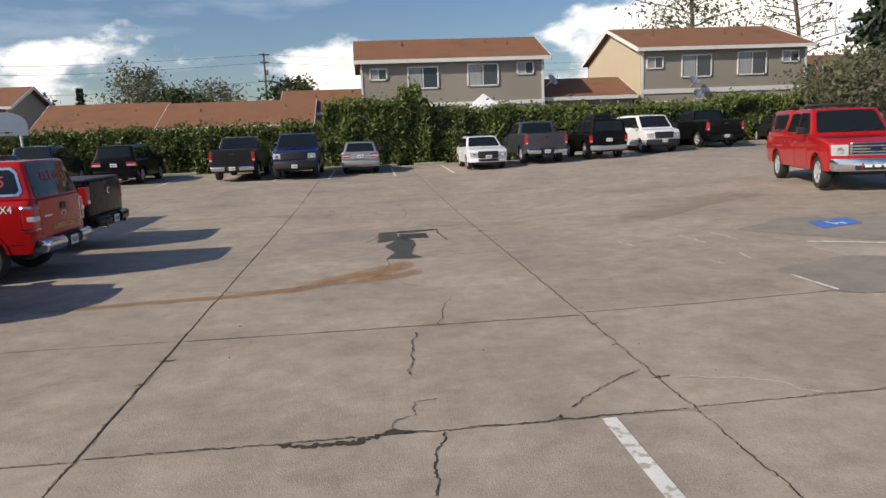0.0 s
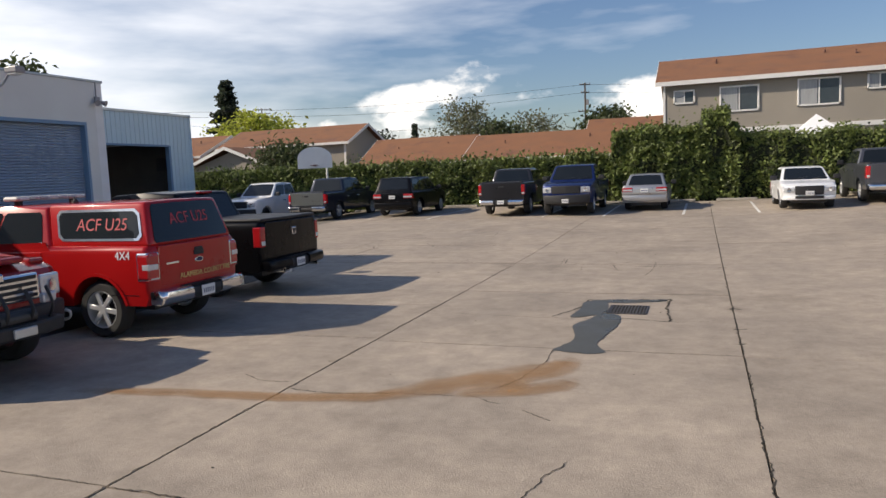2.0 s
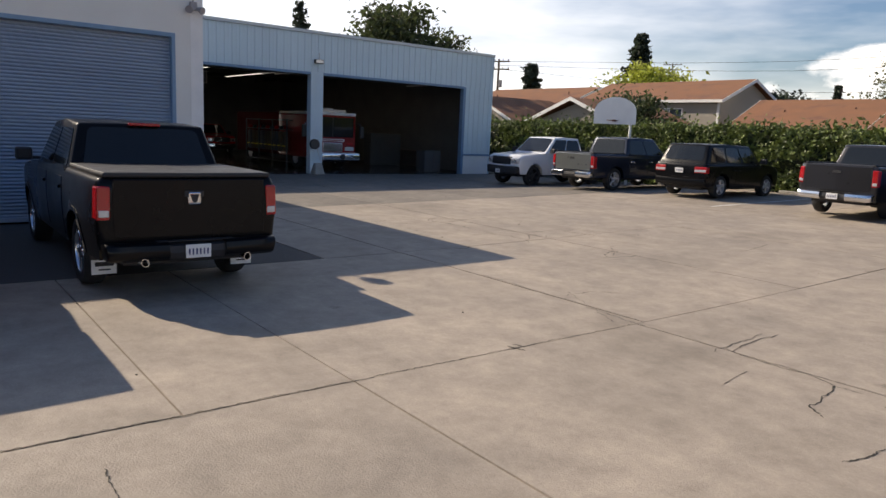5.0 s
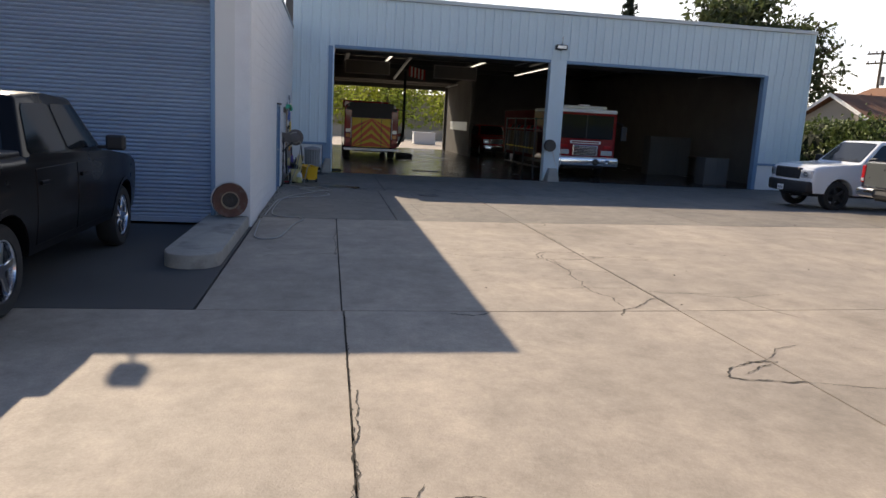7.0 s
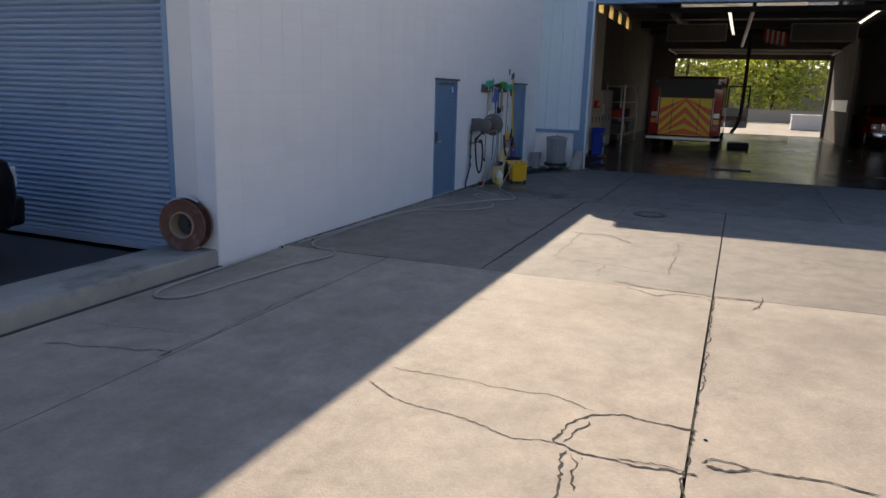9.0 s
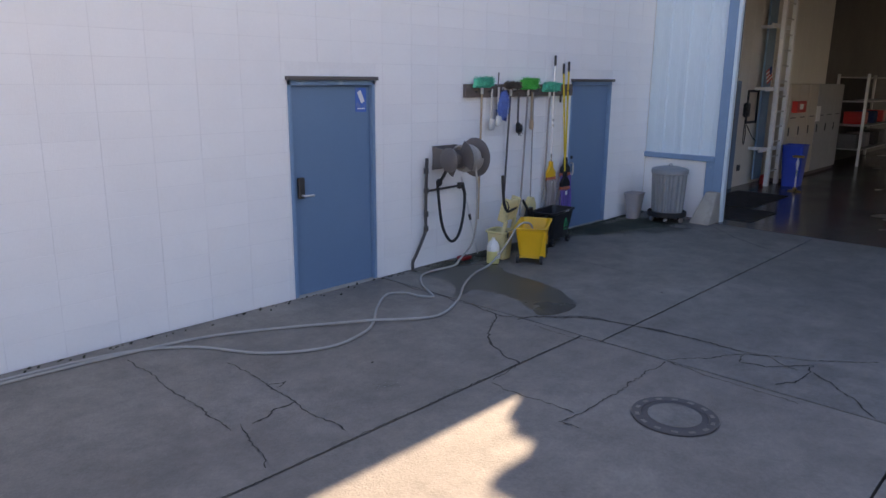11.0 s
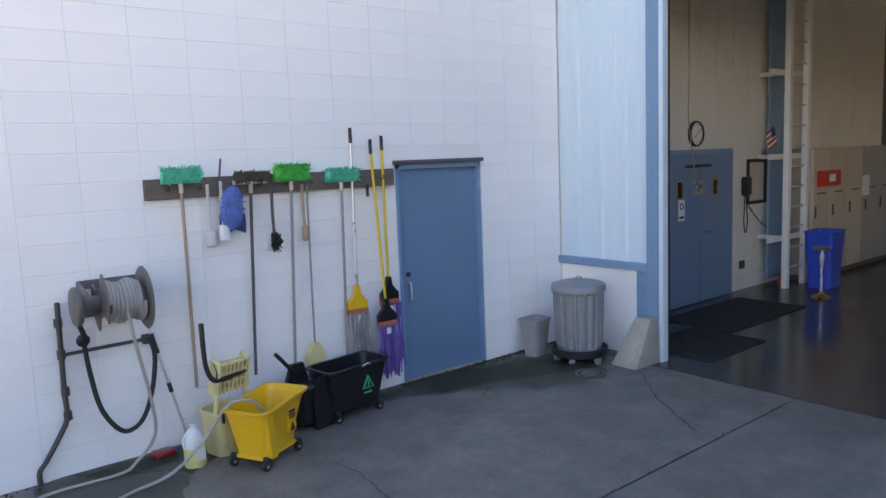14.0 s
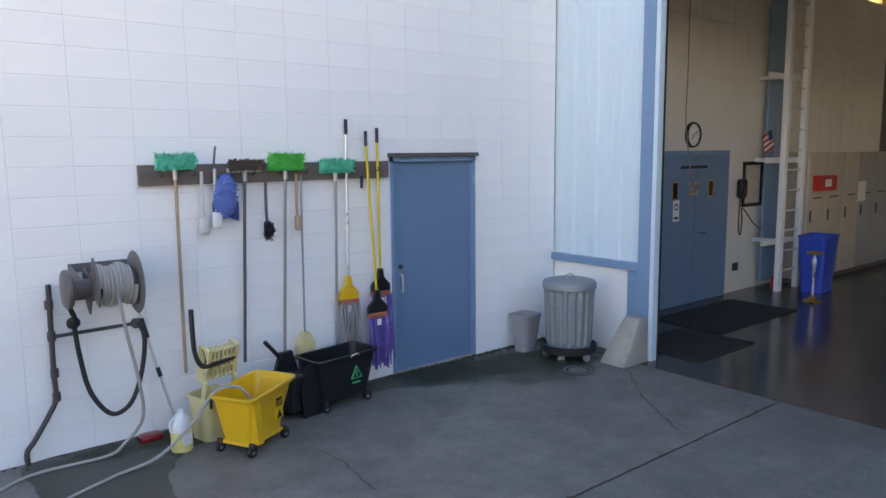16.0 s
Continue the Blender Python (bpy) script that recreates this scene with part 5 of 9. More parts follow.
part("lock", cyl(bmesh.new(), (lxb, yb, 1.03), (lxb, yb + 0.02, 1.03), 0.022, seg=14), "steel_dark", door_b)
part("pull_handle", tube(bmesh.new(), ((lxb, yb, 0.95), (lxb, yb + 0.04, 0.94), (lxb, yb + 0.04, 0.80), (lxb, yb, 0.79)), 0.012), "steel_pale", door_b)
blot("damp_patch", ((-19.0, 18.65), (-20.2, 18.7), (-21.4, 18.7), (-22.4, 18.7)), (0.1, 0.22, 0.25, 0.1), "damp_stain", "dark damp along the foot of the wall", 0.008, 0.3)


# ---- vehicles ----
def arc(cx, cz, r, a0, a1, n=9):
    return [(cx + r * math.cos(math.radians(a0 + (a1 - a0) * k / n)), cz + r * math.sin(math.radians(a0 + (a1 - a0) * k / n))) for k in range(n + 1)]


def wheel_set(car, xs, half, r, width=0.25, rim="alloy", spokes=5, rim_r=0.66):
    first = None
    for x in xs:
        for s in (1, -1):
            if first is None:
                bm = lathe(bmesh.new(), ((0, -0.06), (r * 0.4, -0.06), (r * 0.42, 0.02), (0, 0.02)), seg=16)
                hub = part("wheel", bm, "trim_black", car)
                w = width / 2
                bm = lathe(bmesh.new(), ((rim_r * r, -w), (0.9 * r, -w), (0.97 * r, -w * 0.8), (r, -w * 0.45), (r, w * 0.45), (0.97 * r, w * 0.8), (0.9 * r, w), (rim_r * r * 1.02, w * 0.96), (rim_r * r, w * 0.7), (rim_r * r, -w)), seg=32)
                part("tyre", bm, "rubber", hub, smooth=True)
                bm = lathe(bmesh.new(), ((rim_r * r, w * 0.9), (rim_r * r * 0.95, w * 0.9), (rim_r * r * 0.9, w * 0.5), (rim_r * r * 0.88, -w * 0.5), (rim_r * r, -w * 0.6)), seg=28)
                for k in range(spokes):
                    a = k * math.tau / spokes
                    box(bm, 0.03, rim_r * r * 0.93, -0.035 if spokes < 7 else -0.02, 0.035 if spokes < 7 else 0.02, w * 0.52, w * 0.82, 0.008, Matrix.Rotation(a, 4, "Z"))
                lathe(bm, ((0.0, w * 0.86), (0.06, w * 0.86), (0.075, w * 0.7), (0.075, w * 0.3)), seg=14)
                part("rim", bm, rim, hub, smooth=True)
                hub.matrix_local = pose(x, s * (half - w), r, -90 * s, 0, 0)
                first = hub
            else:
                c = first.copy()
                scene.collection.objects.link(c)
                c.parent = car
                c.matrix_local = pose(x, s * (half - width / 2), r, -90 * s, 0, 0) @ pose(0, 0, 0, 0, 0, 37 * x)
                for q in first.children:
                    k2 = q.copy()
                    scene.collection.objects.link(k2)
                    k2.parent = c


def number_plate(car, x, z, face, w=0.30, h=0.15, y=0.0):
    """A plate with plain bars for its characters. face: 1 at the front, -1 at the back."""
    p = part("number_plate", box(bmesh.new(), x - 0.006, x + 0.006, y - w / 2, y + w / 2, z - h / 2, z + h / 2, 0.003), "plate", car)
    xx = x + face * 0.0075
    for k in range(6):
        yy = y - w * 0.36 + k * w * 0.145
        part("bar", B(xx - 0.0015, xx + 0.0015, yy - w * 0.03, yy + w * 0.03, z - h * 0.25, z + h * 0.2), "plate_ink", p)
    return p


CARS = []


def vehicle(name, label, category, at, heading, L=5.8, W=2.0, H=1.9, wb=3.6, fo=0.95, r=0.40, color="black", hood=1.18, belt=1.24, deck=1.30, cowl=1.55, roof_f=2.25, roof_r=3.75, rear_base=3.95,
            sill=0.46, clear=0.36, panes=2, kind="pickup", tuck=0.22, bumper="chrome", rim="alloy", spokes=5, grille="chrome", lamp_h=0.22, plates="r", group="parked vehicles", glass="glass", cover=None, doors=2, trim="trim_black", front_trim=None, tail_h=0.42, tail_w=0.13):
    x, y = at
    car = thing(name, label, category, pose(x, y, gz(x, y), 0, 0, heading), group)

    def X(d):
        return L / 2 - d
    fa, ra = X(fo), X(fo + wb)
    R = r + 0.075
    hw = W / 2
    rise = max(0.05, sill - r)
    ang = math.degrees(math.asin(min(0.95, rise / R)))
    top = [(X(0.04), 0.60), (X(0.0), 0.72), (X(0.02), hood - 0.26), (X(0.10), hood - 0.10), (X(0.30), hood - 0.035), (X(cowl * 0.6), hood + 0.01), (X(cowl), max(hood + 0.03, belt))]
    if deck is not None:
        top += [(X(rear_base - 0.02), belt), (X(rear_base + 0.02), deck), (X(L - 0.06), deck - 0.01), (X(L - 0.01), deck - 0.08), (X(L), deck - 0.3), (X(L), 0.66), (X(L - 0.05), 0.58)]
    else:
        top += [(X(rear_base), belt), (X(L - 0.02), belt - 0.06), (X(L), belt - 0.25), (X(L), 0.60), (X(L - 0.06), 0.50)]
    rear_arch = arc(ra, r, R, 180 - ang, ang)[::1]
    front_arch = arc(fa, r, R, 180 - ang, ang)
    low = [(X(L - 0.12), sill)] + rear_arch + [(ra + R + 0.02, sill - 0.02), (fa - R - 0.02, sill - 0.02)] + front_arch + [(X(0.14), sill)]
    outline = top + low
    bm = bmesh.new()
    a, b = [bm.verts.new((px, -hw, pz)) for px, pz in outline], [bm.verts.new((px, hw, pz)) for px, pz in outline]
    bm.faces.new(a), bm.faces.new(b)
    for i in range(len(outline)):
        j = (i + 1) % len(outline)
        bm.faces.new((a[i], b[i], b[j], a[j]))
    nt = len(top)
    rims = [e for e in bm.edges if abs(e.verts[0].co.y - e.verts[1].co.y) < 1e-4 and min(v.co.z for v in e.verts) > 0.5 and any(abs(e.verts[0].co.x - p[0]) < 1e-4 and abs(e.verts[0].co.z - p[1]) < 1e-4 for p in top) and any(abs(e.verts[1].co.x - p[0]) < 1e-4 and abs(e.verts[1].co.z - p[1]) < 1e-4 for p in top)]
    bmesh.ops.bevel(bm, geom=rims, offset=0.075, segments=3, profile=0.5, affect="EDGES")
    part("body", bm, color, car, smooth=True)
    # Black filler box under the body: gives the wheel arches their shade.
    part("chassis", B(X(L - 0.25), X(0.25), -hw + 0.28, hw - 0.28, clear, 0.80), "trim_black", car)
    wheel_set(car, (fa, ra), hw - 0.045, r, rim=rim, spokes=spokes)
    for px in (fa, ra):
        for s in (1, -1):
            # flared lip of the wheel arch
            bm = bmesh.new()
            ring = arc(px, r, R + 0.0, 180 - ang, ang, 12)
            ring2 = arc(px, r, R + 0.045, 180 - ang, ang, 12)
            o, q = s * (hw + 0.012), s * (hw - 0.02)
            v = [[bm.verts.new((u[0], yy, u[1])) for u in rg] for rg, yy in ((ring, q), (ring, o), (ring2, o), (ring2, q))]
            for k in range(len(ring) - 1):
                for m1, m2 in ((0, 1), (1, 2), (2, 3)):
                    bm.faces.new((v[m1][k], v[m1][k + 1], v[m2][k + 1], v[m2][k]))
            part("arch_lip", bm, color if trim == "paint" else "trim_black" if trim == "flare" else color, car)
    # cab
    b0, b1, t0, t1 = X(cowl), X(rear_base), X(roof_f), X(roof_r)
    hb, ht = hw - 0.05, hw - tuck
    zc = (H - belt)
    bm = bmesh.new()
    P = {}
    for sx, bx, tx in (("f", b0, t0), ("r", b1, t1)):
        for s in (1, -1):
            P[sx, s, 0] = Vector((bx, s * hb, belt - 0.03))
            P[sx, s, 1] = Vector((tx, s * ht, H - 0.03))
    mid = (t0 + t1) / 2
    vs = {k: bm.verts.new(p) for k, p in P.items()}
    crown = {s: bm.verts.new((mid, s * ht, H)) for s in (1, -1)}
    bm.faces.new((vs["f", 1, 0], vs["f", -1, 0], vs["f", -1, 1], vs["f", 1, 1]))
    bm.faces.new((vs["r", 1, 0], vs["r", 1, 1], vs["r", -1, 1], vs["r", -1, 0]))
    for s in (1, -1):
        bm.faces.new((vs["f", s, 0], vs["f", s, 1], crown[s], vs["r", s, 1], vs["r", s, 0]))
    bm.faces.new((vs["f", 1, 1], vs["f", -1, 1], crown[-1], crown[1]))
    bm.faces.new((crown[1], crown[-1], vs["r", -1, 1], vs["r", 1, 1]))
    bm.faces.new((vs["f", 1, 0], vs["r", 1, 0], vs["r", -1, 0], vs["f", -1, 0]))
    bmesh.ops.bevel(bm, geom=[e for e in bm.edges if max(v.co.z for v in e.verts) > belt + 0.1 and not (abs(e.verts[0].co.x - mid) < 1e-4 and abs(e.verts[1].co.x - mid) < 1e-4)], offset=0.05, segments=3, profile=0.5, affect="EDGES")
    part("cab", bm, color, car, smooth=True)
    q = (P["f", -1, 0], P["f", 1, 0], P["f", 1, 1], P["f", -1, 1])
    ws = part("windshield", slab_on(bmesh.new(), q, 0.06, 0.94, 0.12, 0.92, round_corner=0.05), glass, car)
    for k in (-0.3, 0.25):
        part("wiper", cyl(bmesh.new(), (b0 + 0.02, k, belt + 0.07), (b0 - 0.12, k + 0.4, belt + 0.13), 0.009, seg=6), "trim_black", ws)
    q = (P["r", 1, 0], P["r", -1, 0], P["r", -1, 1], P["r", 1, 1])
    part("rear_window", slab_on(bmesh.new(), q, 0.08, 0.92, 0.14 if deck is not None else 0.2, 0.9, round_corner=0.05), glass, car)
    for s in (1, -1):
        q = (P["r", s, 0], P["f", s, 0], P["f", s, 1], P["r", s, 1]) if s < 0 else (P["f", s, 0], P["r", s, 0], P["r", s, 1], P["f", s, 1])
        for k in range(panes):
            u0, u1 = (0.05 + 0.90 * k / panes), (0.05 + 0.90 * (k + 1) / panes)
            part("side_window", slab_on(bmesh.new(), q, u0 + 0.015, u1 - 0.015, 0.14, 0.88, round_corner=0.05), glass, car)
        dx0, dx1 = X(cowl + 0.12), X(rear_base - 0.1)
        for k in range(doors):
            u0, u1 = dx0 + (dx1 - dx0) * k / doors, dx0 + (dx1 - dx0) * (k + 1) / doors
            lo_x, hi_x = min(u0, u1) + 0.012, max(u0, u1) - 0.012
            if lo_x < ra + R + 0.05:
                lo_x = ra + R + 0.05
            d = part("door", box(bmesh.new(), lo_x, hi_x, s * (hw - 0.02), s * (hw + 0.006), sill + 0.05, belt - 0.06, 0.012), color, car)
            part("handle", box(bmesh.new(), lo_x + 0.06, lo_x + 0.26, s * (hw + 0.004), s * (hw + 0.035), belt - 0.22, belt - 0.18, 0.008), "chrome" if bumper == "chrome" else color, d)
        part("mirror", box(bmesh.new(), X(cowl + 0.32), X(cowl + 0.20), s * (hw + 0.04), s * (hw + 0.26), belt + 0.02, belt + 0.20, 0.03, seg=2), "trim_black", car)
        part("mirror_arm", box(bmesh.new(), X(cowl + 0.29), X(cowl + 0.23), s * (hw - 0.06), s * (hw + 0.08), belt + 0.03, belt + 0.07, 0.01), "trim_black", car)
        # lamps
        hl = part("headlight", box(bmesh.new(), X(0.22), X(-0.012), s * (hw - 0.40), s * (hw - 0.03), hood - 0.16 - lamp_h, hood - 0.16, 0.03, seg=2), "lamp_clear", car)
        part("lamp_bowl", lathe(bmesh.new(), ((0.0, 0), (0.03, 0.0), (0.065, 0.02), (0.07, 0.026), (0.0, 0.02)), pose(X(-0.008), s * (hw - 0.2), hood - 0.16 - lamp_h / 2, 0, 90, 0), 16), "chrome", hl)
        tz = (deck if deck is not None else belt) - 0.10
        tl = part("tail_light", box(bmesh.new(), X(L + 0.012), X(L - 0.16), s * (hw - tail_w), s * (hw + 0.008), tz - tail_h, tz, 0.02, seg=2), "lamp_red", car)
        part("reverse_lamp", box(bmesh.new(), X(L + 0.018), X(L - 0.02), s * (hw - tail_w + 0.01), s * (hw - 0.01), tz - tail_h + 0.03, tz - tail_h + 0.11, 0.01), "lamp_clear", tl)
    # front
    g = part("grille", box(bmesh.new(), X(0.12), X(-0.012), -hw + 0.42, hw - 0.42, hood - 0.42, hood - 0.12, 0.03, seg=2), grille, car)
    for k in range(4):
        z = hood - 0.38 + k * 0.065
        part("slot", B(X(0.0), X(-0.016), -hw + 0.47, hw - 0.47, z, z + 0.04, 0.004), "trim_black", g)
    fb = part("front_bumper", box(bmesh.new(), X(0.22), X(-0.10 if kind == "pickup" else -0.03), -hw + 0.01, hw - 0.01, sill + 0.0, hood - 0.47, 0.05, seg=2), front_trim or (bumper if kind == "pickup" else color), car, smooth=True)
    part("air_intake", B(X(0.0), X(-0.105 if kind == "pickup" else -0.035), -0.5, 0.5, sill + 0.04, sill + 0.14, 0.005), "trim_black", fb)
    # back
    if kind == "pickup":
        tg = part("tailgate", box(bmesh.new(), X(L + 0.006), X(L - 0.05), -hw + tail_w + 0.02, hw - tail_w - 0.02, 0.70, deck - 0.025, 0.012), color, car)
        part("handle", box(bmesh.new(), X(L + 0.02), X(L), -0.11, 0.11, deck - 0.22, deck - 0.15, 0.008), "trim_black", tg)
        part("crease", B(X(L + 0.010), X(L), -hw + 0.3, hw - 0.3, deck - 0.40, deck - 0.385, 0.002), color, tg)
        prof = [(X(L - 0.06), 0.47), (X(L + 0.09), 0.455), (X(L + 0.145), 0.49), (X(L + 0.16), 0.56), (X(L + 0.145), 0.63), (X(L + 0.10), 0.66), (X(L - 0.06), 0.66)]
        rb = part("rear_bumper", prism(bmesh.new(), [(px + 0.035, pz - 0.02) for px, pz in prof], -0.34, 0.34), "trim_black", car)
        for s in (1, -1):
            bm = prism(bmesh.new(), prof, s * 0.335, s * (hw - 0.015))
            bmesh.ops.bevel(bm, geom=[e for e in bm.edges if all(abs(abs(v.co.y) - hw + 0.015) < 1e-4 for v in e.verts)], offset=0.03, segments=2, profile=0.5, affect="EDGES")
            part("bumper_end", bm, bumper, rb, smooth=True)
        part("step_pad", B(X(L + 0.10), X(L), -0.45, 0.45, 0.655, 0.668, 0.003), "trim_black", rb)
        if "r" in plates:
            number_plate(car, X(L + 0.135), 0.55, -1)
        # bed: rails round a black panel for the recess's shade, or a cover
        if cover is None:
            for s in (1, -1):
                part("bed_rail", B(X(L - 0.05), X(rear_base + 0.04), s * (hw - 0.17), s * (hw - 0.09), deck - 0.02, deck + 0.035, 0.01), "trim_black", car)
            part("bed_floor", B(X(L - 0.09), X(rear_base + 0.04), -hw + 0.17, hw - 0.17, deck - 0.03, deck + 0.004), "trim_black", car)
        elif cover == "flat":
            part("bed_cover", box(bmesh.new(), X(L - 0.02), X(rear_base + 0.02), -hw + 0.06, hw - 0.06, deck - 0.01, deck + 0.045, 0.02, seg=2), "trim_black", car, "black soft bed cover")
        elif cover == "topper":
            bm = bmesh.new()
            o = {}
            for sx, bx, tx in (("f", X(rear_base + 0.01), X(roof_r + 0.02)), ("r", X(L - 0.02), X(L - 0.20))):
                for s in (1, -1):
                    o[sx, s, 0], o[sx, s, 1] = Vector((bx, s * (hw - 0.06), deck - 0.02)), Vector((tx, s * (hw - 0.22), H - 0.0))
            w = {k: bm.verts.new(p) for k, p in o.items()}
            for f in ((("f", 1, 0), ("f", -1, 0), ("f", -1, 1), ("f", 1, 1)), (("r", 1, 0), ("r", 1, 1), ("r", -1, 1), ("r", -1, 0)), (("f", 1, 1), ("f", -1, 1), ("r", -1, 1), ("r", 1, 1)),
                      (("f", 1, 0), ("f", 1, 1), ("r", 1, 1), ("r", 1, 0)), (("f", -1, 0), ("r", -1, 0), ("r", -1, 1), ("f", -1, 1)), (("f", 1, 0), ("r", 1, 0), ("r", -1, 0), ("f", -1, 0))):
                bm.faces.new([w[k] for k in f])
            bmesh.ops.bevel(bm, geom=list(bm.edges), offset=0.04, segments=3, profile=0.5, affect="EDGES")
            tp = part("topper", bm, color, car, "matching canopy over the bed", smooth=True)
            qr = (o["r", 1, 0], o["r", -1, 0], o["r", -1, 1], o["r", 1, 1])
            part("topper_window", slab_on(bmesh.new(), qr, 0.05, 0.95, 0.06, 0.93, round_corner=0.04), glass, tp)
            for s in (1, -1):
                qs = (o["r", s, 0], o["f", s, 0], o["f", s, 1], o["r", s, 1]) if s < 0 else (o["f", s, 0], o["r", s, 0], o["r", s, 1], o["f", s, 1])
                part("topper_frame", slab_on(bmesh.new(), qs, 0.09, 0.94, 0.13, 0.86, 0.002, 0.008, 0.07), "chrome", tp)
                part("topper_window", slab_on(bmesh.new(), qs, 0.115, 0.915, 0.19, 0.80, 0.006, 0.010, 0.06), glass, tp)
            car["topper"] = 1
    else:
        rb = part("rear_bumper", box(bmesh.new(), X(L + 0.05), X(L - 0.12), -hw + 0.01, hw - 0.01, 0.38, 0.62, 0.05, seg=2), bumper if bumper != "chrome" else color, car, smooth=True)
        part("hatch_line", B(X(L + 0.004), X(L), -hw + tail_w + 0.2, hw - tail_w - 0.2, 0.66, 0.67, 0.001), "trim_black", car)
        if "r" in plates:
            number_plate(car, X(L + 0.02), 0.86 if deck is None else 0.80, -1)
    if "f" in plates:
        number_plate(car, X(-0.12 if kind == "pickup" else -0.05), 0.56, 1)
    CARS.append((car, L, hw, belt, H))
    return car, X


ROUNDED = ("body", "cab", "door", "windshield", "front_bumper", "bumper_end", "tailgate", "grille", "slot", "bed_cover", "topper", "rear_window", "side_window", "air_intake", "brush_guard", "hood_bulge")


def rounded(car, L, hw, belt, H):
    """Rounds a car's plan and sides: a drawn-in nose, bowed ends, sides that turn under, a crowned roof."""
    def shaped(p):
        x, y, z = p
        v = min(1.0, abs(y) / hw)
        tf = min(1.3, max(0.0, (x - (L / 2 - 1.1)) / 1.1))
        tr = min(1.3, max(0.0, (-(L / 2 - 0.6) - x) / 0.6))
        low = max(0.0, belt - 0.32 - z)
        high = max(0.0, min(belt, z) - belt + 0.32)
        k = 1 - 0.075 * tf * tf - 0.025 * tr * tr - min(0.05, 0.16 * low * low) - 0.16 * high * high
        dx = -0.17 * v * v * tf + 0.05 * v * v * tr
        up = max(0.0, min(1.0, (z - belt - 0.25) / 0.3)) + max(0.0, min(1.0, (z - belt + 0.35) / 0.3)) * min(1.0, tf)
        return Vector((x + dx, y * k, z + 0.022 * (1 - v * v) * up))

    for ob in car.children_recursive:
        if ob.type != "MESH" or ob.name.split(".")[0] in ("wheel", "tyre", "rim"):
            continue
        m = ob.matrix_basis.copy()
        bm = bmesh.new()
        bm.from_mesh(ob.data)
        bm.transform(m)
        if ob.name.split(".")[0].startswith(ROUNDED):
            cuts = [((L / 2 - d, 0, 0), (1, 0, 0)) for d in (0.08, 0.2, 0.4, 0.65, 0.9, 1.1)] + [((-L / 2 + d, 0, 0), (1, 0, 0)) for d in (0.1, 0.3, 0.6)]
            cuts += [((0, hw * q, 0), (0, 1, 0)) for q in (-0.85, -0.6, -0.3, 0, 0.3, 0.6, 0.85)] + [((0, 0, belt - d), (0, 0, 1)) for d in (0.72, 0.58, 0.45, 0.32, 0.2, 0.1, 0.0)]
            for co, no in cuts:
                bmesh.ops.bisect_plane(bm, geom=bm.verts[:] + bm.edges[:] + bm.faces[:], dist=1e-4, plane_co=co, plane_no=no)
        for v in bm.verts:
            v.co = shaped(v.co)
        bm.transform(m.inverted())
        bm.to_mesh(ob.data)
        bm.free()
        if any(f.use_smooth for f in ob.data.polygons):
            ob.data.set_sharp_from_angle(angle=radians(38))


# the near row, backed up against the block building
ram, X = vehicle("pickup_truck", "black pickup truck with a bed cover before the roller door", "pickup truck", (-8.18, 16.10), 180, L=5.75, W=2.04, H=1.92, color="black", deck=1.36, belt=1.30, hood=1.22, cowl=1.6, roof_f=2.3, roof_r=3.75, rear_base=4.02, wb=3.57, fo=0.98, bumper="black", cover="flat", rim="chrome", r=0.41, tail_h=0.36)
badge = part("badge", box(bmesh.new(), X(5.775), X(5.75), -0.075, 0.075, 1.06, 1.20, 0.02, seg=2), "chrome", ram, "chrome shield badge")
part("mark", prism(bmesh.new(), [(-0.05, 1.17), (0.05, 1.17), (0.025, 1.09), (0, 1.075), (-0.025, 1.09)], X(5.782), X(5.76), "x"), "trim_black", badge)
for s in (1, -1):
    f = part("mud_flap", box(bmesh.new(), X(5.06), X(5.045), s * 0.70, s * 0.99, 0.20, 0.52, 0.004), "trim_black", ram)
    p = part("flap_plate", box(bmesh.new(), X(5.072), X(5.06), s * 0.71, s * 0.99, 0.20, 0.37, 0.003), "white_letter", f)
    part("bar", B(X(5.075), X(5.071), min(s * 0.74, s * 0.95), max(s * 0.74, s * 0.95), 0.295, 0.345), "trim_black", p)
    part("bar", B(X(5.075), X(5.071), min(s * 0.78, s * 0.91), max(s * 0.78, s * 0.91), 0.245, 0.262), "trim_black", p)
    part("exhaust_tip", lathe(bmesh.new(), ((0.045, 0), (0.045, 0.16), (0.038, 0.16), (0.038, 0.02)), pose(X(5.74), s * 0.62, 0.45, 0, -90, 0), 16), "chrome", ram, smooth=True)
part("brake_lamp", box(bmesh.new(), X(3.84), X(3.76), -0.2, 0.2, 1.855, 1.895, 0.01), "lamp_red", ram)

unit, X = vehicle("pickup_truck", "red fire pickup truck with canopy, light bar and lettered windows", "pickup truck", (-7.73, 12.93), 180, L=5.6, W=1.94, H=1.84, color="red", deck=1.28, belt=1.26, hood=1.18, cowl=1.5, roof_f=2.1, roof_r=3.65, rear_base=3.82, wb=3.70, fo=0.96, cover="topper", rim="alloy", spokes=6, r=0.395, tail_h=0.40, tail_w=0.17)
bar = part("light_bar", box(bmesh.new(), X(2.95), X(2.65), -0.64, 0.64, 1.90, 1.97, 0.03, seg=2), "pale_plastic", unit, "pale emergency light bar")
for k in range(7):
    part("lens", box(bmesh.new(), X(2.96), X(2.64), -0.60 + k * 0.174, -0.445 + k * 0.174, 1.91, 1.955, 0.008), "lamp_clear" if k % 3 else "milk_plastic", bar)
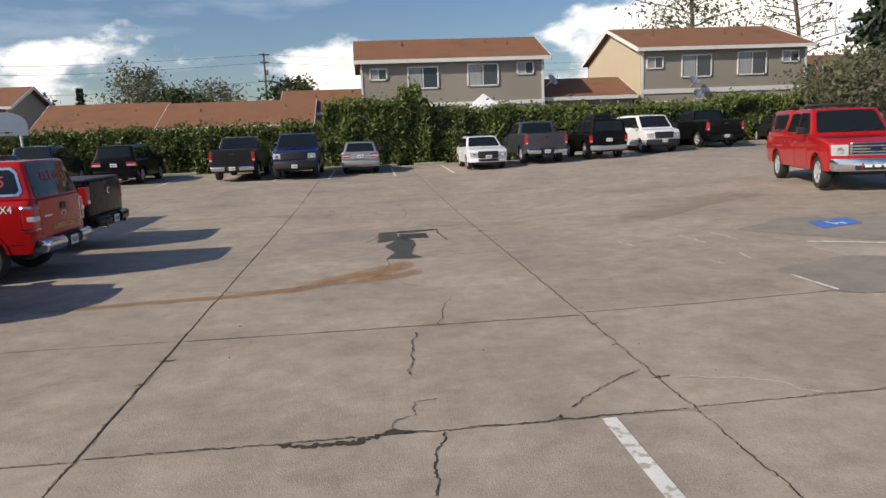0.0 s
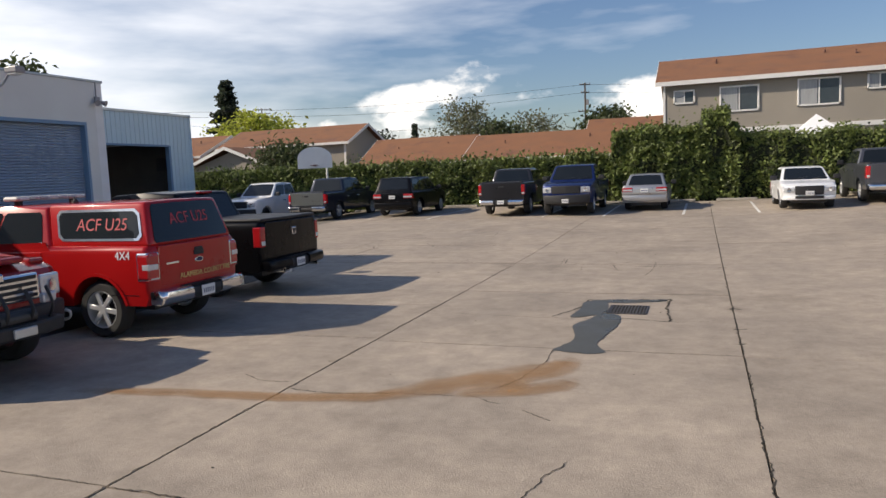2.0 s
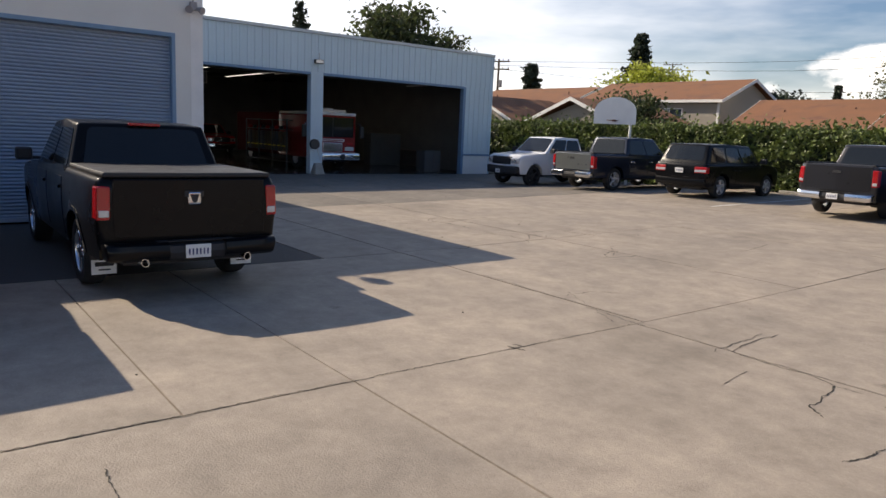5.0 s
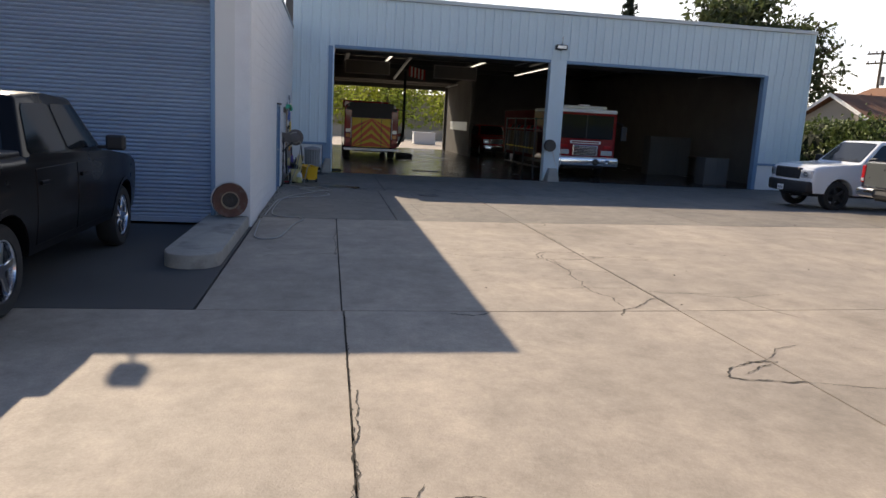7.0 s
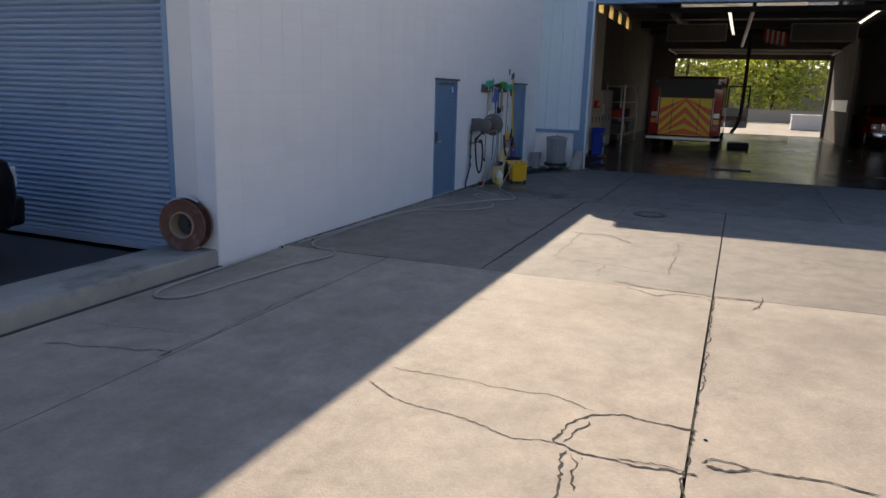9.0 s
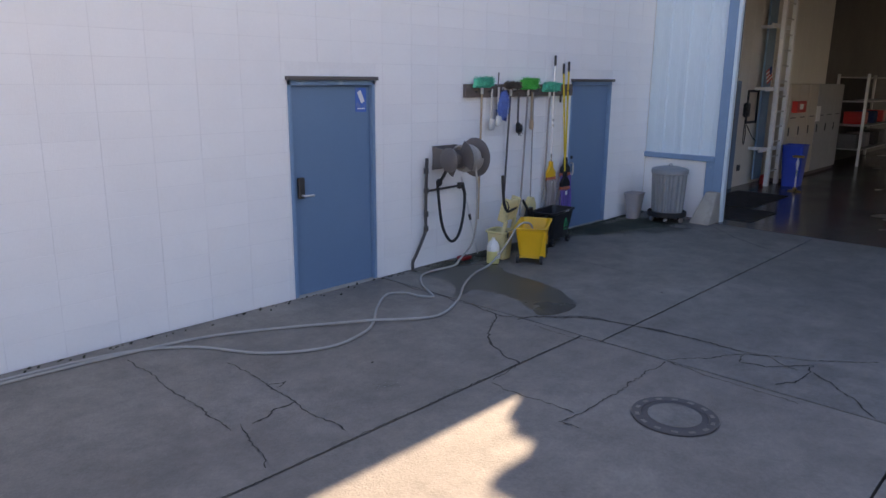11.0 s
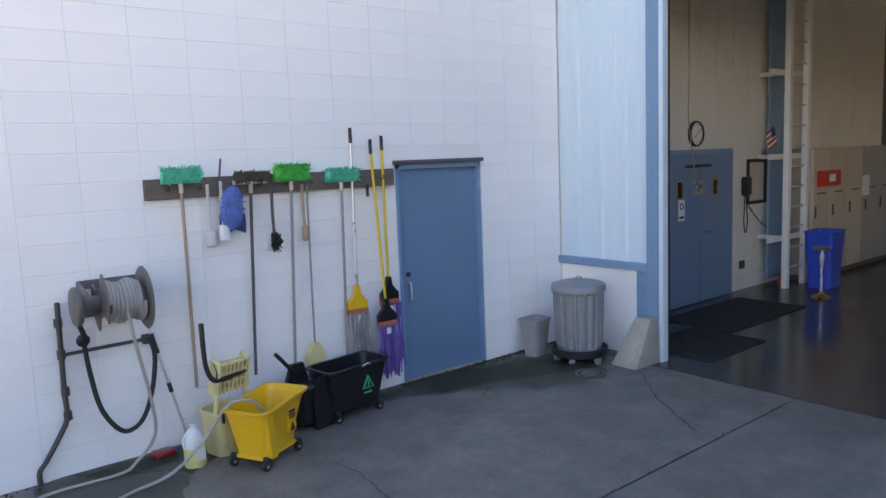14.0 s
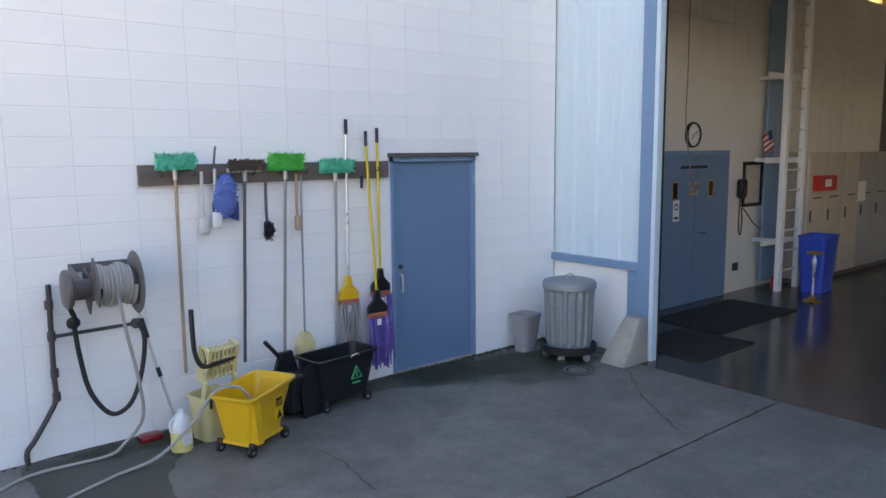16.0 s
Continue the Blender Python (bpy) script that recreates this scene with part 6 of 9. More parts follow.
for y in (-0.5, 0.5):
    part("foot", B(X(2.85), X(2.75), y - 0.04, y + 0.04, 1.81, 1.91, 0.01), "trim_black", bar)
part("antenna", lathe(bmesh.new(), ((0.05, 0), (0.045, 0.03), (0.012, 0.06), (0.008, 0.09), (0, 0.09)), pose(X(3.75), 0.35, 1.84)), "trim_black", unit)
for s in (1, -1):
    part("tail_frame", box(bmesh.new(), X(5.612), X(5.40), s * 0.775, s * 0.984, 0.79, 1.185, 0.03, seg=2), "chrome", unit)
    tl = part("tail_glass", box(bmesh.new(), X(5.622), X(5.42), s * 0.795, s * 0.990, 0.815, 1.16, 0.03, seg=2), "lamp_red", unit)
    part("tail_clear", box(bmesh.new(), X(5.628), X(5.50), s * 0.815, s * 0.993, 0.94, 1.03, 0.015), "lamp_clear", tl)
    part("window_trim", box(bmesh.new(), X(3.72), X(3.62), s * 0.90, s * 0.93, 1.28, 1.33, 0.005), "chrome", unit)
part("badge", lathe(bmesh.new(), ((0.0, 0.012), (0.085, 0.01), (0.095, 0)), pose(X(5.607), 0, 0.99, 0, -90, 0) @ Matrix.Diagonal((0.45, 1, 1, 1)), 24), "chrome", unit)
part("badge_field", lathe(bmesh.new(), ((0.0, 0.015), (0.07, 0.013), (0.078, 0.004)), pose(X(5.607), 0, 0.99, 0, -90, 0) @ Matrix.Diagonal((0.40, 1, 1, 1)), 24), "navy", unit)
part("latch", B(X(5.622), X(5.60), -0.09, 0.09, 1.09, 1.17, 0.01), "trim_black", unit)
part("model_bar", B(X(5.612), X(5.60), 0.42, 0.66, 0.985, 1.015, 0.002), "chrome", unit)
words("lettering", "ALAMEDA COUNTY FIRE", 0.105, pose(X(5.614), -0.16, 0.80, 90, 0, -90), "yellow_letter", unit, label="gold lettering")
# the canopy's windows lean inwards: place the letters on the glass
lean = math.atan2(0.18, 1.84 - 1.26)
words("lettering", "ACF U25", 0.22, pose(X(5.6 - 0.02 - 0.18 * 0.57 + 0.014), 0, 1.26 + 0.58 * 0.57, 90 - math.degrees(lean), 0, -90), "red_letter", unit, 0.002, "red window lettering")
side_lean = math.degrees(math.atan2(0.16, 0.58))
for s in (1, -1):
    words("lettering", "ACF U25", 0.235, pose(X(4.72), s * (0.97 - 0.06 - 0.16 * 0.5 + 0.019), 1.55, 90 - side_lean, 0, 180 if s > 0 else 0), "red_letter", unit, 0.002, "red window lettering")
    words("lettering", "4X4", 0.16, pose(X(5.16), s * 0.974, 1.14, 90, 0, 180 if s > 0 else 0), "white_letter", unit, 0.002, "white lettering")
    part("slogan_bar", B(X(3.72), X(3.20), min(s * 0.97, s * 0.980), max(s * 0.97, s * 0.980), 0.93, 0.955), "yellow_letter", unit)
    part("side_trim", box(bmesh.new(), X(5.4), X(4.9), s * 0.966, s * 0.974, 0.60, 0.612), "chrome", unit)

dodge, X = vehicle("pickup_truck", "dark red older pickup truck with a black winch bumper", "pickup truck", (-8.10, 9.98), 0, L=5.9, W=2.02, H=1.95, color="dark_red", hood=1.26, deck=1.35, belt=1.34, r=0.42, front_trim="trim_black", lamp_h=0.26, rim="steel_dark", plates="", wb=3.55, fo=0.98)
gd = part("brush_guard", box(bmesh.new(), X(-0.08), X(-0.32), -0.72, 0.72, 0.50, 0.66, 0.03, seg=2), "trim_black", dodge, "black steel winch bumper")
for y in (-0.5, -0.17, 0.17, 0.5):
    part("upright", tube(bmesh.new(), ((X(-0.20), y, 0.62), (X(-0.30), y, 0.8), (X(-0.20), y, 1.0)), 0.022, 8), "trim_black", gd)
part("winch", cyl(bmesh.new(), (X(-0.2), -0.25, 0.72), (X(-0.2), 0.25, 0.72), 0.085, seg=16), "steel_dark", gd)
part("fairlead", box(bmesh.new(), X(-0.36), X(-0.32), -0.16, 0.16, 0.53, 0.63, 0.01), "steel_pale", gd)
for s in (1, -1):
    part("driving_lamp", box(bmesh.new(), X(-0.24), X(-0.14), s * 0.42, s * 0.66, 0.82, 0.93, 0.02), "lamp_clear", gd)
    part("tow_hook", tube(bmesh.new(), ((X(-0.1), s * 0.82, 0.55), (X(-0.3), s * 0.85, 0.58), (X(-0.34), s * 0.82, 0.66), (X(-0.26), s * 0.8, 0.68)), 0.018, 8), "steel_pale", gd)
    part("hood_shoulder", box(bmesh.new(), X(1.4), X(0.25), s * 0.70, s * 0.95, 1.20, 1.27, 0.03, seg=2), "dark_red", dodge)
part("grille_badge", box(bmesh.new(), X(-0.04), X(0.0), -0.06, 0.06, 1.08, 1.18, 0.02), "chrome", dodge)
part("hood_bulge", box(bmesh.new(), X(1.5), X(0.15), -0.55, 0.55, 1.24, 1.32, 0.05, seg=2), "dark_red", dodge)

# the far row along the hedge
PICK = dict(L=5.8, W=2.0, H=1.9)
vehicle("pickup_truck", "white pickup truck with a dark front, parked beside the station", "pickup truck", (-18.5, 35.5), -90, color="white_car", hood=1.24, deck=1.34, belt=1.30, L=5.9, W=2.0, H=1.95, grille="trim_black", front_trim="trim_black", plates="f", rim="steel_dark", r=0.41, roof_r=3.6, rear_base=3.8)
gmc, X = vehicle("pickup_truck", "dark blue pickup truck with pewter tailgate by the hedge", "pickup truck", (-14.8, 35.55), 90, color="dark_blue", plates="", **PICK)
for ob in gmc.children:
    if ob.name.startswith("tailgate"):
        ob.data.materials[0] = M["pewter"]
vehicle("suv", "black mid-size suv with roof rails, parked by the hedge", "suv", (-11.0, 35.95), 90, color="black", L=4.75, W=1.94, H=1.72, wb=2.86, fo=0.92, r=0.37, deck=None, hood=1.05, belt=1.10, cowl=1.35, roof_f=2.0, roof_r=4.35, rear_base=4.68, panes=3, kind="suv", bumper="black", tail_h=0.20, tail_w=0.42, sill=0.36, clear=0.26)
vehicle("pickup_truck", "dark grey pickup truck with chrome bumper by the hedge", "pickup truck", (-5.75, 35.6), 90, color="charcoal", deck=1.36, belt=1.30, **PICK)
vehicle("pickup_truck", "navy blue pickup truck with a black grille by the hedge", "pickup truck", (-3.05, 35.25), -90, color="navy", grille="trim_black", bumper="trim_black", front_trim="trim_black", hood=1.26, deck=1.36, belt=1.32, plates="f", L=5.85, W=2.05, H=1.96)
vehicle("sedan", "silver sedan parked nose-in by the hedge", "sedan", (-0.2, 36.35), 90, color="silver", L=4.65, W=1.78, H=1.45, wb=2.65, fo=0.88, r=0.32, hood=0.86, belt=0.94, deck=1.02, cowl=1.3, roof_f=2.05, roof_r=3.35, rear_base=4.1, kind="sedan", bumper="silver", tail_h=0.17, tail_w=0.42, sill=0.32, clear=0.2, lamp_h=0.14)
vehicle("hatchback", "white compact hatchback parked nose out by the hedge", "hatchback", (5.5, 34.45), -90, color="white_car", L=4.35, W=1.82, H=1.47, wb=2.65, fo=0.9, r=0.32, hood=0.92, belt=0.98, deck=None, cowl=1.1, roof_f=1.95, roof_r=3.6, rear_base=4.2, kind="sedan", bumper="white_car", grille="trim_black", lamp_h=0.16, plates="f", sill=0.32, clear=0.2, panes=3)
vehicle("pickup_truck", "slate grey pickup truck with chrome bumper by the hedge", "pickup truck", (8.35, 35.9), 90, color="slate", L=5.8, W=2.03, H=1.93, deck=1.38, belt=1.32)
xt, X = vehicle("suv", "black boxy suv with a roof basket, parked by the hedge", "suv", (11.35, 35.4), 90, color="black", L=4.55, W=1.85, H=1.80, wb=2.7, fo=0.85, r=0.39, deck=None, hood=1.10, belt=1.18, cowl=1.3, roof_f=1.85, roof_r=4.42, rear_base=4.52, panes=3, kind="suv", bumper="silver", tail_h=0.34, tail_w=0.12, sill=0.42, clear=0.3, tuck=0.16)
rack = part("roof_rack", B(X(4.0), X(2.2), -0.6, 0.6, 1.86, 1.89, 0.01), "trim_black", xt)
for y in (-0.62, 0.62):
    part("rail", tube(bmesh.new(), ((X(4.2), y, 1.80), (X(4.0), y, 1.92), (X(2.2), y, 1.92), (X(1.9), y, 1.79)), 0.022, 8), "trim_black", rack)
part("duffel", box(bmesh.new(), X(3.6), X(2.5), -0.45, 0.5, 1.88, 2.08, 0.08, seg=2), "black_plastic", rack)
vehicle("van", "white compact cargo van parked nose out by the hedge", "van", (14.55, 36.7), -90, color="white_car", L=4.8, W=1.85, H=1.84, wb=3.06, fo=0.92, r=0.33, hood=1.10, belt=1.16, deck=None, cowl=0.95, roof_f=1.75, roof_r=4.6, rear_base=4.75, panes=1, kind="suv", bumper="white_car", grille="trim_black", front_trim="trim_black", plates="f", sill=0.34, clear=0.22, tuck=0.16)
vehicle("pickup_truck", "black pickup truck parked nose-in by the hedge", "pickup truck", (18.25, 38.3), 90, color="black", **PICK, deck=1.36, bumper="black")
vehicle("sedan", "dark grey car half hidden behind the shrubs", "sedan", (23.3, 39.0), 75, color="charcoal", L=4.6, W=1.8, H=1.46, wb=2.65, fo=0.88, r=0.32, hood=0.88, belt=0.95, deck=1.0, cowl=1.3, roof_f=2.05, roof_r=3.35, rear_base=4.0, kind="sedan", bumper="charcoal", tail_h=0.17, tail_w=0.42, sill=0.32, clear=0.2, lamp_h=0.14)
chief, X = vehicle("pickup_truck", "red fire pickup truck with canopy, parked at an angle", "pickup truck", (12.54, 18.82), -107.2, L=5.85, W=2.0, H=1.95, color="red", deck=1.31, belt=1.30, hood=1.24, cowl=1.55, roof_f=2.2, roof_r=3.85, rear_base=4.02, wb=3.68, fo=0.95, cover="topper", r=0.41, lamp_h=0.26, plates="")
bar = part("light_bar", box(bmesh.new(), X(3.0), X(2.7), -0.66, 0.66, 2.0, 2.07, 0.03, seg=2), "steel_dark", chief, "dark low-profile light bar")
part("roof_rail", B(X(5.5), X(4.1), -0.6, -0.55, 2.0, 2.03, 0.005), "trim_black", chief)
part("roof_rail", B(X(5.5), X(4.1), 0.55, 0.6, 2.0, 2.03, 0.005), "trim_black", chief)
part("front_sign", B(X(-0.105), X(-0.095), -0.35, 0.35, 0.52, 0.66, 0.004), "red_box", chief, "red plate with white bars")
for k in range(3):
    part("bar", B(X(-0.11), X(-0.105), -0.28 + k * 0.22, -0.12 + k * 0.22, 0.56, 0.62), "white_letter", chief)
part("badge", lathe(bmesh.new(), ((0.0, 0.012), (0.12, 0.01), (0.13, 0)), pose(X(-0.02), 0, 0.98, 0, 90, 0) @ Matrix.Diagonal((0.45, 1, 1, 1)), 24), "navy", chief)


# ---- hedge, houses, trees ----
def leaf_cloud(points, size, seed, flat=0.0):
    """Many small two-triangle leaves, each a bent quad, at the given points."""
    rng = np.random.default_rng(seed)
    n = len(points)
    u = rng.normal(size=(n, 3))
    u /= np.linalg.norm(u, axis=1)[:, None]
    w = rng.normal(size=(n, 3))
    v = np.cross(u, w)
    v /= np.linalg.norm(v, axis=1)[:, None]
    s = size * rng.uniform(0.6, 1.4, n)[:, None]
    bend = np.cross(u, v) * s * 0.25
    quads = np.stack([points - u * s, points - v * s * 0.55 + bend, points + u * s, points + v * s * 0.55 + bend], 1)
    me = bpy.data.meshes.new("leaves")
    me.from_pydata(quads.reshape(-1, 3).tolist(), [], [(4 * k, 4 * k + 1, 4 * k + 2, 4 * k + 3) for k in range(n)])
    return me


def leaves(name, points, size, seed, mat, parent):
    me = leaf_cloud(np.asarray(points, float), size, seed)
    me.materials.append(M[mat])
    ob = new(name, me)
    ob.parent = parent
    return ob


def hedge(label, x0, x1, top, y0, y1, seed, count, mat="leaf_hedge", lump=0.35, size=0.095):
    """A clipped, overgrown hedge: a lumpy core coloured as inner shade, with leaves all over its front and top."""
    t = thing("hedge", label, "hedge")
    rng = np.random.default_rng(seed)
    nx = max(6, int((x1 - x0) / 0.5))
    bm = bmesh.new()
    rows = []
    for i in range(nx + 1):
        x = x0 + (x1 - x0) * i / nx
        g = gz(x, y0)
        h = top(x) + lump * 0.7 * noise.noise((x * 0.7, seed, 0))
        row = []
        for k, (fy, fz) in enumerate(((0.12, 0), (0.05, 0.3), (0.0, 0.6), (0.05, 0.85), (0.25, 1.0), (0.75, 1.0), (1.0, 0.8), (1.0, 0))):
            o = lump * noise.noise((x * 0.9, k * 0.8, seed + 5))
            row.append(bm.verts.new((x, y0 + (y1 - y0) * fy + o, g - 0.05 + (h - g) * fz + (o * 0.5 if k > 1 else 0))))
        rows.append(row)
    for a, b in zip(rows, rows[1:]):
        for k in range(7):
            bm.faces.new((a[k], a[k + 1], b[k + 1], b[k]))
    bm.faces.new(rows[0]), bm.faces.new(rows[-1])
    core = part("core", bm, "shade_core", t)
    xs = rng.uniform(x0, x1, count)
    pts = []
    for x in xs:
        g, h = gz(x, y0), top(x) + lump * 0.7 * noise.noise((x * 0.7, seed, 0))
        v = rng.random()
        if v < 0.68:
            z = g + (h - g) * rng.random() ** 0.85
            k = (z - g) / max(0.1, h - g) * 3
            y = y0 + lump * noise.noise((x * 0.9, k * 0.8, seed + 5)) - rng.exponential(0.07) + 0.04 + 0.1 * noise.noise((x * 2.5, z * 2.5, seed))
        else:
            y = rng.uniform(y0, y1)
            z = h + rng.exponential(0.10) - 0.05 + 0.25 * lump * noise.noise((x * 2, y * 2, seed))
        pts.append((x, y, z))
    leaves("foliage", pts, size, seed, mat, t)
    return t


hedge("long dense ivy-covered hedge behind the parked vehicles", -27, -2.0, lambda x: 2.60, 40.0, 41.6, 1, 24000)
hedge("tall bushy shrub rising out of the hedge", -2.1, 1.9, lambda x: 3.75 - 0.12 * abs(x), 39.7, 42.0, 2, 8000, lump=0.5)
hedge("upright leafy shrub with long shoots", 1.7, 3.6, lambda x: 4.35 if 2.0 < x < 3.2 else 3.6, 39.9, 41.2, 3, 4200, "leaf_hedge", 0.45)
hedge("thick mixed hedge behind the parked vehicles", 3.5, 20.5, lambda x: 3.25 - 0.02 * (x - 3), 40.2, 41.8, 4, 15000)
hedge("low leafy shrub by the yard corner", 20.4, 27, lambda x: 3.3, 41.0, 42.5, 6, 6000, lump=0.5)
hedge("dense hedge beside the station wall", -40, -27, lambda x: 2.55, 40.0, 41.6, 5, 5000)
bm = bmesh.new()
for k in range(20):
    a = -26 + k * 2.6
    box(bm, a, a + 1.7, 38.9, 39.1, gz(a, 39), gz(a, 39) + 0.13, 0.02)
one("wheel_stops", bm, "kerb", "row of low concrete wheel stops before the hedge", "wheel stop", kind="stuff")


def window(parent, x0, x1, z0, z1, y, panes=2, mat="window_glass"):
    w = part("window", B(x0 + 0.06, x1 - 0.06, y - 0.03, y + 0.02, z0 + 0.06, z1 - 0.06), mat, parent)
    bm = bmesh.new()
    for a in ((x0, x1, z0, z0 + 0.09), (x0, x1, z1 - 0.09, z1), (x0, x0 + 0.09, z0, z1), (x1 - 0.09, x1, z0, z1)):
        box(bm, a[0], a[1], y - 0.07, y + 0.01, a[2], a[3], 0.008)
    for k in range(1, panes):
        xm = x0 + (x1 - x0) * k / panes
        box(bm, xm - 0.03, xm + 0.03, y - 0.06, y, z0, z1)
    part("frame", bm, "house_white", w)
    part("curtain", B(x0 + 0.1, x0 + (x1 - x0) * 0.46, y - 0.036, y - 0.031, z0 + 0.1, z1 - 0.1), "curtain", w)
    return w


def gable_roof(parent, x0, x1, y0, y1, eave, ridge, over=0.45, along="x", thick=0.16):
    """Two roof planes with thickness, a white fascia along the eave and barge boards on the gables."""
    if along == "x":
        ym = (y0 + y1) / 2
        rise = (ridge - eave) / (ym - y0)
        pr = [(y0 - over, eave - over * rise), (ym, ridge), (y1 + over, eave - over * rise), (y1 + over, eave - over * rise + thick), (ym, ridge + thick), (y0 - over, eave - over * rise + thick)]
        roof = part("roof", prism(bmesh.new(), pr, x0 - over, x1 + over, "x"), "roof_brown", parent)
        ez = eave - over * rise
        part("fascia", B(x0 - over, x1 + over, y0 - over - 0.03, y0 - over - 0.002, ez - 0.06, ez + thick + 0.01), "house_white", roof)
        for xe in (x0 - over - 0.03, x1 + over + 0.002):
            bd = [(y0 - over, ez - 0.1), (ym, ridge - 0.1), (y1 + over, ez - 0.1), (y1 + over, ez + thick + 0.02), (ym, ridge + thick + 0.02), (y0 - over, ez + thick + 0.02)]
            part("barge_board", prism(bmesh.new(), bd, xe, xe + 0.028, "x"), "house_white", roof)
    else:
        xm = (x0 + x1) / 2
        rise = (ridge - eave) / (xm - x0)
        pr = [(x0 - over, eave - over * rise), (xm, ridge), (x1 + over, eave - over * rise), (x1 + over, eave - over * rise + thick), (xm, ridge + thick), (x0 - over, eave - over * rise + thick)]
        roof = part("roof", prism(bmesh.new(), pr, y0 - over, y1 + over, "y"), "roof_brown", parent)
        ez = eave - over * rise
        bd = [(x0 - over, ez - 0.1), (xm, ridge - 0.1), (x1 + over, ez - 0.1), (x1 + over, ez + thick + 0.02), (xm, ridge + thick + 0.02), (x0 - over, ez + thick + 0.02)]
        part("barge_board", prism(bmesh.new(), bd, y0 - over - 0.03, y0 - over - 0.002, "y"), "house_white", roof)
    return roof


def walls(parent, x0, x1, y0, y1, z1, gable=None, mat="stucco_grey", side=None, along="x"):
    bm = bmesh.new()
    t = 0.2
    z0 = 0.2
    bm.free()
    part("wall", B(x0, x1, y0, y0 + t, z0, z1), mat, parent)
    part("wall", B(x0, x1, y1 - t, y1, z0, z1), mat, parent)
    for a in (x0, x1 - t):
        bm = bmesh.new()
        if gable and along == "x":
            prism(bm, [(y0 + t + 0.002, z0), (y1 - t - 0.002, z0), (y1 - t - 0.002, z1), ((y0 + y1) / 2, gable - 0.02), (y0 + t + 0.002, z1)], a, a + t, "x")
        else:
            box(bm, a, a + t, y0 + t + 0.002, y1 - t - 0.002, z0, z1)
        part("side_wall", bm, side or mat, parent)
    if gable and along == "y":
        part("gable_wall", prism(bmesh.new(), [(x0, z1), (x1, z1), ((x0 + x1) / 2, gable - 0.02)], y0 + 0.01, y0 + 0.2, "y"), mat, parent)


def roof_vents(parent, spots):
    for x, y, z in spots:
        part("vent_pipe", cyl(bmesh.new(), (x, y, z - 0.2), (x, y, z + 0.32), 0.06, seg=8), "rust", parent)


h1 = thing("house", "two-storey grey-brown stucco house with a brown shingle roof", "house")
walls(h1, 0.05, 11.55, 46, 54, 6.45, 8.0)
gable_roof(h1, 0.05, 11.55, 46, 54, 6.5, 8.05, 0.4)
for a in ((0.56, 1.67, 5.29, 6.04), (2.9, 4.86, 4.71, 6.08), (6.66, 8.67, 4.77, 6.18), (9.82, 10.93, 5.4, 6.23)):
    window(h1, *a, 46)
part("band", B(0.0, 11.6, 45.94, 46.02, 3.62, 3.86), "house_white", h1)
part("corner_board", B(11.42, 11.58, 45.96, 46.02, 0.4, 6.3), "house_white", h1)
part("corner_board", B(0.02, 0.14, 45.96, 46.02, 0.4, 6.3), "house_white", h1)
roof_vents(h1, ((2.8, 48.5, 7.55), (8.3, 48.8, 7.6), (9.7, 48.2, 7.4)))
h2 = thing("house", "two-storey house with a sunlit tan gable wall and brown roof", "house")
walls(h2, 18.4, 29.9, 47, 58.4, 6.85, 8.75, "stucco_grey", "stucco_tan")
gable_roof(h2, 18.4, 29.9, 47, 58.4, 6.9, 8.75, 0.4)
for a in ((18.72, 19.89, 5.58, 6.37), (21.12, 23.23, 4.97, 6.45), (25.0, 27.08, 5.01, 6.57), (28.14, 29.38, 5.76, 6.56), (19.29, 20.56, 2.62, 3.5), (22.0, 24.6, 1.6, 3.6), (26.3, 28.3, 1.6, 3.7)):
    window(h2, *a, 47)
part("band", B(18.35, 29.95, 46.94, 47.02, 3.98, 4.28), "house_white", h2)
part("corner_board", B(18.38, 18.54, 46.96, 47.02, 0.6, 6.7), "house_white", h2)
part("corner_board", B(29.78, 29.93, 46.96, 47.02, 0.6, 6.7), "house_white", h2)
roof_vents(h2, ((20.4, 50.0, 8.1), (25.6, 50.0, 8.0), (26.6, 49.5, 7.8)))
g1 = thing("garage", "low garage with a brown shingle roof between the houses", "garage")
walls(g1, 11.9, 17.6, 46.6, 53.5, 3.85, 5.2, "stucco_grey")
gable_roof(g1, 11.9, 17.6, 46.6, 53.5, 3.9, 5.2, 0.3)


def dish(x, y, z, r, label, turn):
    t = thing("satellite_dish", label, "satellite dish", pose(x, y, z, 0, 0, turn))
    m = pose(0, -0.45, 0.1, 60, 0, 0)
    part("reflector", lathe(bmesh.new(), ((0, 0.0), (r * 0.5, 0.03), (r, 0.12), (r * 1.02, 0.13), (r * 0.5, 0.04)), m, 24), "silver", t, smooth=True)
    part("arm", tube(bmesh.new(), ((0, 0, -0.25), (0, -0.3, -0.05), (0, -0.48, 0.08)), 0.025, 8), "steel_pale", t)
    part("feed", tube(bmesh.new(), ((0, -0.5, -0.15), (0, -0.85, 0.1), (0, -0.95, 0.35)), 0.018, 6), "steel_dark", t)


dish(11.75, 46.3, 4.9, 0.38, "grey satellite dish on the house corner", 40)
dish(21.7, 47.0, 4.6, 0.36, "grey satellite dish on the house wall", 10)
dish(22.0, 47.0, 3.7, 0.36, "grey satellite dish low on the house wall", 10)
tent = thing("canopy_tent", "white pop-up canopy tent behind the hedge", "tent")
bm = bmesh.new()
base = [bm.verts.new(p) for p in ((5.7, 41.9, 3.12), (8.7, 41.9, 3.12), (8.7, 44.9, 3.12), (5.7, 44.9, 3.12))]
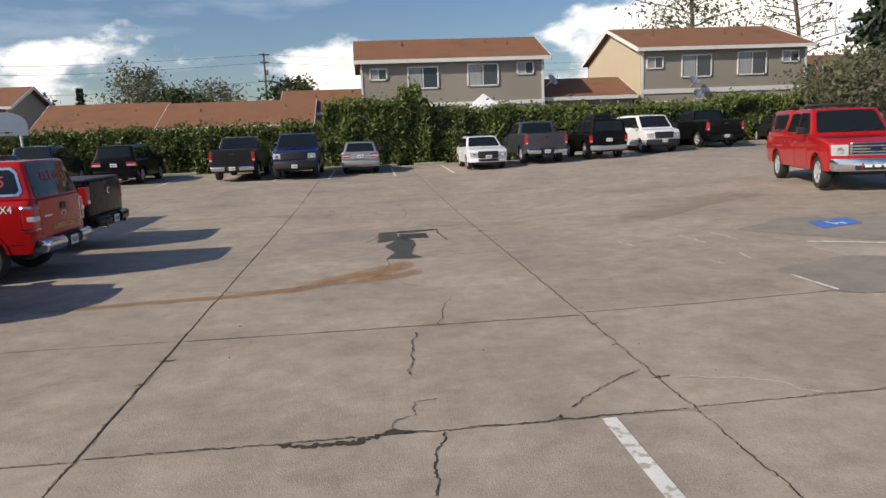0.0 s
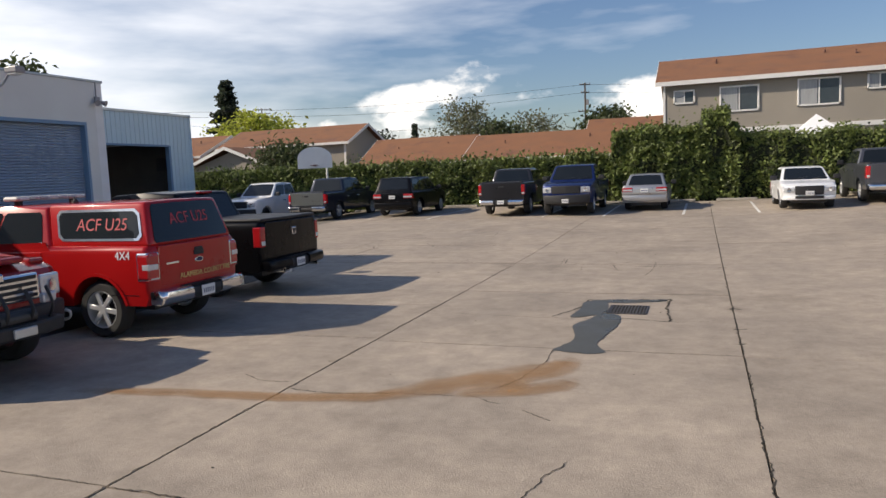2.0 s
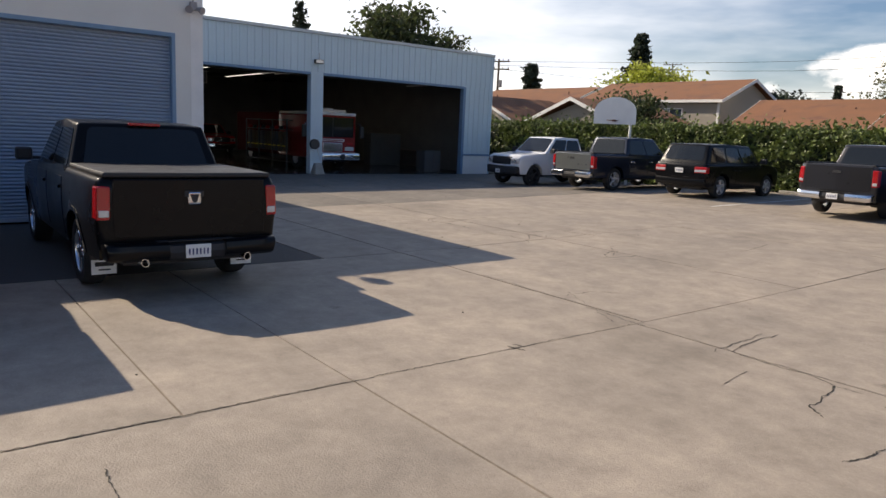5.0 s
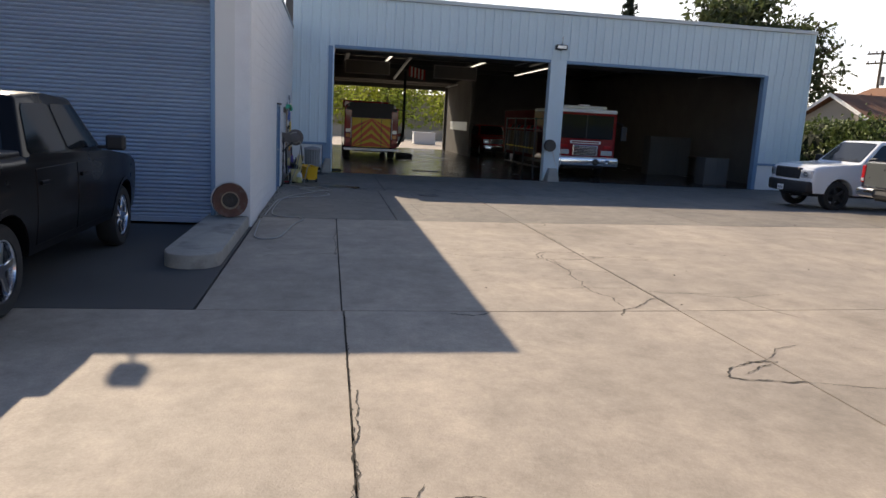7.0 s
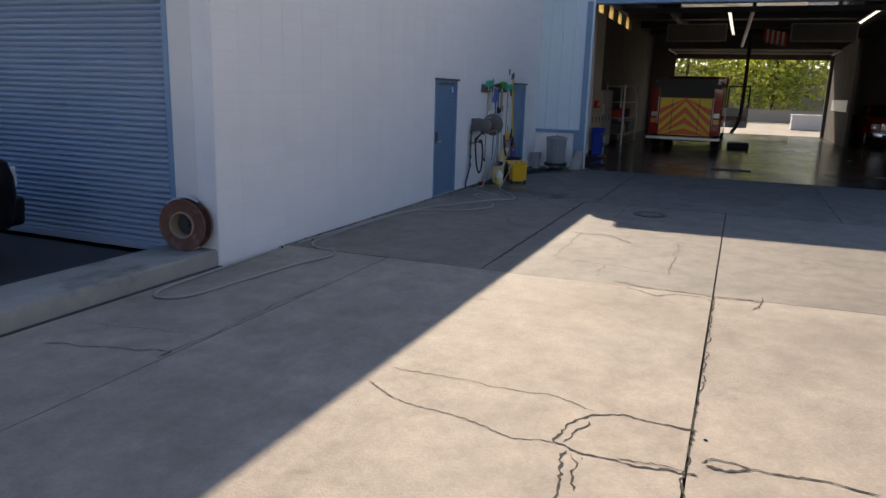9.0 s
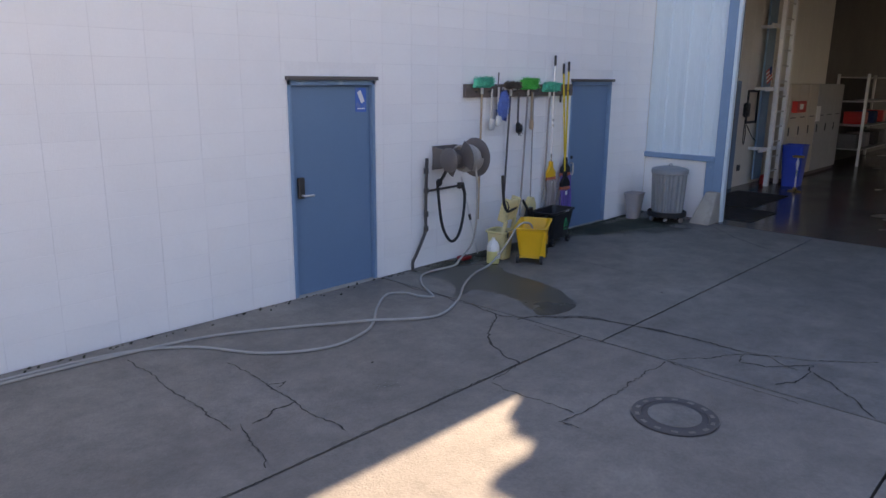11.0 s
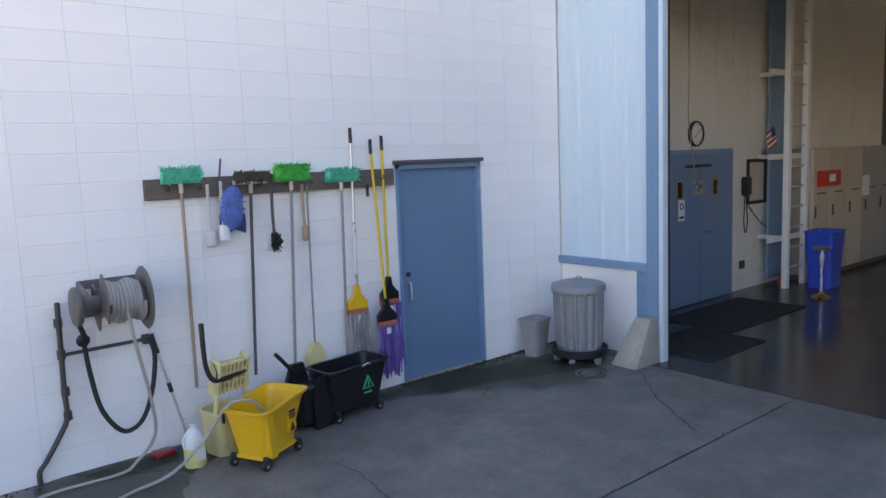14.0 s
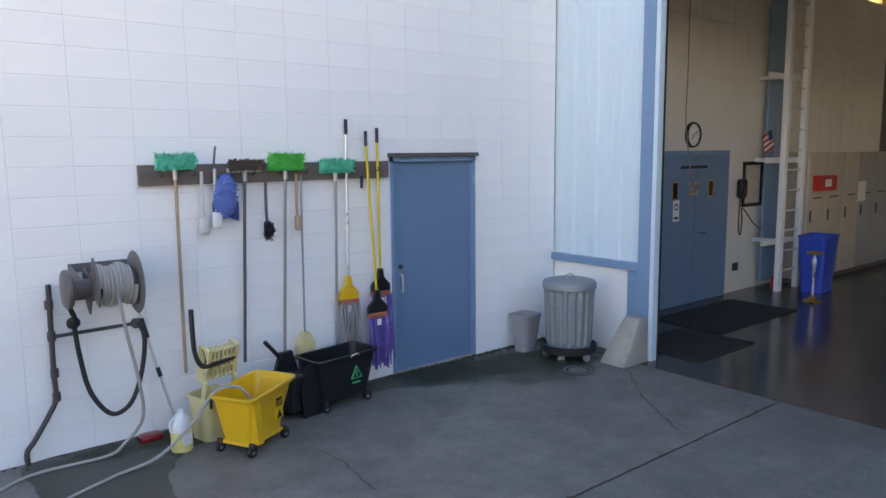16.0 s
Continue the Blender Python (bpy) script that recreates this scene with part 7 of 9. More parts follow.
mid = [bm.verts.new((7.2 + (p.co.x - 7.2) * 0.42, 43.4 + (p.co.y - 43.4) * 0.42, 3.62)) for p in base]
tip = bm.verts.new((7.2, 43.4, 4.2))
low = [bm.verts.new((p.co.x, p.co.y, 2.9)) for p in base]
for k in range(4):
    j = (k + 1) % 4
    bm.faces.new((base[k], base[j], mid[j], mid[k])), bm.faces.new((mid[k], mid[j], tip)), bm.faces.new((low[k], low[j], base[j], base[k]))
part("canopy", bm, "canvas", tent)
for x, y in ((5.75, 41.95), (8.65, 41.95), (8.65, 44.85), (5.75, 44.85)):
    part("pole", cyl(bmesh.new(), (x, y, 0.3), (x, y, 3.1), 0.03, seg=8), "steel_pale", tent)

LOW = (("low tan house with a long brown shingle roof", -26.3, -17.2, 62, 71, 3.15, 5.35, "stucco_tan"), ("low house with a long brown shingle roof", -15.8, -4.4, 60, 69, 3.15, 5.1, "stucco_grey"),
       ("low brown-roofed house behind the tall shrub", -6.5, 3.0, 63, 71, 4.1, 6.0, "stucco_grey"), ("low brown-roofed house beside the station", -62, -47, 66, 76, 5.0, 7.1, "stucco_grey"))
for lab, x0, x1, y0, y1, e, rdg, mt in LOW:
    h = thing("house", lab, "house")
    walls(h, x0, x1, y0, y1, e, rdg, mt)
    gable_roof(h, x0, x1, y0, y1, e, rdg, 0.5)
    roof_vents(h, ((x0 + 2.5, y0 + 2.5, e + 1.2), (x1 - 2.0, y0 + 3.0, e + 1.4)))
h = thing("house", "two-storey grey house with a brown gabled roof", "house")
walls(h, -44.5, -30.2, 66.5, 75, 5.55, 7.3, "stucco_grey")
gable_roof(h, -44.5, -30.2, 66.5, 75, 5.6, 7.35, 0.5)
window(h, -36.2, -33.6, 3.2, 4.9, 66.5)
part("corner_board", B(-30.4, -30.2, 66.45, 66.52, 0.5, 5.5), "house_white", h)
h = thing("house", "brown-roofed house with its gable towards the yard", "house")
walls(h, -40.5, -30.0, 55, 64, 2.9, 4.6, "stucco_grey", along="y")
gable_roof(h, -40.5, -30.0, 55, 64, 2.9, 4.9, 0.6, "y")
h = thing("house", "small brown-roofed house with a dark gable end", "house")
walls(h, -54, -44, 57, 66, 3.2, 5.2, "stucco_grey", along="y")
gable_roof(h, -54, -44, 57, 66, 3.2, 5.4, 0.5, "y")
h = thing("house", "brown flat-roofed house beyond the dry shrubs", "house")
walls(h, 31.5, 45, 52, 62, 5.6, 6.6, "stucco_grey")
gable_roof(h, 31.5, 45, 52, 62, 5.7, 6.9, 0.5)


def tree(label, x, y, height, width, leaf="leaf_tree", seed=1, count=2600, size=0.28, trunk=0.25, base=0.35, kind="round", bare=0.0):
    """A tapered trunk with limbs; leaves in uneven clumps at the limbs' ends."""
    t = thing("tree", label, "tree", group="trees")
    rng = np.random.default_rng(seed)
    z0 = gz(x, y) - 0.1
    bm = bmesh.new()
    tips = []
    tube(bm, ((x, y, z0), (x + rng.normal() * 0.1, y, z0 + height * 0.3), (x + rng.normal() * 0.2, y + rng.normal() * 0.2, z0 + height * 0.62), (x + rng.normal() * 0.3, y, z0 + height * 0.93)), trunk * 0.6, 7)
    n = 26 if kind == "round" else 46
    for k in range(n):
        f = base + (1 - base) * (k + 0.5) / n
        a = k * 2.4 + rng.normal() * 0.3
        if kind == "fir":
            reach = width * 0.5 * (1.04 - f) / (1.0 - base) * rng.uniform(0.6, 1.2)
            up = -0.10 * reach
        else:
            q = (f - base) / (1 - base)
            reach = width * 0.5 * math.sqrt(max(0.05, 1 - (1.7 * q - 0.75) ** 2)) * rng.uniform(0.65, 1.15)
            up = height * 0.10 * rng.uniform(0.3, 1.2)
        p0 = Vector((x, y, z0 + height * f * (0.9 if kind == "round" else 0.97)))
        p1 = p0 + Vector((math.cos(a) * reach, math.sin(a) * reach, up))
        tube(bm, (p0, p0.lerp(p1, 0.5) + Vector((0, 0, 0.03 * reach)), p1), max(0.02, trunk * 0.16), 5)
        tips += [(p0.lerp(p1, s), 0.16 * reach + 0.25) for s in ((0.45, 0.7, 0.95) if kind == "round" else (0.25, 0.5, 0.75, 0.98))]
        if bare:
            for _ in range(5):
                p2 = p0.lerp(p1, rng.uniform(0.4, 1.0))
                tube(bm, (p2, p2 + Vector(rng.normal(size=3) * 0.25 * reach + np.array((0, 0, 0.12 * reach)))), 0.02, 4)
    part("trunk", bm, "bark", t)
    if count:
        count = int(count * 2.2)
        pick = rng.integers(0, len(tips), count)
        spread = 0.10 * width if kind == "round" else 0.05 * width
        c = np.array([tips[i][0] for i in pick]) + rng.normal(size=(count, 3)) * np.array([min(spread, tips[i][1] * 1.5) for i in pick])[:, None] * (np.array((1, 1, 0.75)) if kind == "round" else np.array((1, 1, 0.35)))
        leaves("crown", c, size, seed, leaf, t)
    return t


tree("tall grey-green conifer far behind the houses", -128, 182, 32.5, 15, "leaf_fir", 11, 3600, 0.75, 0.7, 0.22, "fir")
tree("young yellow-green tree behind the roofs", -67, 106, 13, 13, "leaf_bright", 12, 3200, 0.34, 0.3, 0.3)
tree("pale budding tree behind the roofs", -32, 111, 12.8, 11, "leaf_pale", 13, 1800, 0.24, 0.3, 0.25, bare=1)
tree("thin budding tree behind the roofs", -22, 114, 10.8, 10, "leaf_pale", 14, 1100, 0.24, 0.25, 0.25, bare=1)
tree("brownish tree behind the roofs", -26, 108, 9.6, 9, "leaf_tree", 15, 1500, 0.28, 0.25, 0.25)
tree("dark cypress behind the roofs", -38, 104, 10, 3.4, "leaf_dark", 16, 1500, 0.22, 0.25, 0.12, "fir")
tree("dark round tree behind the roofs", -43, 102, 8.6, 8, "leaf_dark", 17, 1500, 0.3, 0.25, 0.2)
tree("dark round tree behind the roofs", -9, 100, 9.2, 8, "leaf_tree", 18, 1500, 0.3, 0.25, 0.2)
tree("green bush between the houses", -29.3, 54.2, 5.0, 5.5, "leaf_tree", 19, 2600, 0.16, 0.15, 0.15)
tree("large dark green tree behind the station", -61, 55.5, 14.4, 11, "leaf_tree", 20, 4200, 0.32, 0.35, 0.25)
tree("sparse tree behind the station", -60, 61, 12.6, 7, "leaf_tree", 21, 900, 0.26, 0.25, 0.4, bare=1)
tree("thin bare-topped conifer behind the station", -70, 49, 15.6, 4, "leaf_fir", 22, 380, 0.3, 0.25, 0.5, "fir")
tree("dark conifer beyond the houses", -63, 77, 11.2, 6, "leaf_dark", 23, 2200, 0.3, 0.3, 0.1, "fir")
tree("bare budding tree behind the tan house", 30, 64.5, 13.2, 12, "leaf_pale", 24, 900, 0.2, 0.3, 0.3, bare=1)
tree("bare tree with long limbs behind the houses", 40, 64, 13.6, 11, "leaf_pale", 25, 160, 0.2, 0.3, 0.3, bare=1)
tree("large dark conifer at the yard corner", 38.0, 49.5, 11.5, 8.5, "leaf_dark", 26, 3400, 0.3, 0.4, 0.2, "fir")
tree("dry straw-coloured shrub at the yard corner", 27.6, 40.5, 4.2, 5.5, "leaf_pale", 27, 1500, 0.14, 0.1, 0.1, bare=1)
tree("dry straw-coloured shrub at the yard corner", 32.0, 44.0, 5.2, 6.5, "leaf_pale", 28, 1600, 0.16, 0.1, 0.1, bare=1)
tree("small round tree between the houses", 14.8, 70, 8.6, 4.5, "leaf_tree", 29, 900, 0.24, 0.2, 0.3)
tree("green tree behind the grey-brown house", 6.0, 92, 11.6, 6, "leaf_tree", 30, 1200, 0.3, 0.25, 0.3)
for k, (x, y, h, w, s) in enumerate(((-82, 18, 9, 10, 31), (-80, 26, 7.5, 9, 32), (-84, 34, 10, 11, 33), (-90, 10, 12, 12, 34), (-95, 24, 14, 13, 35))):
    tree("sunlit yellow-green tree across the street", x, y, h, w, "leaf_bright" if k < 3 else "leaf_tree", s, 1100, 0.26, 0.25, 0.2)
t = thing("utility_cabinet", "low white utility cabinet across the street", "cabinet")
part("body", B(-59.2, -58.0, 26.55, 28.3, 0.0, 0.92, 0.02), "white_paint", t)
part("lid", B(-59.25, -57.95, 26.5, 28.35, 0.92, 0.98, 0.01), "white_paint", t)
one("street_house", B(-110, -100, 0, 50, 0, 5.5), "stucco_tan", "plain tan building across the street", "building", kind="structure")


def utility_pole(x, y, h, label, arms):
    t = thing("utility_pole", label, "utility pole", pose(x, y, 0, 0, 0, 25))
    part("pole", cyl(bmesh.new(), (0, 0, 0), (0, 0, h), 0.2, 0.13, 10), "bark", t)
    for z, w in arms:
        arm = part("crossarm", B(-w, w, -0.08, 0.08, h - z - 0.08, h - z + 0.08), "bark", t)
        for k in (-0.9, -0.4, 0.4, 0.9):
            part("insulator", cyl(bmesh.new(), (k * w, 0, h - z + 0.08), (k * w, 0, h - z + 0.3), 0.07, seg=8), "grey_bin", arm)
    part("transformer", cyl(bmesh.new(), (0.35, 0, h - 3.6), (0.35, 0, h - 2.7), 0.24, seg=12), "grey_bin", t)


utility_pole(-15.75, 124.5, 16.0, "tall dark timber utility pole with crossarms", ((0.3, 0.9), (1.6, 0.7), (4.6, 1.2)))
utility_pole(-69.5, 77.3, 11.8, "timber utility pole with crossarms beyond the houses", ((0.3, 1.5), (1.3, 1.5)))
utility_pole(-105, 165, 21.0, "distant timber utility pole with crossarms", ((0.3, 2.2), (1.4, 2.2)))
for k, z in enumerate((15.7, 14.4, 11.4)):
    for way in (((-69.5, 77.3, 11.5 - k * 0.5), (-42, 100, z * 0.86 - 1.2), (-15.75, 124.5, z)), ((-15.75, 124.5, z), (30, 134, z - 1.8), (80, 145, z))):
        one("power_line", tube(bmesh.new(), way, 0.02, 4), "steel_dark", "thin dark overhead power line between poles", "power line", group="power lines")

hoop = thing("basketball_hoop", "white basketball backboard on a white pole", "basketball hoop", pose(-17.1, 37.6, gz(-17.1, 37.6), 0, 0, 22))
part("pole", tube(bmesh.new(), ((0.55, 0.5, 0), (0.55, 0.5, 2.4), (0.5, 0.4, 3.0), (0.2, 0.05, 3.25)), 0.06, 10), "white_paint", hoop)
prof = [(-0.9, 2.55), (0.9, 2.55), (0.9, 3.05)] + [(0.9 * math.cos(a), 3.05 + 0.62 * math.sin(a)) for a in [math.pi * k / 14 for k in range(1, 14)]] + [(-0.9, 3.05)]
bb = part("backboard", prism(bmesh.new(), prof, -0.02, 0.02, "y"), "white_paint", hoop)
rim = bmesh.new()
tube(rim, [(0.23 * math.cos(a), -0.28 + 0.23 * math.sin(a), 2.70) for a in [math.tau * k / 14 for k in range(15)]], 0.012, 6)
box(rim, -0.08, 0.08, -0.07, -0.02, 2.66, 2.74)
part("rim", rim, "rust", bb)
for s in (-1, 1):
    part("brace", tube(bmesh.new(), ((s * 0.4, 0.03, 2.75), (0.3, 0.3, 2.9), (0.55, 0.5, 2.7)), 0.02, 6), "white_paint", hoop)


# ---- tools along the white wall ----
WY = AY + 0.004


def fuzzy(bm, x0, x1, y0, y1, z0, z1, n, seed, ln=0.04, w=0.006):
    """A tuft block: many short bristles standing out of a small box."""
    rng = random.Random(seed)
    for _ in range(n):
        x, y, z = rng.uniform(x0, x1), rng.uniform(y0, y1), rng.uniform(z0, z1)
        d = Vector((rng.gauss(0, 0.5), rng.uniform(0.2, 1.0), rng.gauss(0, 0.7))).normalized() * ln * rng.uniform(0.6, 1.2)
        s = Vector((d.z, 0, -d.x)).normalized() * w if abs(d.x) + abs(d.z) > 1e-4 else Vector((w, 0, 0))
        p = Vector((x, y, z))
        bm.faces.new([bm.verts.new(q) for q in (p - s, p + s, p + d + s * 0.7, p + d - s * 0.7)])
    return bm


t = thing("tool_rack", "weathered dark plank with hooks, screwed to the wall", "tool rack")
part("plank", B(-22.33, -20.14, WY, WY + 0.042, 1.885, 2.035, 0.004), "wood_grey", t)
for k in range(9):
    part("hook", tube(bmesh.new(), ((-20.3 - k * 0.235, WY + 0.03, 1.955), (-20.3 - k * 0.235, WY + 0.085, 1.95), (-20.3 - k * 0.235, WY + 0.09, 1.985)), 0.006, 6), "steel_dark", t)


def brush(x0, x1, z0, z1, foot, bristle, handle, label, seed, lean=0.0):
    t = thing("brush", label, "brush", group="brushes on the rack")
    xm = (x0 + x1) / 2
    part("head", box(bmesh.new(), x0, x1, WY + 0.045, WY + 0.10, z0 + 0.01, z0 + 0.05, 0.01, seg=2), "pale_plastic" if bristle == "brown_bristle" else bristle, t)
    bm = box(bmesh.new(), x0, x1, WY + 0.05, WY + 0.13, z0 + 0.03, z1 - 0.01, 0.015)
    fuzzy(bm, x0, x1, WY + 0.10, WY + 0.135, z0 + 0.03, z1, 420, seed, 0.035, 0.004)
    fuzzy(bm, x0, x1, WY + 0.05, WY + 0.13, z1 - 0.02, z1, 220, seed + 1, 0.03, 0.004)
    part("bristles", bm, bristle, t)
    p = part("handle", cyl(bmesh.new(), (xm, WY + 0.075, z0 + 0.02), (xm + lean, WY + 0.05, foot), 0.0125, 0.0125, 10), handle, t, smooth=True)
    part("collar", cyl(bmesh.new(), (xm, WY + 0.075, z0 - 0.06), (xm, WY + 0.075, z0 + 0.03), 0.018, seg=10), "steel_pale", p)


brush(-20.53, -20.25, 1.985, 2.105, 0.44, "green_bristle", "wood_handle", "teal-green scrub brush on a long wooden handle", 41)
brush(-21.07, -20.79, 1.955, 2.055, 0.43, "brown_bristle", "dark_handle", "brown push broom on a dark handle", 43, 0.06)
brush(-21.43, -21.13, 1.96, 2.10, 0.37, "lime_bristle", "grey_handle", "bright green scrub brush on a grey handle", 45, 0.06)
brush(-21.90, -21.60, 1.93, 2.05, 0.36, "green_bristle", "grey_handle", "teal-green scrub brush on a grey handle", 47, 0.02)


def paddle(name, x, z1, z0, head, mat, head_mat, label, y=0.06):
    t = thing(name, label, "hand brush", group="hand tools on the rack")
    part("handle", tube(bmesh.new(), ((x, WY + y, z1), (x + 0.004, WY + y, (z0 + z1) / 2), (x, WY + y, z0 + 0.12)), 0.013, 8), mat, t)
    bm = box(bmesh.new(), x - head, x + head, WY + y - 0.02, WY + y + 0.035, z0, z0 + 0.13, 0.022, seg=3)
    if head_mat in ("brown_bristle", "black_plastic"):
        fuzzy(bm, x - head, x + head, WY + y, WY + y + 0.04, z0, z0 + 0.1, 160, int(x * -100), 0.04, 0.005)
    part("head", bm, head_mat, t, smooth=True)


paddle("hand_brush", -20.59, 1.98, 1.50, 0.038, "pale_plastic", "pale_plastic", "white long-handled hand brush hanging from the rack")
paddle("hand_brush", -20.685, 2.00, 1.54, 0.04, "pale_plastic", "milk_plastic", "white long-handled hand brush hanging from the rack", 0.085)
one("bent_rod", tube(bmesh.new(), ((-20.69, WY + 0.06, 1.93), (-20.69, WY + 0.07, 2.05), (-20.71, WY + 0.06, 2.17)), 0.008, 6), "dark_handle", "thin dark bent rod behind the rack", "rod")
paddle("hand_brush", -21.11, 1.93, 1.44, 0.03, "dark_handle", "black_plastic", "dark brush with splayed black bristles")
paddle("hand_brush", -21.385, 1.94, 1.47, 0.026, "wood_handle", "wood_handle", "slim wooden hand brush hanging from the rack")
t = thing("wash_mitt", "fluffy bright blue wash mitt hanging with a navy cloth", "wash mitt")
bm = bmesh.new()
bmesh.ops.create_icosphere(bm, subdivisions=3, radius=1.0, matrix=pose(-20.755, WY + 0.10, 1.79, 0, -6, 0) @ Matrix.Diagonal((0.088, 0.05, 0.165, 1)))
for v in bm.verts:
    v.co += Vector((noise.noise(v.co * 30), noise.noise(v.co * 30 + Vector((3, 0, 0))), noise.noise(v.co * 30 + Vector((0, 7, 0))))) * 0.012
mitt_pts = [v.co.copy() for v in bm.verts]
for p in mitt_pts:
    for _ in range(3):
        fuzzy(bm, p.x - 0.01, p.x + 0.01, p.y - 0.002, p.y + 0.004, p.z - 0.01, p.z + 0.01, 1, int(p.x * 1e4 + p.z * 1e5) + _, 0.02, 0.005)
part("mitt", bm, "blue_mitt", t)
bm = bmesh.new()
prev = None
for k in range(7):
    z = 1.74 - k * 0.02
    row = [bm.verts.new((-20.66 - j * 0.03, WY + 0.065 + 0.012 * math.sin(j * 1.9 + k * 0.4), z - 0.012 * abs(j - 4) * (k / 6) + (0.0 if j else 0.0))) for j in range(8)]
    if prev:
        for j in range(7):
            bm.faces.new((prev[j], prev[j + 1], row[j + 1], row[j]))
    prev = row
part("cloth", bm, "navy_cloth", t)
one("grip_stub", cyl(bmesh.new(), (-22.02, WY + 0.06, 1.80), (-22.02, WY + 0.06, 1.91), 0.014, seg=10), "black_plastic", "short black handle grip hung on the rack", "handle")


def strands(x0, x1, z1, z0, y, n, seed, mat, parent, spread=0.04):
    bm = bmesh.new()
    rng = random.Random(seed)
    for k in range(n):
        x = x0 + (x1 - x0) * (k + 0.5) / n
        yy = y + rng.uniform(-0.02, 0.035)
        zb = z0 + rng.uniform(-0.03, 0.05)
        dx = rng.uniform(-spread, spread)
        tube(bm, ((x, yy, z1), (x + dx * 0.3, yy + 0.015, (z1 + z0) / 2 + 0.05), (x + dx, yy + rng.uniform(-0.01, 0.02), zb)), 0.0065, 5)
    return tagged(part("yarn", bm, mat, parent), kind="stuff")


def mop(x, top, clamp_z, head, pole, clamp, yarn, label, grip=True, xb=None, y=0.07, seed=1):
    t = thing("mop", label, "mop", group="mops against the wall")
    xb = x if xb is None else xb
    part("pole", cyl(bmesh.new(), (x, WY + 0.05, top - 0.12), (xb, WY + y, clamp_z), 0.0125, seg=10), pole, t, smooth=True)
    part("grip", cyl(bmesh.new(), (x, WY + 0.05, top - 0.13), (x, WY + 0.05, top), 0.0155, seg=10), "black_plastic", t, smooth=True)
    bm = bmesh.new()
    prism(bm, [(xb - 0.02, clamp_z + 0.08), (xb + 0.02, clamp_z + 0.08), (xb + 0.03, clamp_z), (xb + 0.095, clamp_z - 0.07), (xb + 0.095, clamp_z - 0.13), (xb - 0.095, clamp_z - 0.13), (xb - 0.095, clamp_z - 0.07), (xb - 0.03, clamp_z)], WY + y - 0.02, WY + y + 0.02)
    part("clamp", bm, clamp, t)
    part("headband", box(bmesh.new(), xb - 0.10, xb + 0.10, WY + y - 0.03, WY + y + 0.03, clamp_z - 0.18, clamp_z - 0.125, 0.015, seg=2), "mop_band", t)
    part("tag", B(xb - 0.02, xb + 0.025, WY + y + 0.032, WY + y + 0.035, clamp_z - 0.24, clamp_z - 0.185), "paper", t)
    strands(xb - 0.105, xb + 0.105, clamp_z - 0.16, head, WY + y, 34, seed, yarn, t)


mop(-21.88, 2.40, 0.95, 0.34, "alu_handle", "yellow_plastic", "mop_grey", "string mop with a yellow clamp and aluminium pole", xb=-21.85, seed=51)
mop(-22.08, 2.30, 0.80, 0.17, "yellow_handle", "black_plastic", "mop_purple", "purple string mop on a yellow pole", xb=-22.11, y=0.13, seed=52)
mop(-22.20, 2.33, 0.98, 0.24, "yellow_handle", "black_plastic", "mop_purple", "purple string mop with a black clamp and yellow pole", xb=-22.19, seed=53)
t = thing("dust_scoop", "cream plastic scoop on a thin grey stick", "scoop")
part("stick", cyl(bmesh.new(), (-21.43, WY + 0.05, 1.93), (-21.40, WY + 0.08, 0.55), 0.009, seg=8), "grey_handle", t)
part("scoop", prism(bmesh.new(), [(-21.37, 0.60), (-21.43, 0.60), (-21.48, 0.50), (-21.47, 0.38), (-21.33, 0.38), (-21.32, 0.50)], WY + 0.05, WY + 0.12), "pale_yellow", t)
part("bristle", B(-21.47, -21.34, WY + 0.05, WY + 0.11, 0.28, 0.385, 0.01), "mop_purple", t)

# hose reel with its pipes
t = thing("hose_reel", "grey steel wall-mounted hose reel with a pale wound hose", "hose reel")
RC = (18.86, 1.24)


def on_axis(x):
    return pose(x, RC[0], RC[1], 0, 90, 0)


def cut_flange(x):
    """A flange with two wide notches in its rim."""
    bm = bmesh.new()
    ring = []
    for k in range(48):
        a = math.tau * k / 48
        q = math.cos(2 * (a - 0.35))
        ring.append((RC[0] + (0.22 if q > -0.25 else 0.10) * math.cos(a), RC[1] + (0.22 if q > -0.25 else 0.10) * math.sin(a)))
    return prism(bm, ring, x - 0.006, x + 0.006, "x")


part("cut_flange", cut_flange(-19.71), "reel", t)
for x in (-19.99,):
    part("flange", lathe(bmesh.new(), ((0, -0.006), (0.21, -0.006), (0.218, 0), (0.21, 0.006), (0, 0.006)), on_axis(x), 36), "reel", t, smooth=True)
part("drum", lathe(bmesh.new(), ((0.08, -0.14), (0.08, 0.14)), on_axis(-19.85), 20), "reel", t)
bm = bmesh.new()
pts = []
for k in range(9 * 14 + 1):
    a = math.tau * k / 14
    pts.append((-19.74 - 0.22 * k / (9 * 14), RC[0] + (0.128 + 0.012 * math.sin(k * 0.37)) * math.cos(a), RC[1] + (0.128 + 0.012 * math.sin(k * 0.37)) * math.sin(a)))
tube(bm, pts, 0.0140, 7)
part("wound_hose", bm, "hose", t)
part("motor", lathe(bmesh.new(), ((0.055, -0.12), (0.06, -0.03), (0.075, 0.0), (0.12, 0.015), (0.13, 0.03), (0.13, 0.05), (0.115, 0.062), (0.04, 0.07), (0, 0.075)), on_axis(-19.60), 24), "reel", t, smooth=True)
bm = bmesh.new()
prism(bm, [(18.53, 1.36), (18.86, 1.30), (18.90, 1.22), (18.86, 1.18), (18.53, 1.10)], -19.655, -19.64, "x")
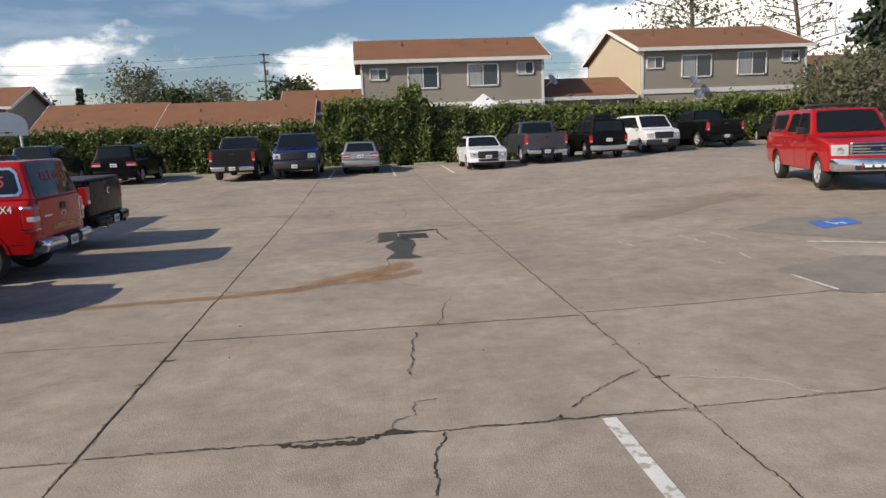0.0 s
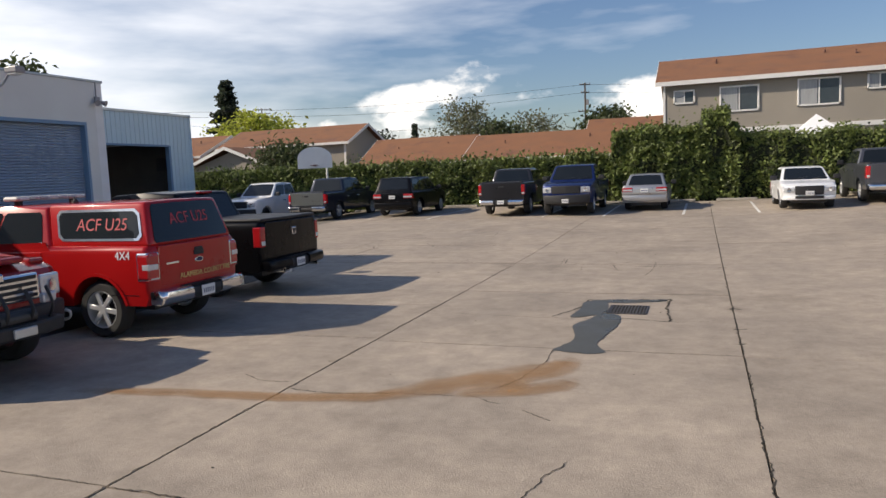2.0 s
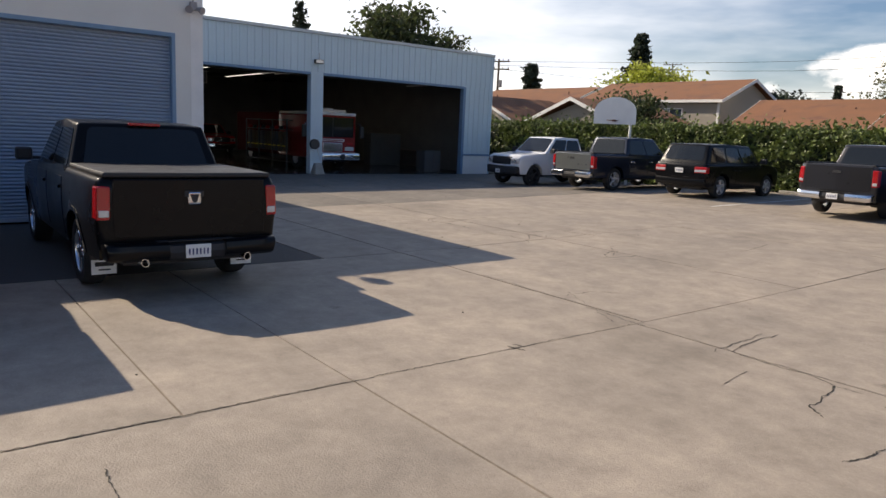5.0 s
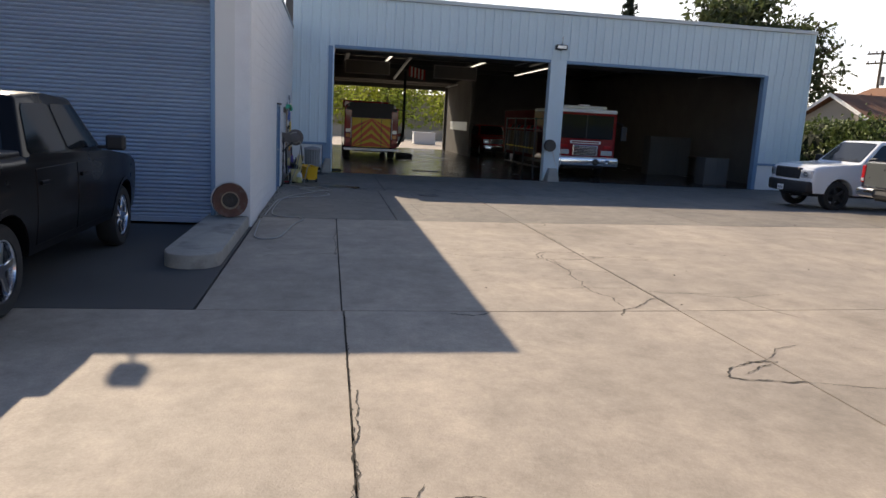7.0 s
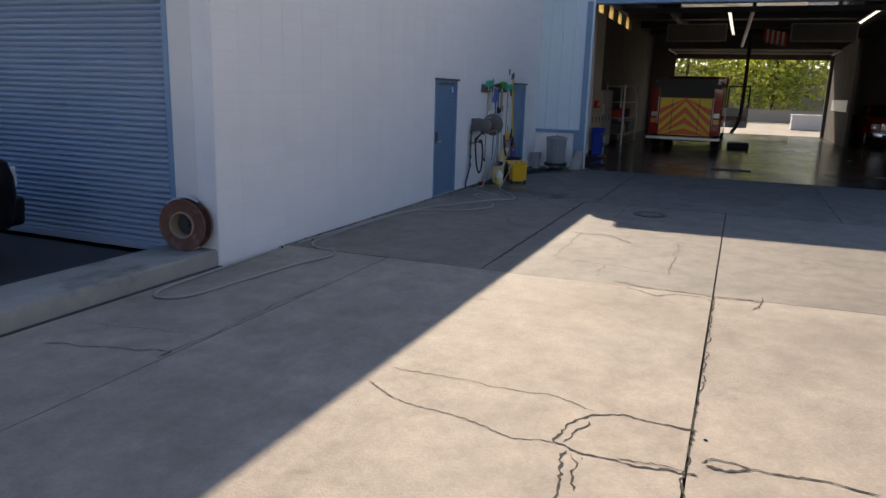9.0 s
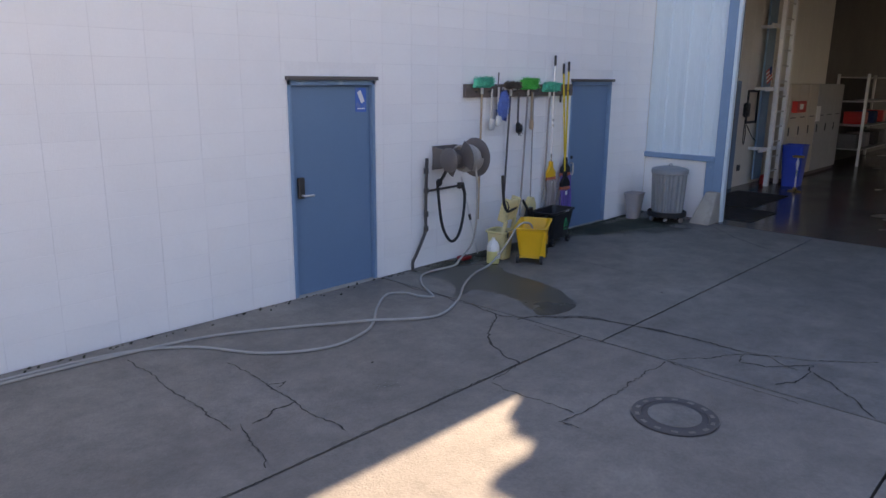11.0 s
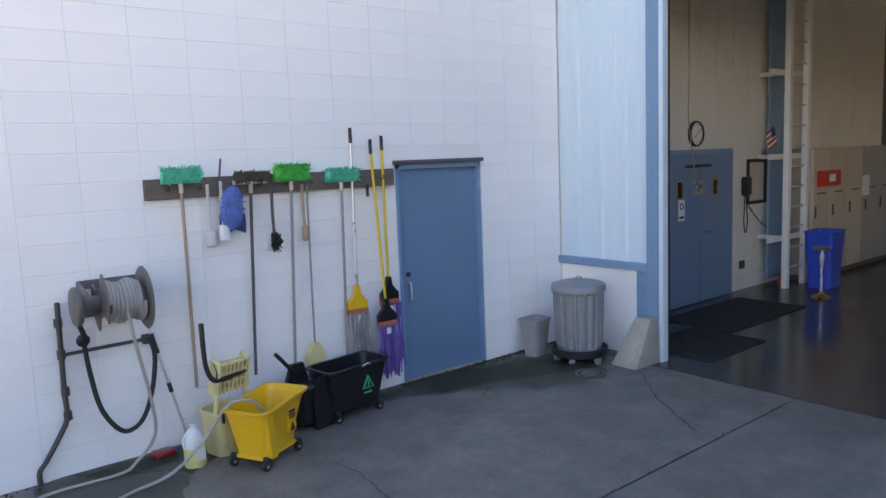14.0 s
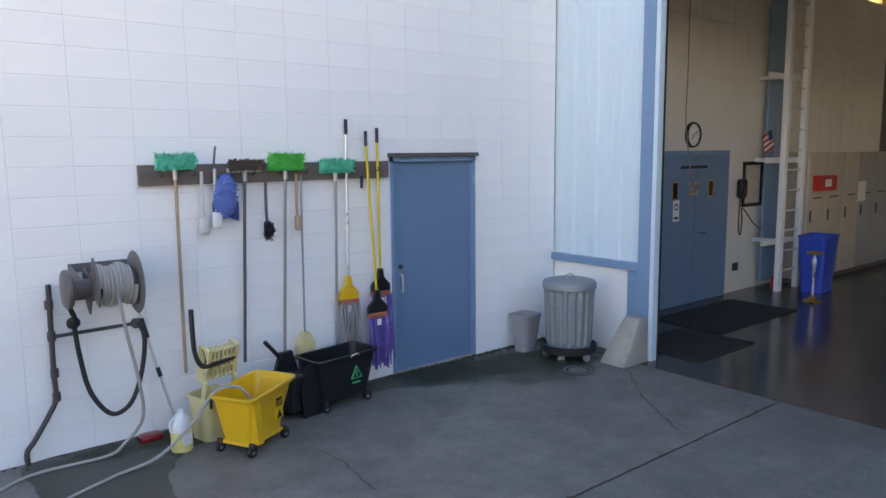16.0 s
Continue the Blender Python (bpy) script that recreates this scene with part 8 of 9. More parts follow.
prism(bm, [(18.53, 1.36), (18.86, 1.30), (18.90, 1.22), (18.86, 1.18), (18.53, 1.10)], -20.03, -20.018, "x")
box(bm, -20.03, -19.64, WY, WY + 0.012, 1.30, 1.36)
box(bm, -20.03, -19.64, WY, WY + 0.012, 1.10, 1.16)
part("bracket", bm, "reel", t)
part("swivel_hose", tube(bmesh.new(), ((-19.60, 18.84, 1.22), (-19.58, 18.80, 1.12), (-19.62, 18.70, 1.02), (-19.63, 18.62, 0.95)), 0.018, 8), "rubber", t)
one("drop_hose", tube(bmesh.new(), ((-19.63, 18.62, 0.97), (-19.65, 18.63, 0.72), (-19.70, 18.64, 0.45), (-19.82, 18.65, 0.27), (-19.95, 18.65, 0.31), (-20.04, 18.64, 0.50), (-20.09, 18.62, 0.76), (-20.06, 18.60, 0.90)), 0.017, 8), "rubber", "black rubber hose hanging in a loop on the wall", "hose", smooth=True)
t = thing("water_pipe", "dark iron water pipe with fittings on the wall", "pipe")
part("riser", tube(bmesh.new(), ((-19.50, WY + 0.06, 1.24), (-19.495, WY + 0.05, 0.9), (-19.49, WY + 0.05, 0.62), (-19.49, WY + 0.05, 0.44), (-19.44, WY + 0.05, 0.33), (-19.34, WY + 0.05, 0.17), (-19.29, WY + 0.05, 0.10), (-19.29, WY + 0.05, 0.0)), 0.018, 8), "pipe_dark", t, smooth=True)
part("branch", cyl(bmesh.new(), (-19.50, WY + 0.05, 0.875), (-20.06, WY + 0.05, 0.885), 0.013, seg=8), "pipe_dark", t)
for z in (1.10, 0.88, 0.62, 0.45):
    part("fitting", cyl(bmesh.new(), (-19.495, WY + 0.052, z - 0.03), (-19.495, WY + 0.052, z + 0.03), 0.027, seg=10), "pipe_dark", t)
part("valve", lathe(bmesh.new(), ((0, 0), (0.04, 0.0), (0.045, 0.02), (0.03, 0.03), (0, 0.035)), pose(-19.62, WY + 0.12, 0.97, -90, 0, 0), 14), "black_plastic", t)
part("tee", box(bmesh.new(), -20.09, -20.02, WY + 0.03, WY + 0.08, 0.85, 0.92, 0.01), "pipe_dark", t)
t = thing("spray_wand", "grey spray wand with a black grip leaning at the wall", "spray wand")
part("rod", cyl(bmesh.new(), (-20.07, WY + 0.06, 0.98), (-20.27, WY + 0.16, 0.05), 0.010, seg=8), "alu_handle", t)
part("grip", cyl(bmesh.new(), (-20.083, WY + 0.066, 0.92), (-20.115, WY + 0.082, 0.77), 0.017, seg=8), "black_plastic", t)
part("collar", cyl(bmesh.new(), (-20.165, WY + 0.107, 0.54), (-20.18, WY + 0.114, 0.47), 0.016, seg=8), "black_plastic", t)
one("garden_hose", tube(bmesh.new(), ((-19.84, 18.99, 1.20), (-19.87, 19.0, 0.95), (-19.95, 18.93, 0.55), (-19.98, 18.84, 0.25), (-19.86, 18.76, 0.06), (-19.73, 18.79, 0.018), (-19.27, 18.78, 0.014), (-18.97, 19.03, 0.014), (-18.79, 19.34, 0.014), (-18.72, 19.44, 0.014), (-18.64, 19.32, 0.014), (-18.62, 19.16, 0.014), (-18.45, 19.07, 0.014), (-18.11, 19.31, 0.014), (-17.81, 19.60, 0.014), (-17.57, 19.74, 0.014), (-17.17, 19.79, 0.014), (-16.74, 19.53, 0.014), (-16.39, 18.99, 0.014), (-15.82, 18.72, 0.014), (-14.51, 18.66, 0.014), (-13.3, 18.64, 0.014)), 0.0120, 8), "hose", "grey hose running from the reel along the wall", "hose", smooth=True)
one("garden_hose", tube(bmesh.new(), ((-20.62, 19.24, 0.36), (-20.53, 19.24, 0.465), (-20.38, 19.20, 0.45), (-20.2, 19.15, 0.22), (-19.98, 19.12, 0.05), (-19.7, 19.15, 0.014), (-19.28, 19.36, 0.014), (-18.79, 19.70, 0.014), (-18.35, 19.87, 0.014), (-18.01, 19.74, 0.03), (-17.81, 19.60, 0.037), (-17.6, 19.45, 0.03), (-17.22, 19.18, 0.014), (-16.74, 18.94, 0.014), (-16.3, 18.83, 0.014), (-15.6, 18.76, 0.014), (-14.6, 18.72, 0.014), (-13.5, 18.76, 0.014), (-13.2, 19.0, 0.014), (-13.17, 19.22, 0.014), (-12.91, 19.34, 0.014), (-12.38, 19.22, 0.014), (-11.54, 19.13, 0.014), (-10.95, 19.05, 0.014), (-10.78, 18.85, 0.014), (-10.95, 18.70, 0.014), (-11.5, 18.66, 0.014), (-12.61, 18.62, 0.014)), 0.0120, 8), "hose", "grey hose looped over the concrete into a bucket", "hose", smooth=True)

# buckets


def tub(parent, name, mat, w0, d0, w1, d1, z0, z1, wall=0.012, lip=0.02, spout=0.0):
    """An open tapered bucket with wall thickness and a rolled rim."""
    bm = bmesh.new()

    def ring(w, d, z, push=0.0):
        out, c = [], 0.06
        for sx, sy in ((1, 1), (-1, 1), (-1, -1), (1, -1)):
            for k in range(5):
                a = math.radians({(1, 1): 0, (-1, 1): 90, (-1, -1): 180, (1, -1): 270}[sx, sy] + 90 * k / 4)
                px = sx * (w / 2 - c) + c * math.cos(a)
                out.append(bm.verts.new((px + (push if sx < 0 else 0), sy * (d / 2 - c) + c * math.sin(a), z + (abs(push) * 0.5 if sx < 0 else 0))))
        return out
    rs = [ring(w0, d0, z0), ring(w0 * 0.98 + w1 * 0.02, d0, z0 + 0.02), ring((w0 + w1) / 2, (d0 + d1) / 2, (z0 + z1) / 2), ring(w1, d1, z1 - 0.03, -spout * 0.6), ring(w1 + lip * 2, d1 + lip * 2, z1 - 0.015, -spout), ring(w1 + lip * 2, d1 + lip * 2, z1, -spout), ring(w1 - wall, d1 - wall, z1, -spout), ring(w0 - wall * 2, d0 - wall * 2, z0 + 0.03)]
    for a, b in zip(rs, rs[1:]):
        for k in range(20):
            bm.faces.new((a[k], a[(k + 1) % 20], b[(k + 1) % 20], b[k]))
    bm.faces.new(rs[0]), bm.faces.new(rs[-1])
    return part(name, bm, mat, parent, smooth=True)


def castor(parent, x, y, r=0.035, mat="black_plastic"):
    c = part("castor", cyl(bmesh.new(), (x, y - 0.013, r), (x, y + 0.013, r), r, seg=14), mat, parent, smooth=True)
    part("fork", box(bmesh.new(), x - 0.012, x + 0.012, y - 0.022, y + 0.022, r, r * 2 + 0.02, 0.004), "steel_dark", c)
    part("hubcap", cyl(bmesh.new(), (x, y - 0.015, r), (x, y + 0.015, r), r * 0.45, seg=10), "grey_bin", c)


t = thing("mop_bucket", "bright yellow plastic mop bucket on black castors", "mop bucket", pose(-20.635, 19.22, 0, 0, 0, 28))
tub(t, "tub", "yellow_plastic", 0.37, 0.26, 0.47, 0.35, 0.075, 0.43, spout=0.06)
part("corner_rib", prism(bmesh.new(), [(0.10, 0.08), (0.16, 0.08), (0.20, 0.39), (0.13, 0.39)], 0.10, 0.178), "yellow_plastic", t)
part("skirt", B(-0.19, 0.19, -0.135, 0.135, 0.062, 0.09, 0.012, 2), "yellow_plastic", t)
for x, y in ((0.19, 0.14), (-0.19, 0.14), (0.19, -0.14), (-0.19, -0.14)):
    castor(t, x, y, 0.04)
lab = part("label_panel", box(bmesh.new(), -0.14, -0.05, 0.150, 0.170, 0.19, 0.37), "yellow_plastic", t)
for k, z in enumerate((0.335, 0.315, 0.295)):
    part("bar", box(bmesh.new(), -0.13, -0.06, 0.168, 0.173, z - 0.006, z + 0.006 if k else z + 0.014), "black_plastic", lab)
bm = bmesh.new()
prism(bm, [(-0.125, 0.20), (-0.065, 0.20), (-0.095, 0.26)], 0.165, 0.173)
part("warning_mark", bm, "black_plastic", lab)

t = thing("mop_wringer", "faded yellow mop wringer standing on a pale bucket", "mop wringer", pose(-20.47, 18.86, 0, 0, 0, 14))
tub(t, "tub", "pale_yellow", 0.24, 0.22, 0.27, 0.25, 0.0, 0.34)
tilt = pose(0, 0.06, 0.40, -14, 0, 0)
cage = part("cage", box(bmesh.new(), -0.12, 0.11, 0.0, 0.012, 0.08, 0.34, 0.005, tilt), "pale_yellow", t)
for c_ in range(7):
    part("rib", box(bmesh.new(), -0.117 + c_ * 0.035, -0.103 + c_ * 0.035, 0.012, 0.055, 0.09, 0.335, 0.005, tilt), "pale_yellow", cage)
for r_ in range(4):
    part("crossbar", box(bmesh.new(), -0.12, 0.11, 0.02, 0.048, 0.10 + r_ * 0.07, 0.117 + r_ * 0.07, 0.004, tilt), "pale_yellow", cage)
for s in (-0.145, 0.11):
    part("side_plate", box(bmesh.new(), s, s + 0.028, -0.06, 0.06, 0.06, 0.35, 0.012, tilt), "pale_yellow", t)
    part("hook_leg", box(bmesh.new(), s + 0.004, s + 0.034, 0.03, 0.075, -0.10, 0.10, 0.01, tilt), "pale_yellow", t)
    part("spring", tube(bmesh.new(), ((s + 0.02, 0.14, 0.58), (s + 0.02, 0.165, 0.66), (s + 0.02, 0.13, 0.72)), 0.012, 6), "black_plastic", t)
part("foot_hook", tube(bmesh.new(), ((0.10, 0.10, 0.33), (0.10, 0.14, 0.34), (0.10, 0.145, 0.27)), 0.012, 6), "black_plastic", t)
part("lever", tube(bmesh.new(), ((-0.14, 0.15, 0.615), (0.11, 0.165, 0.60), (0.17, 0.15, 0.62), (0.195, 0.13, 0.70), (0.20, 0.12, 0.82), (0.19, 0.10, 1.02)), 0.018, 8), "black_plastic", t, smooth=True)
t = thing("plastic_jug", "white plastic jug half full of yellow cleaner", "jug", pose(-20.20, 18.98, 0, 0, 0, 15))
bm = lathe(bmesh.new(), ((0, 0), (0.07, 0), (0.075, 0.01), (0.075, 0.15), (0, 0.15)), None, 20)
part("liquid", bm, "yellow_liquid", t, smooth=True)
part("shell", lathe(bmesh.new(), ((0.0755, 0.15), (0.0755, 0.20), (0.06, 0.24), (0.028, 0.275), (0.022, 0.28), (0.022, 0.30), (0.0, 0.30)), None, 20), "milk_plastic", t, smooth=True)
part("handle", tube(bmesh.new(), ((0.05, 0, 0.25), (0.085, 0, 0.22), (0.08, 0, 0.16)), 0.011, 8), "milk_plastic", t)
part("label", box(bmesh.new(), -0.035, 0.035, 0.068, 0.078, 0.06, 0.14, 0), "paper", t)
one("red_rag", box(bmesh.new(), -20.16, -20.0, 18.58, 18.70, 0.0, 0.05, 0.02, seg=2), "engine_red", "small dark red dustpan on the wet concrete", "dustpan", smooth=True)

t = thing("mop_bucket", "black plastic mop bucket with a green warning sign", "mop bucket", pose(-21.56, 18.86, 0, 0, 0, 8))
tub(t, "tub", "black_plastic", 0.50, 0.24, 0.62, 0.32, 0.09, 0.45, spout=0.0)
for x, y in ((0.22, 0.12), (-0.22, 0.12), (0.22, -0.1), (-0.22, -0.1)):
    castor(t, x, y, 0.04)
sign = part("warning_mark", prism(bmesh.new(), [(-0.14, 0.235), (-0.02, 0.235), (-0.08, 0.345)], 0.148, 0.158), "green_sign", t, "green triangular warning mark")
part("inner_mark", prism(bmesh.new(), [(-0.122, 0.245), (-0.038, 0.245), (-0.08, 0.322)], 0.150, 0.1595), "black_plastic", sign)
part("figure_bar", box(bmesh.new(), -0.088, -0.072, 0.150, 0.161, 0.25, 0.30, 0), "green_sign", sign)
part("bar", box(bmesh.new(), -0.12, -0.04, 0.142, 0.152, 0.19, 0.205, 0), "green_sign", sign)
part("bail", tube(bmesh.new(), ((-0.1, 0.17, 0.43), (-0.05, 0.20, 0.46), (0.0, 0.17, 0.43)), 0.006, 6), "steel_pale", t)
t = thing("mop_wringer", "black plastic mop wringer standing beside the bucket", "mop wringer", pose(-21.15, 18.86, 0, 0, 0, 8))
for k, (x, y, h) in enumerate(((0.03, -0.06, 0.52), (-0.10, 0.13, 0.42))):
    part("side_plate", prism(bmesh.new(), [(x - 0.11, 0.0), (x + 0.11, 0.0), (x + 0.13, h * 0.6), (x + 0.05, h), (x - 0.06, h), (x - 0.12, h * 0.6)], y - 0.02, y + 0.02), "black_plastic", t)
part("press", box(bmesh.new(), -0.14, 0.12, -0.05, 0.12, 0.05, 0.36, 0.02), "black_plastic", t)
part("lever", tube(bmesh.new(), ((0.06, -0.04, 0.44), (0.12, -0.04, 0.52), (0.22, -0.05, 0.64)), 0.017, 8), "black_plastic", t)

# bins by the corner
t = thing("rubbish_bin", "dented galvanised steel rubbish bin with a lid on a dolly", "rubbish bin", pose(-24.06, 19.23, 0) @ Matrix.Diagonal((1.06, 1.06, 1.05, 1)))
bm = bmesh.new()
seg = 72
prof = ((0.205, 0.13), (0.208, 0.16), (0.212, 0.18), (0.232, 0.68), (0.238, 0.70), (0.238, 0.73))
rings = []
for i, (r0, z) in enumerate(prof):
    ring = []
    for k in range(seg):
        a = math.tau * k / seg
        rr = r0 + (0.009 * (1 if (k // 2) % 2 else -1) if i in (2, 3) else 0.0) + 0.006 * noise.noise((math.cos(a) * 2, math.sin(a) * 2, z * 4))
        ring.append(bm.verts.new((rr * math.cos(a), rr * math.sin(a), z)))
    rings.append(ring)
for a, b in zip(rings, rings[1:]):
    for k in range(seg):
        bm.faces.new((a[k], a[(k + 1) % seg], b[(k + 1) % seg], b[k]))
bm.faces.new(rings[0])
part("body", bm, "galv", t)
lid = part("lid", lathe(bmesh.new(), ((0.252, 0.70), (0.256, 0.705), (0.256, 0.755), (0.245, 0.77), (0.225, 0.772), (0.215, 0.78), (0.12, 0.80), (0, 0.805)), None, 40), "galv", t, smooth=True)
part("lid_handle", tube(bmesh.new(), ((-0.05, 0, 0.80), (-0.03, 0, 0.83), (0.03, 0, 0.83), (0.05, 0, 0.80)), 0.007, 6), "galv", lid)
for s in (1, -1):
    part("side_handle", tube(bmesh.new(), ((s * 0.232, -0.05, 0.58), (s * 0.262, -0.045, 0.56), (s * 0.262, 0.045, 0.56), (s * 0.232, 0.05, 0.58)), 0.007, 6), "galv", t)
dol = part("dolly", lathe(bmesh.new(), ((0, 0.085), (0.26, 0.085), (0.27, 0.095), (0.27, 0.155), (0.26, 0.16), (0.25, 0.155), (0.25, 0.125), (0, 0.125)), None, 36), "black_plastic", t, smooth=True)
for k in range(5):
    a = math.tau * k / 5 + 0.4
    x, y = 0.21 * math.cos(a), 0.21 * math.sin(a)
    part("castor", cyl(bmesh.new(), (x, y - 0.014, 0.04), (x, y + 0.014, 0.04), 0.038, seg=12), "alu_handle", dol)
    part("fork", B(x - 0.015, x + 0.015, y - 0.022, y + 0.022, 0.04, 0.09, 0.004), "steel_pale", dol)
t = thing("waste_basket", "small grey plastic waste basket by the wall", "waste basket", pose(-23.93, 18.74, 0, 0, 0, 5))
tub(t, "tub", "grey_bin", 0.22, 0.17, 0.29, 0.24, 0.0, 0.40, lip=0.008)

# reel of old hose on the kerb
t = thing("hose_spool", "rusty steel spool with old hose leaning at the wall", "hose spool", pose(-11.86, 18.22, 0.17, 0, 0, 8))
for x in (-0.06, 0.07):
    part("flange", lathe(bmesh.new(), ((0.13, -0.004), (0.255, -0.006), (0.268, -0.014), (0.275, 0.0), (0.268, 0.014), (0.255, 0.006), (0.13, 0.004), (0.13, -0.004)), pose(x, 0, 0.275, 0, 90, 0), 36), "rust", t, smooth=True)
part("core", lathe(bmesh.new(), ((0.135, -0.075), (0.14, -0.08), (0.145, -0.06), (0.145, 0.06), (0.14, 0.088), (0.128, 0.088), (0.122, 0.06), (0.122, -0.06), (0.135, -0.075)), pose(0.005, 0, 0.275, 0, 90, 0), 28), "wood_handle", t, "pale inner ring of the spool", smooth=True)
# Dark disc closing the spool's hole, its colour standing for the shade inside.
part("back_plate", lathe(bmesh.new(), ((0, -0.05), (0.125, -0.05), (0.125, -0.04), (0.045, -0.036), (0.04, 0.0), (0, 0.004)), pose(0.005, 0, 0.275, 0, 90, 0), 20), "pipe_dark", t)
for k in range(4):
    part("spoke", box(bmesh.new(), 0.068, 0.079, 0.14, 0.26, -0.010, 0.010, 0.002, pose(0, 0, 0.275) @ Matrix.Rotation(math.radians(35 + 90 * k), 4, "X")), "rust", t)
part("loose_hose", tube(bmesh.new(), [(0.0 + 0.01 * math.sin(3 * a), 0.29 * math.cos(a), 0.28 + 0.28 * math.sin(a)) for a in [math.radians(60 + 24 * k) for k in range(11)]], 0.012, 6), "pale_plastic", t)
# moss and grit along the foot of the wall
bm = bmesh.new()
rng = random.Random(7)
for _ in range(520):
    x = rng.uniform(-24.5, -22.3) if rng.random() < 0.8 else rng.uniform(-19.3, -13)
    r0 = rng.uniform(0.005, 0.015)
    bmesh.ops.create_icosphere(bm, subdivisions=1, radius=r0, matrix=pose(x, AY + 0.03 + rng.expovariate(30), r0 * 0.4, rng.uniform(0, 90), rng.uniform(0, 90), 0) @ Matrix.Diagonal((1.4, 1.0, 0.7, 1)))
one("moss", bm, "moss", "dark moss and grit along the foot of the wall", "moss", kind="stuff")
bm = bmesh.new()
for _ in range(120):
    x, y = rng.uniform(-23, 6), rng.uniform(4, 30)
    if x < -12 and y < 18.7 or x < -6.9 and y < 18.6:
        continue
    r0 = rng.uniform(0.004, 0.010)
    bmesh.ops.create_icosphere(bm, subdivisions=1, radius=r0, matrix=pose(x, y, gz(x, y) + r0 * 0.5, rng.uniform(0, 90), 0, rng.uniform(0, 90)) @ Matrix.Diagonal((1.6, 0.8, 0.6, 1)))
one("litter", bm, "crack", "scattered leaves and grit on the concrete", "litter", kind="stuff")


# ---- inside the station ----
t = thing("double_door", "closed blue double steel door with two small windows", "door")
IY = AY + 0.004
part("frame", B(-28.24, -26.46, IY - 0.01, IY + 0.03, 0.0, 2.10, 0.005), "blue_trim", t)
for a, b in ((-27.33, -26.52), (-28.18, -27.35)):
    leaf = part("leaf", B(a, b, IY + 0.031, IY + 0.055, 0.02, 2.04, 0.004), "blue_door", t)
    wx = -26.86 if b > -27 else -27.72
    part("pane", B(wx - 0.05, wx + 0.05, IY + 0.056, IY + 0.060, 1.48, 1.68), "glass", leaf)
    part("pane_frame", B(wx - 0.065, wx + 0.065, IY + 0.0555, IY + 0.058, 1.465, 1.695), "brass", leaf)
part("lever", tube(bmesh.new(), ((-27.42, IY + 0.05, 0.98), (-27.42, IY + 0.11, 0.98), (-27.56, IY + 0.11, 0.98)), 0.012, 8), "chrome", t)
words("number", "25", 0.26, pose(-27.29, IY + 0.060, 1.58, 90, 0, 180), "brass", t, 0.003, "brass number")
part("text_bar", B(-27.62, -26.98, IY + 0.056, IY + 0.059, 1.86, 1.90), "trim_black", t)
nt = part("notice", B(-26.97, -26.83, IY + 0.056, IY + 0.059, 1.17, 1.45), "paper", t)
part("notice_ring", lathe(bmesh.new(), ((0.03, 0), (0.045, 0), (0.045, 0.003), (0.03, 0.003)), pose(-26.90, IY + 0.059, 1.36, -90, 0, 0), 20), "trim_black", nt)
part("bar", B(-26.95, -26.85, IY + 0.059, IY + 0.061, 1.20, 1.23), "trim_black", nt)
t = thing("wall_clock", "round wall clock with a black rim", "clock", pose(-27.30, IY, 2.31, -90, 0, 0))
part("rim", lathe(bmesh.new(), ((0.145, 0), (0.17, 0), (0.175, 0.02), (0.165, 0.045), (0.15, 0.045), (0.145, 0.03)), None, 32), "black_plastic", t, smooth=True)
face = part("dial", lathe(bmesh.new(), ((0, 0.028), (0.147, 0.026), (0.147, 0)), None, 32), "paper", t)
for k in range(12):
    a = math.tau * k / 12
    part("tick", box(bmesh.new(), 0.11, 0.132, -0.004, 0.004, 0.028, 0.031, 0, Matrix.Rotation(a, 4, "Z")), "trim_black", face)
for ln, a in ((0.075, 0.9), (0.11, 3.6)):
    part("clock_pointer", box(bmesh.new(), 0, ln, -0.004, 0.004, 0.031, 0.034, 0, Matrix.Rotation(a, 4, "Z")), "trim_black", face)
one("pull_cord", tube(bmesh.new(), ((-26.75, IY + 0.25, 5.41), (-26.78, IY + 0.24, 3.2), (-26.80, IY + 0.22, 2.5), (-26.95, IY + 0.2, 1.95), (-26.98, IY + 0.2, 1.75)), 0.008, 6), "wood_handle", "thin orange pull cord hanging by the door", "cord")
t = thing("notice_frame", "empty black picture frame on the wall", "frame")
bm = bmesh.new()
for a in ((-29.22, -28.66, 1.26, 1.31), (-29.22, -28.66, 1.88, 1.93), (-29.22, -29.17, 1.26, 1.93), (-28.71, -28.66, 1.26, 1.93)):
    box(bm, a[0], a[1], IY, IY + 0.03, a[2], a[3], 0.004)
part("frame", bm, "trim_black", t)
part("sheet", B(-29.18, -28.70, IY, IY + 0.008, 1.30, 1.89), "cream", t)
t = thing("wall_phone", "black wall telephone with a coiled cord", "telephone")
part("body", B(-28.68, -28.50, IY, IY + 0.09, 1.40, 1.68, 0.025), "black_plastic", t)
part("receiver", tube(bmesh.new(), ((-28.46, IY + 0.10, 1.66), (-28.44, IY + 0.13, 1.54), (-28.46, IY + 0.10, 1.42)), 0.025, 8), "black_plastic", t)
part("cord", tube(bmesh.new(), ((-28.52, IY + 0.06, 1.42), (-28.50, IY + 0.06, 1.0), (-28.56, IY + 0.06, 0.86), (-28.60, IY + 0.06, 1.05), (-28.62, IY + 0.05, 1.25), (-28.95, IY + 0.08, 0.98), (-29.4, IY + 0.1, 0.80)), 0.009, 6), "black_plastic", t)
one("outlet", B(-28.62, -28.48, IY, IY + 0.02, 0.32, 0.44, 0.005), "steel_dark", "small dark wall outlet", "outlet")
